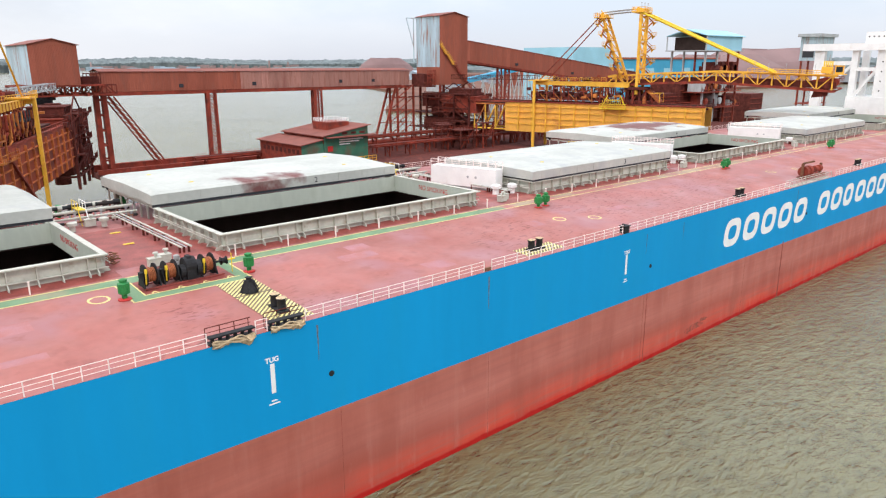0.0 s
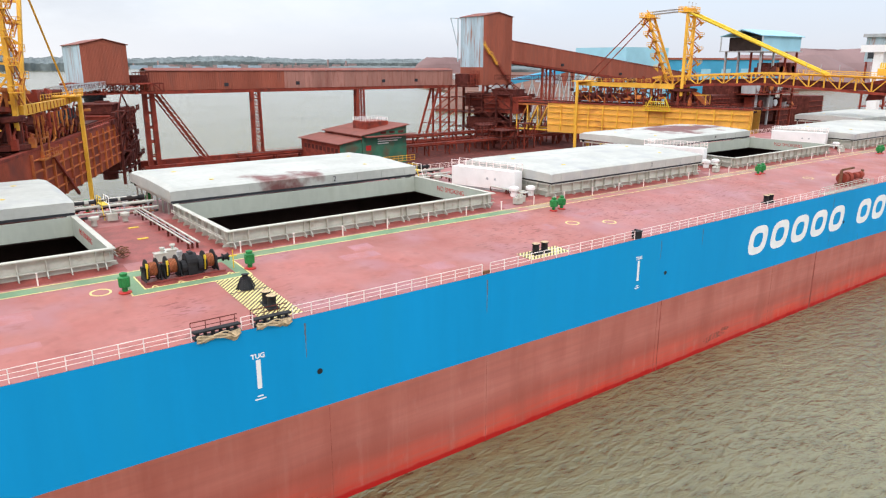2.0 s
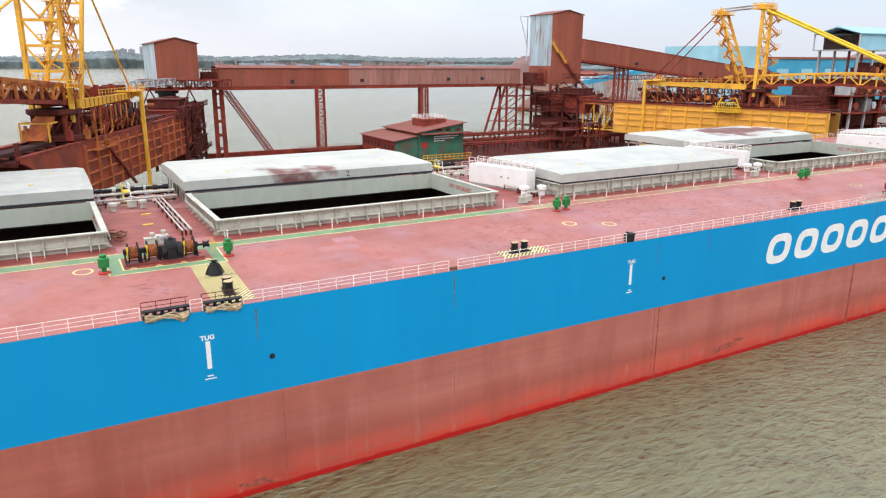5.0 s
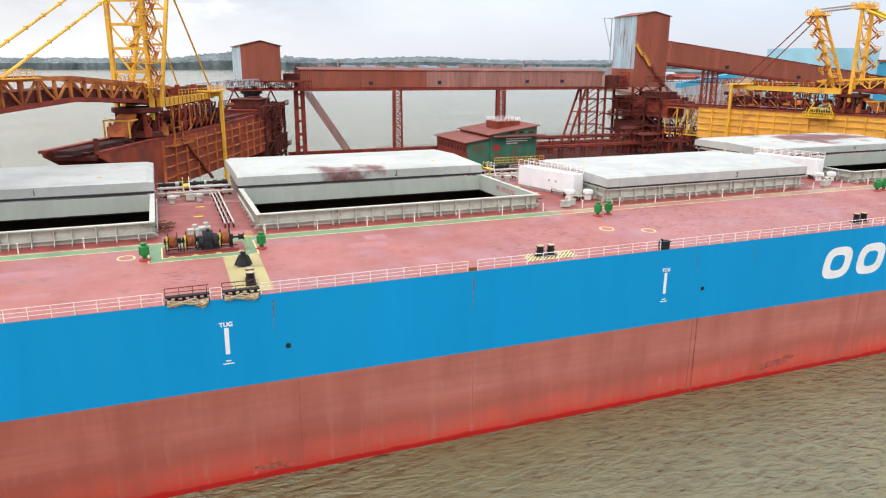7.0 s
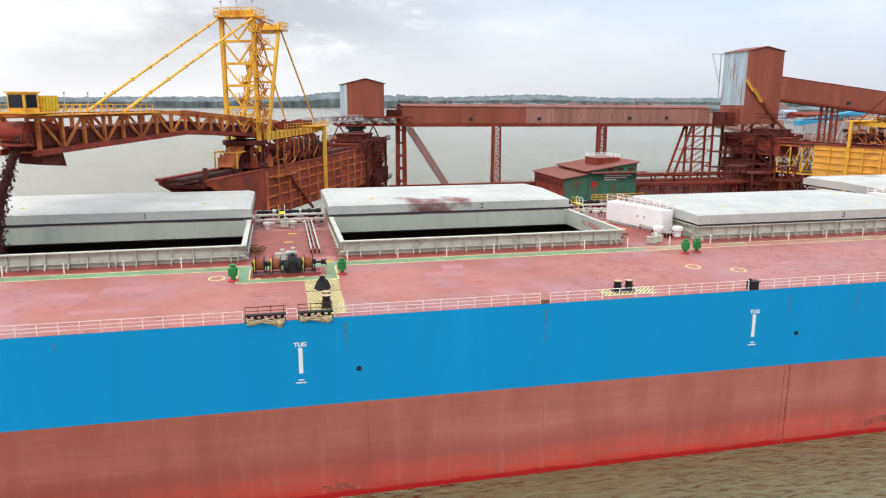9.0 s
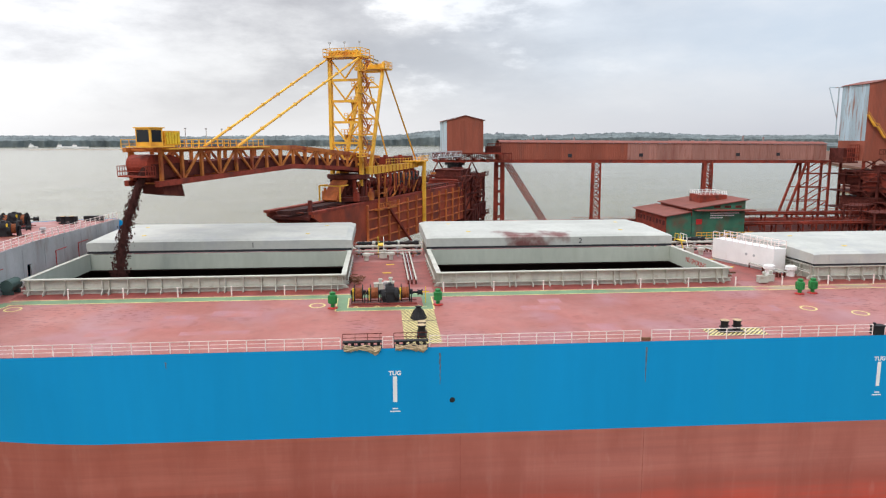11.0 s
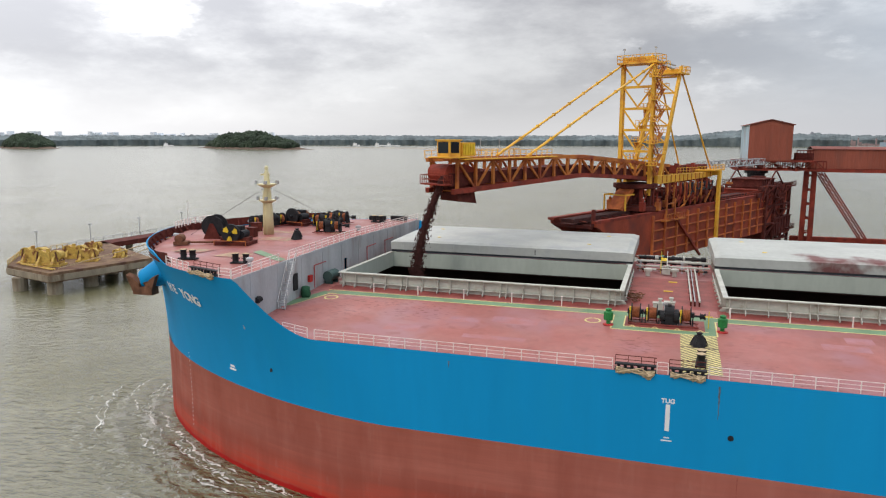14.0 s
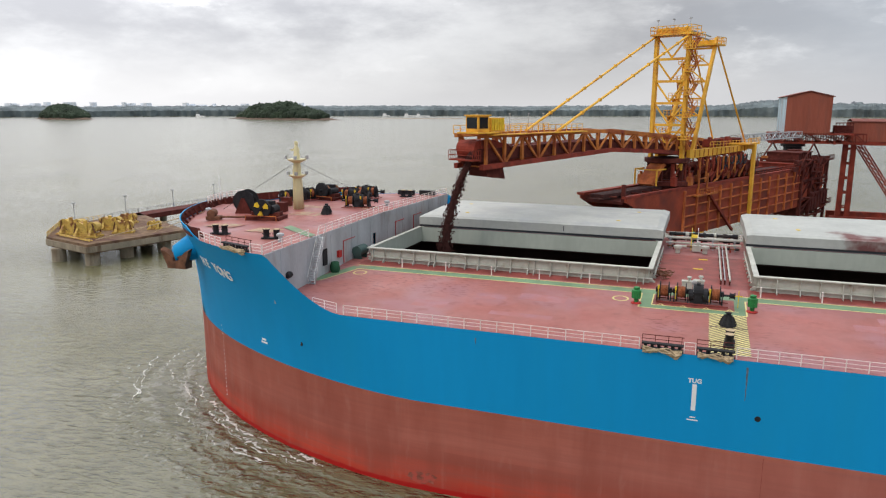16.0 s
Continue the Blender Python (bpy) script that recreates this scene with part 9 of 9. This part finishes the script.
def hook(x, y, yaw, s=1.0):
    root = thing("mooring_hook_unit", pose(x, y, dz, 0, 0, yaw), "weathered yellow quick-release mooring hook unit on the dolphin", "mooring hook", "mooring hooks")
    bm = B()
    bx(bm, (-2.2 * s, -1.3 * s, 0), (2.2 * s, 1.3 * s, 0.35 * s))
    bx(bm, (-1.9 * s, -1.0 * s, 0.352 * s), (1.9 * s, 1.0 * s, 0.8 * s))
    part("base", bm, WORNY, root)
    for i in (-1, 1):
        bm = B()
        tube(bm, (i * 1.25 * s, -0.6 * s, 1.75 * s), (i * 1.25 * s, 1.1 * s, 1.75 * s), 0.85 * s, n=16)
        tube(bm, (i * 1.25 * s, -0.75 * s, 1.75 * s), (i * 1.25 * s, -0.6 * s, 1.75 * s), 1.0 * s, n=16)
        part("capstan", bm, WORNY, root, "", False)
        bm = B()
        extr(bm, [(i * 1.25 * s - 0.35, -1.9 * s, 0.5 * s), (i * 1.25 * s + 0.35, -1.9 * s, 0.5 * s), (i * 1.25 * s + 0.25, -1.0 * s, 1.6 * s), (i * 1.25 * s - 0.25, -1.0 * s, 1.6 * s)], (0, 0.3 * s, 0.2 * s))
        part("hook_arm", bm, WORNY, root)
        for j in (-0.9, 0.9):
            bm = B()
            bar(bm, (i * 1.9 * s, j * s, 0.8 * s), (i * 1.5 * s, j * s, 2.5 * s), 0.18 * s)
            part("frame_post", bm, RUSTM, root)
    bm = B()
    bx(bm, (-0.5 * s, -0.9 * s, 0.802 * s), (0.5 * s, 0.9 * s, 2.4 * s))
    tube(bm, (0, -0.4 * s, 2.4 * s), (0, -0.4 * s, 3.0 * s), 0.35 * s, n=10)
    part("motor", bm, WORNY, root)


for x, y, yw, s in ((-168.5, 83.5, 15, 1.6), (-160.5, 81.0, 15, 1.6), (-164.0, 93.0, 25, 1.4), (-156.5, 90, 30, 1.3), (-168, 104, 20, 1.1), (-152.5, 98, 30, 0.9)):
    hook(x, y, yw, s)
bm = B()
bx(bm, (-169.5, 103.5, dz), (-167.5, 105.5, dz + 2.6))
solo("control_cabinet", bm, REDP, "red control cabinet on the dolphin", "cabinet")
railing([(-172, 77.8, dz), (-183.6, 92, dz), (-182, 108, dz)], "weathered yellow railing at the end of the dolphin", r=0.08, mats=WORNY, step=2.0, group="dolphin railings", h=1.3)
railing([(-182, 108, dz), (-182.5, 119, dz), (-176.4, 165, dz)], "grey railing along the dolphin walkway", r=0.08, mats=GREYB, step=4.0, group="dolphin railings", h=1.4)
for i in range(4):
    y = 98 + i * 20
    x = -183.6 if y < 118 else -182.6 + (y - 118) * 26 / 212
    root = thing("lamp_post", Matrix.Translation((x, y, dz)), "grey lamp post on the dolphin walkway", "lamp post", "walkway lamp posts")
    bm = B()
    tube(bm, (0, 0, 0), (0, 0, 6.0), 0.12, n=6)
    part("pole", bm, GREYB, root)
    bm = B()
    bx(bm, (-0.6, -0.3, 6.0), (0.6, 0.3, 6.35))
    part("lamp", bm, GREYB, root)
for x, y in ((-152.5, 76), (-147.0, 92)):
    bm = B()
    tube(bm, (x, y, dz + 0.6), (-72.5, 22.0 + (y - 76) * 0.1, 25.9), 0.09, n=5)
    solo("mooring_line", bm, ROPE, "tan mooring line from dolphin to bow", "mooring line", "mooring lines")

# ---- foam streaks where the current meets the bow ----
bm = B()
rf = random.Random(4)
for k in range(30):
    off = 1.0 + 11 * rf.random() ** 1.2
    a0 = radians(rf.uniform(18, 78))
    span = radians(rf.uniform(4, 16))
    n = 30
    w0 = rf.uniform(0.08, 0.24) * (1.6 if rf.random() < 0.2 else 1)
    rows = []
    for i in range(n + 1):
        a = a0 + span * i / n
        wob = 0.9 * noise.noise((i * 0.16 + k * 0.3, off * 0.4, 0.0)) + 0.25 * noise.noise((i * 0.5, k, 5.0))
        rx, ry = 55.5 + off + wob, 31 + off * 0.9 + wob
        w = w0 * math.sin(math.pi * (i + 0.3) / (n + 0.6)) * max(0.02, 0.4 + 1.9 * noise.noise((i * 0.6, k * 3.1, off)))
        d = Vector((-math.sin(a), -math.cos(a)))
        c = Vector((-20 - rx * math.sin(a), 31 - ry * math.cos(a)))
        rows.append([(c.x - d.x * w, c.y - d.y * w, 0.05 + 0.0004 * k), (c.x + d.x * w, c.y + d.y * w, 0.05 + 0.0004 * k)])
    sheet(bm, rows)
solo("foam", bm, FOAM, "thin foam streaks in the current round the bow", "foam", kind="stuff")
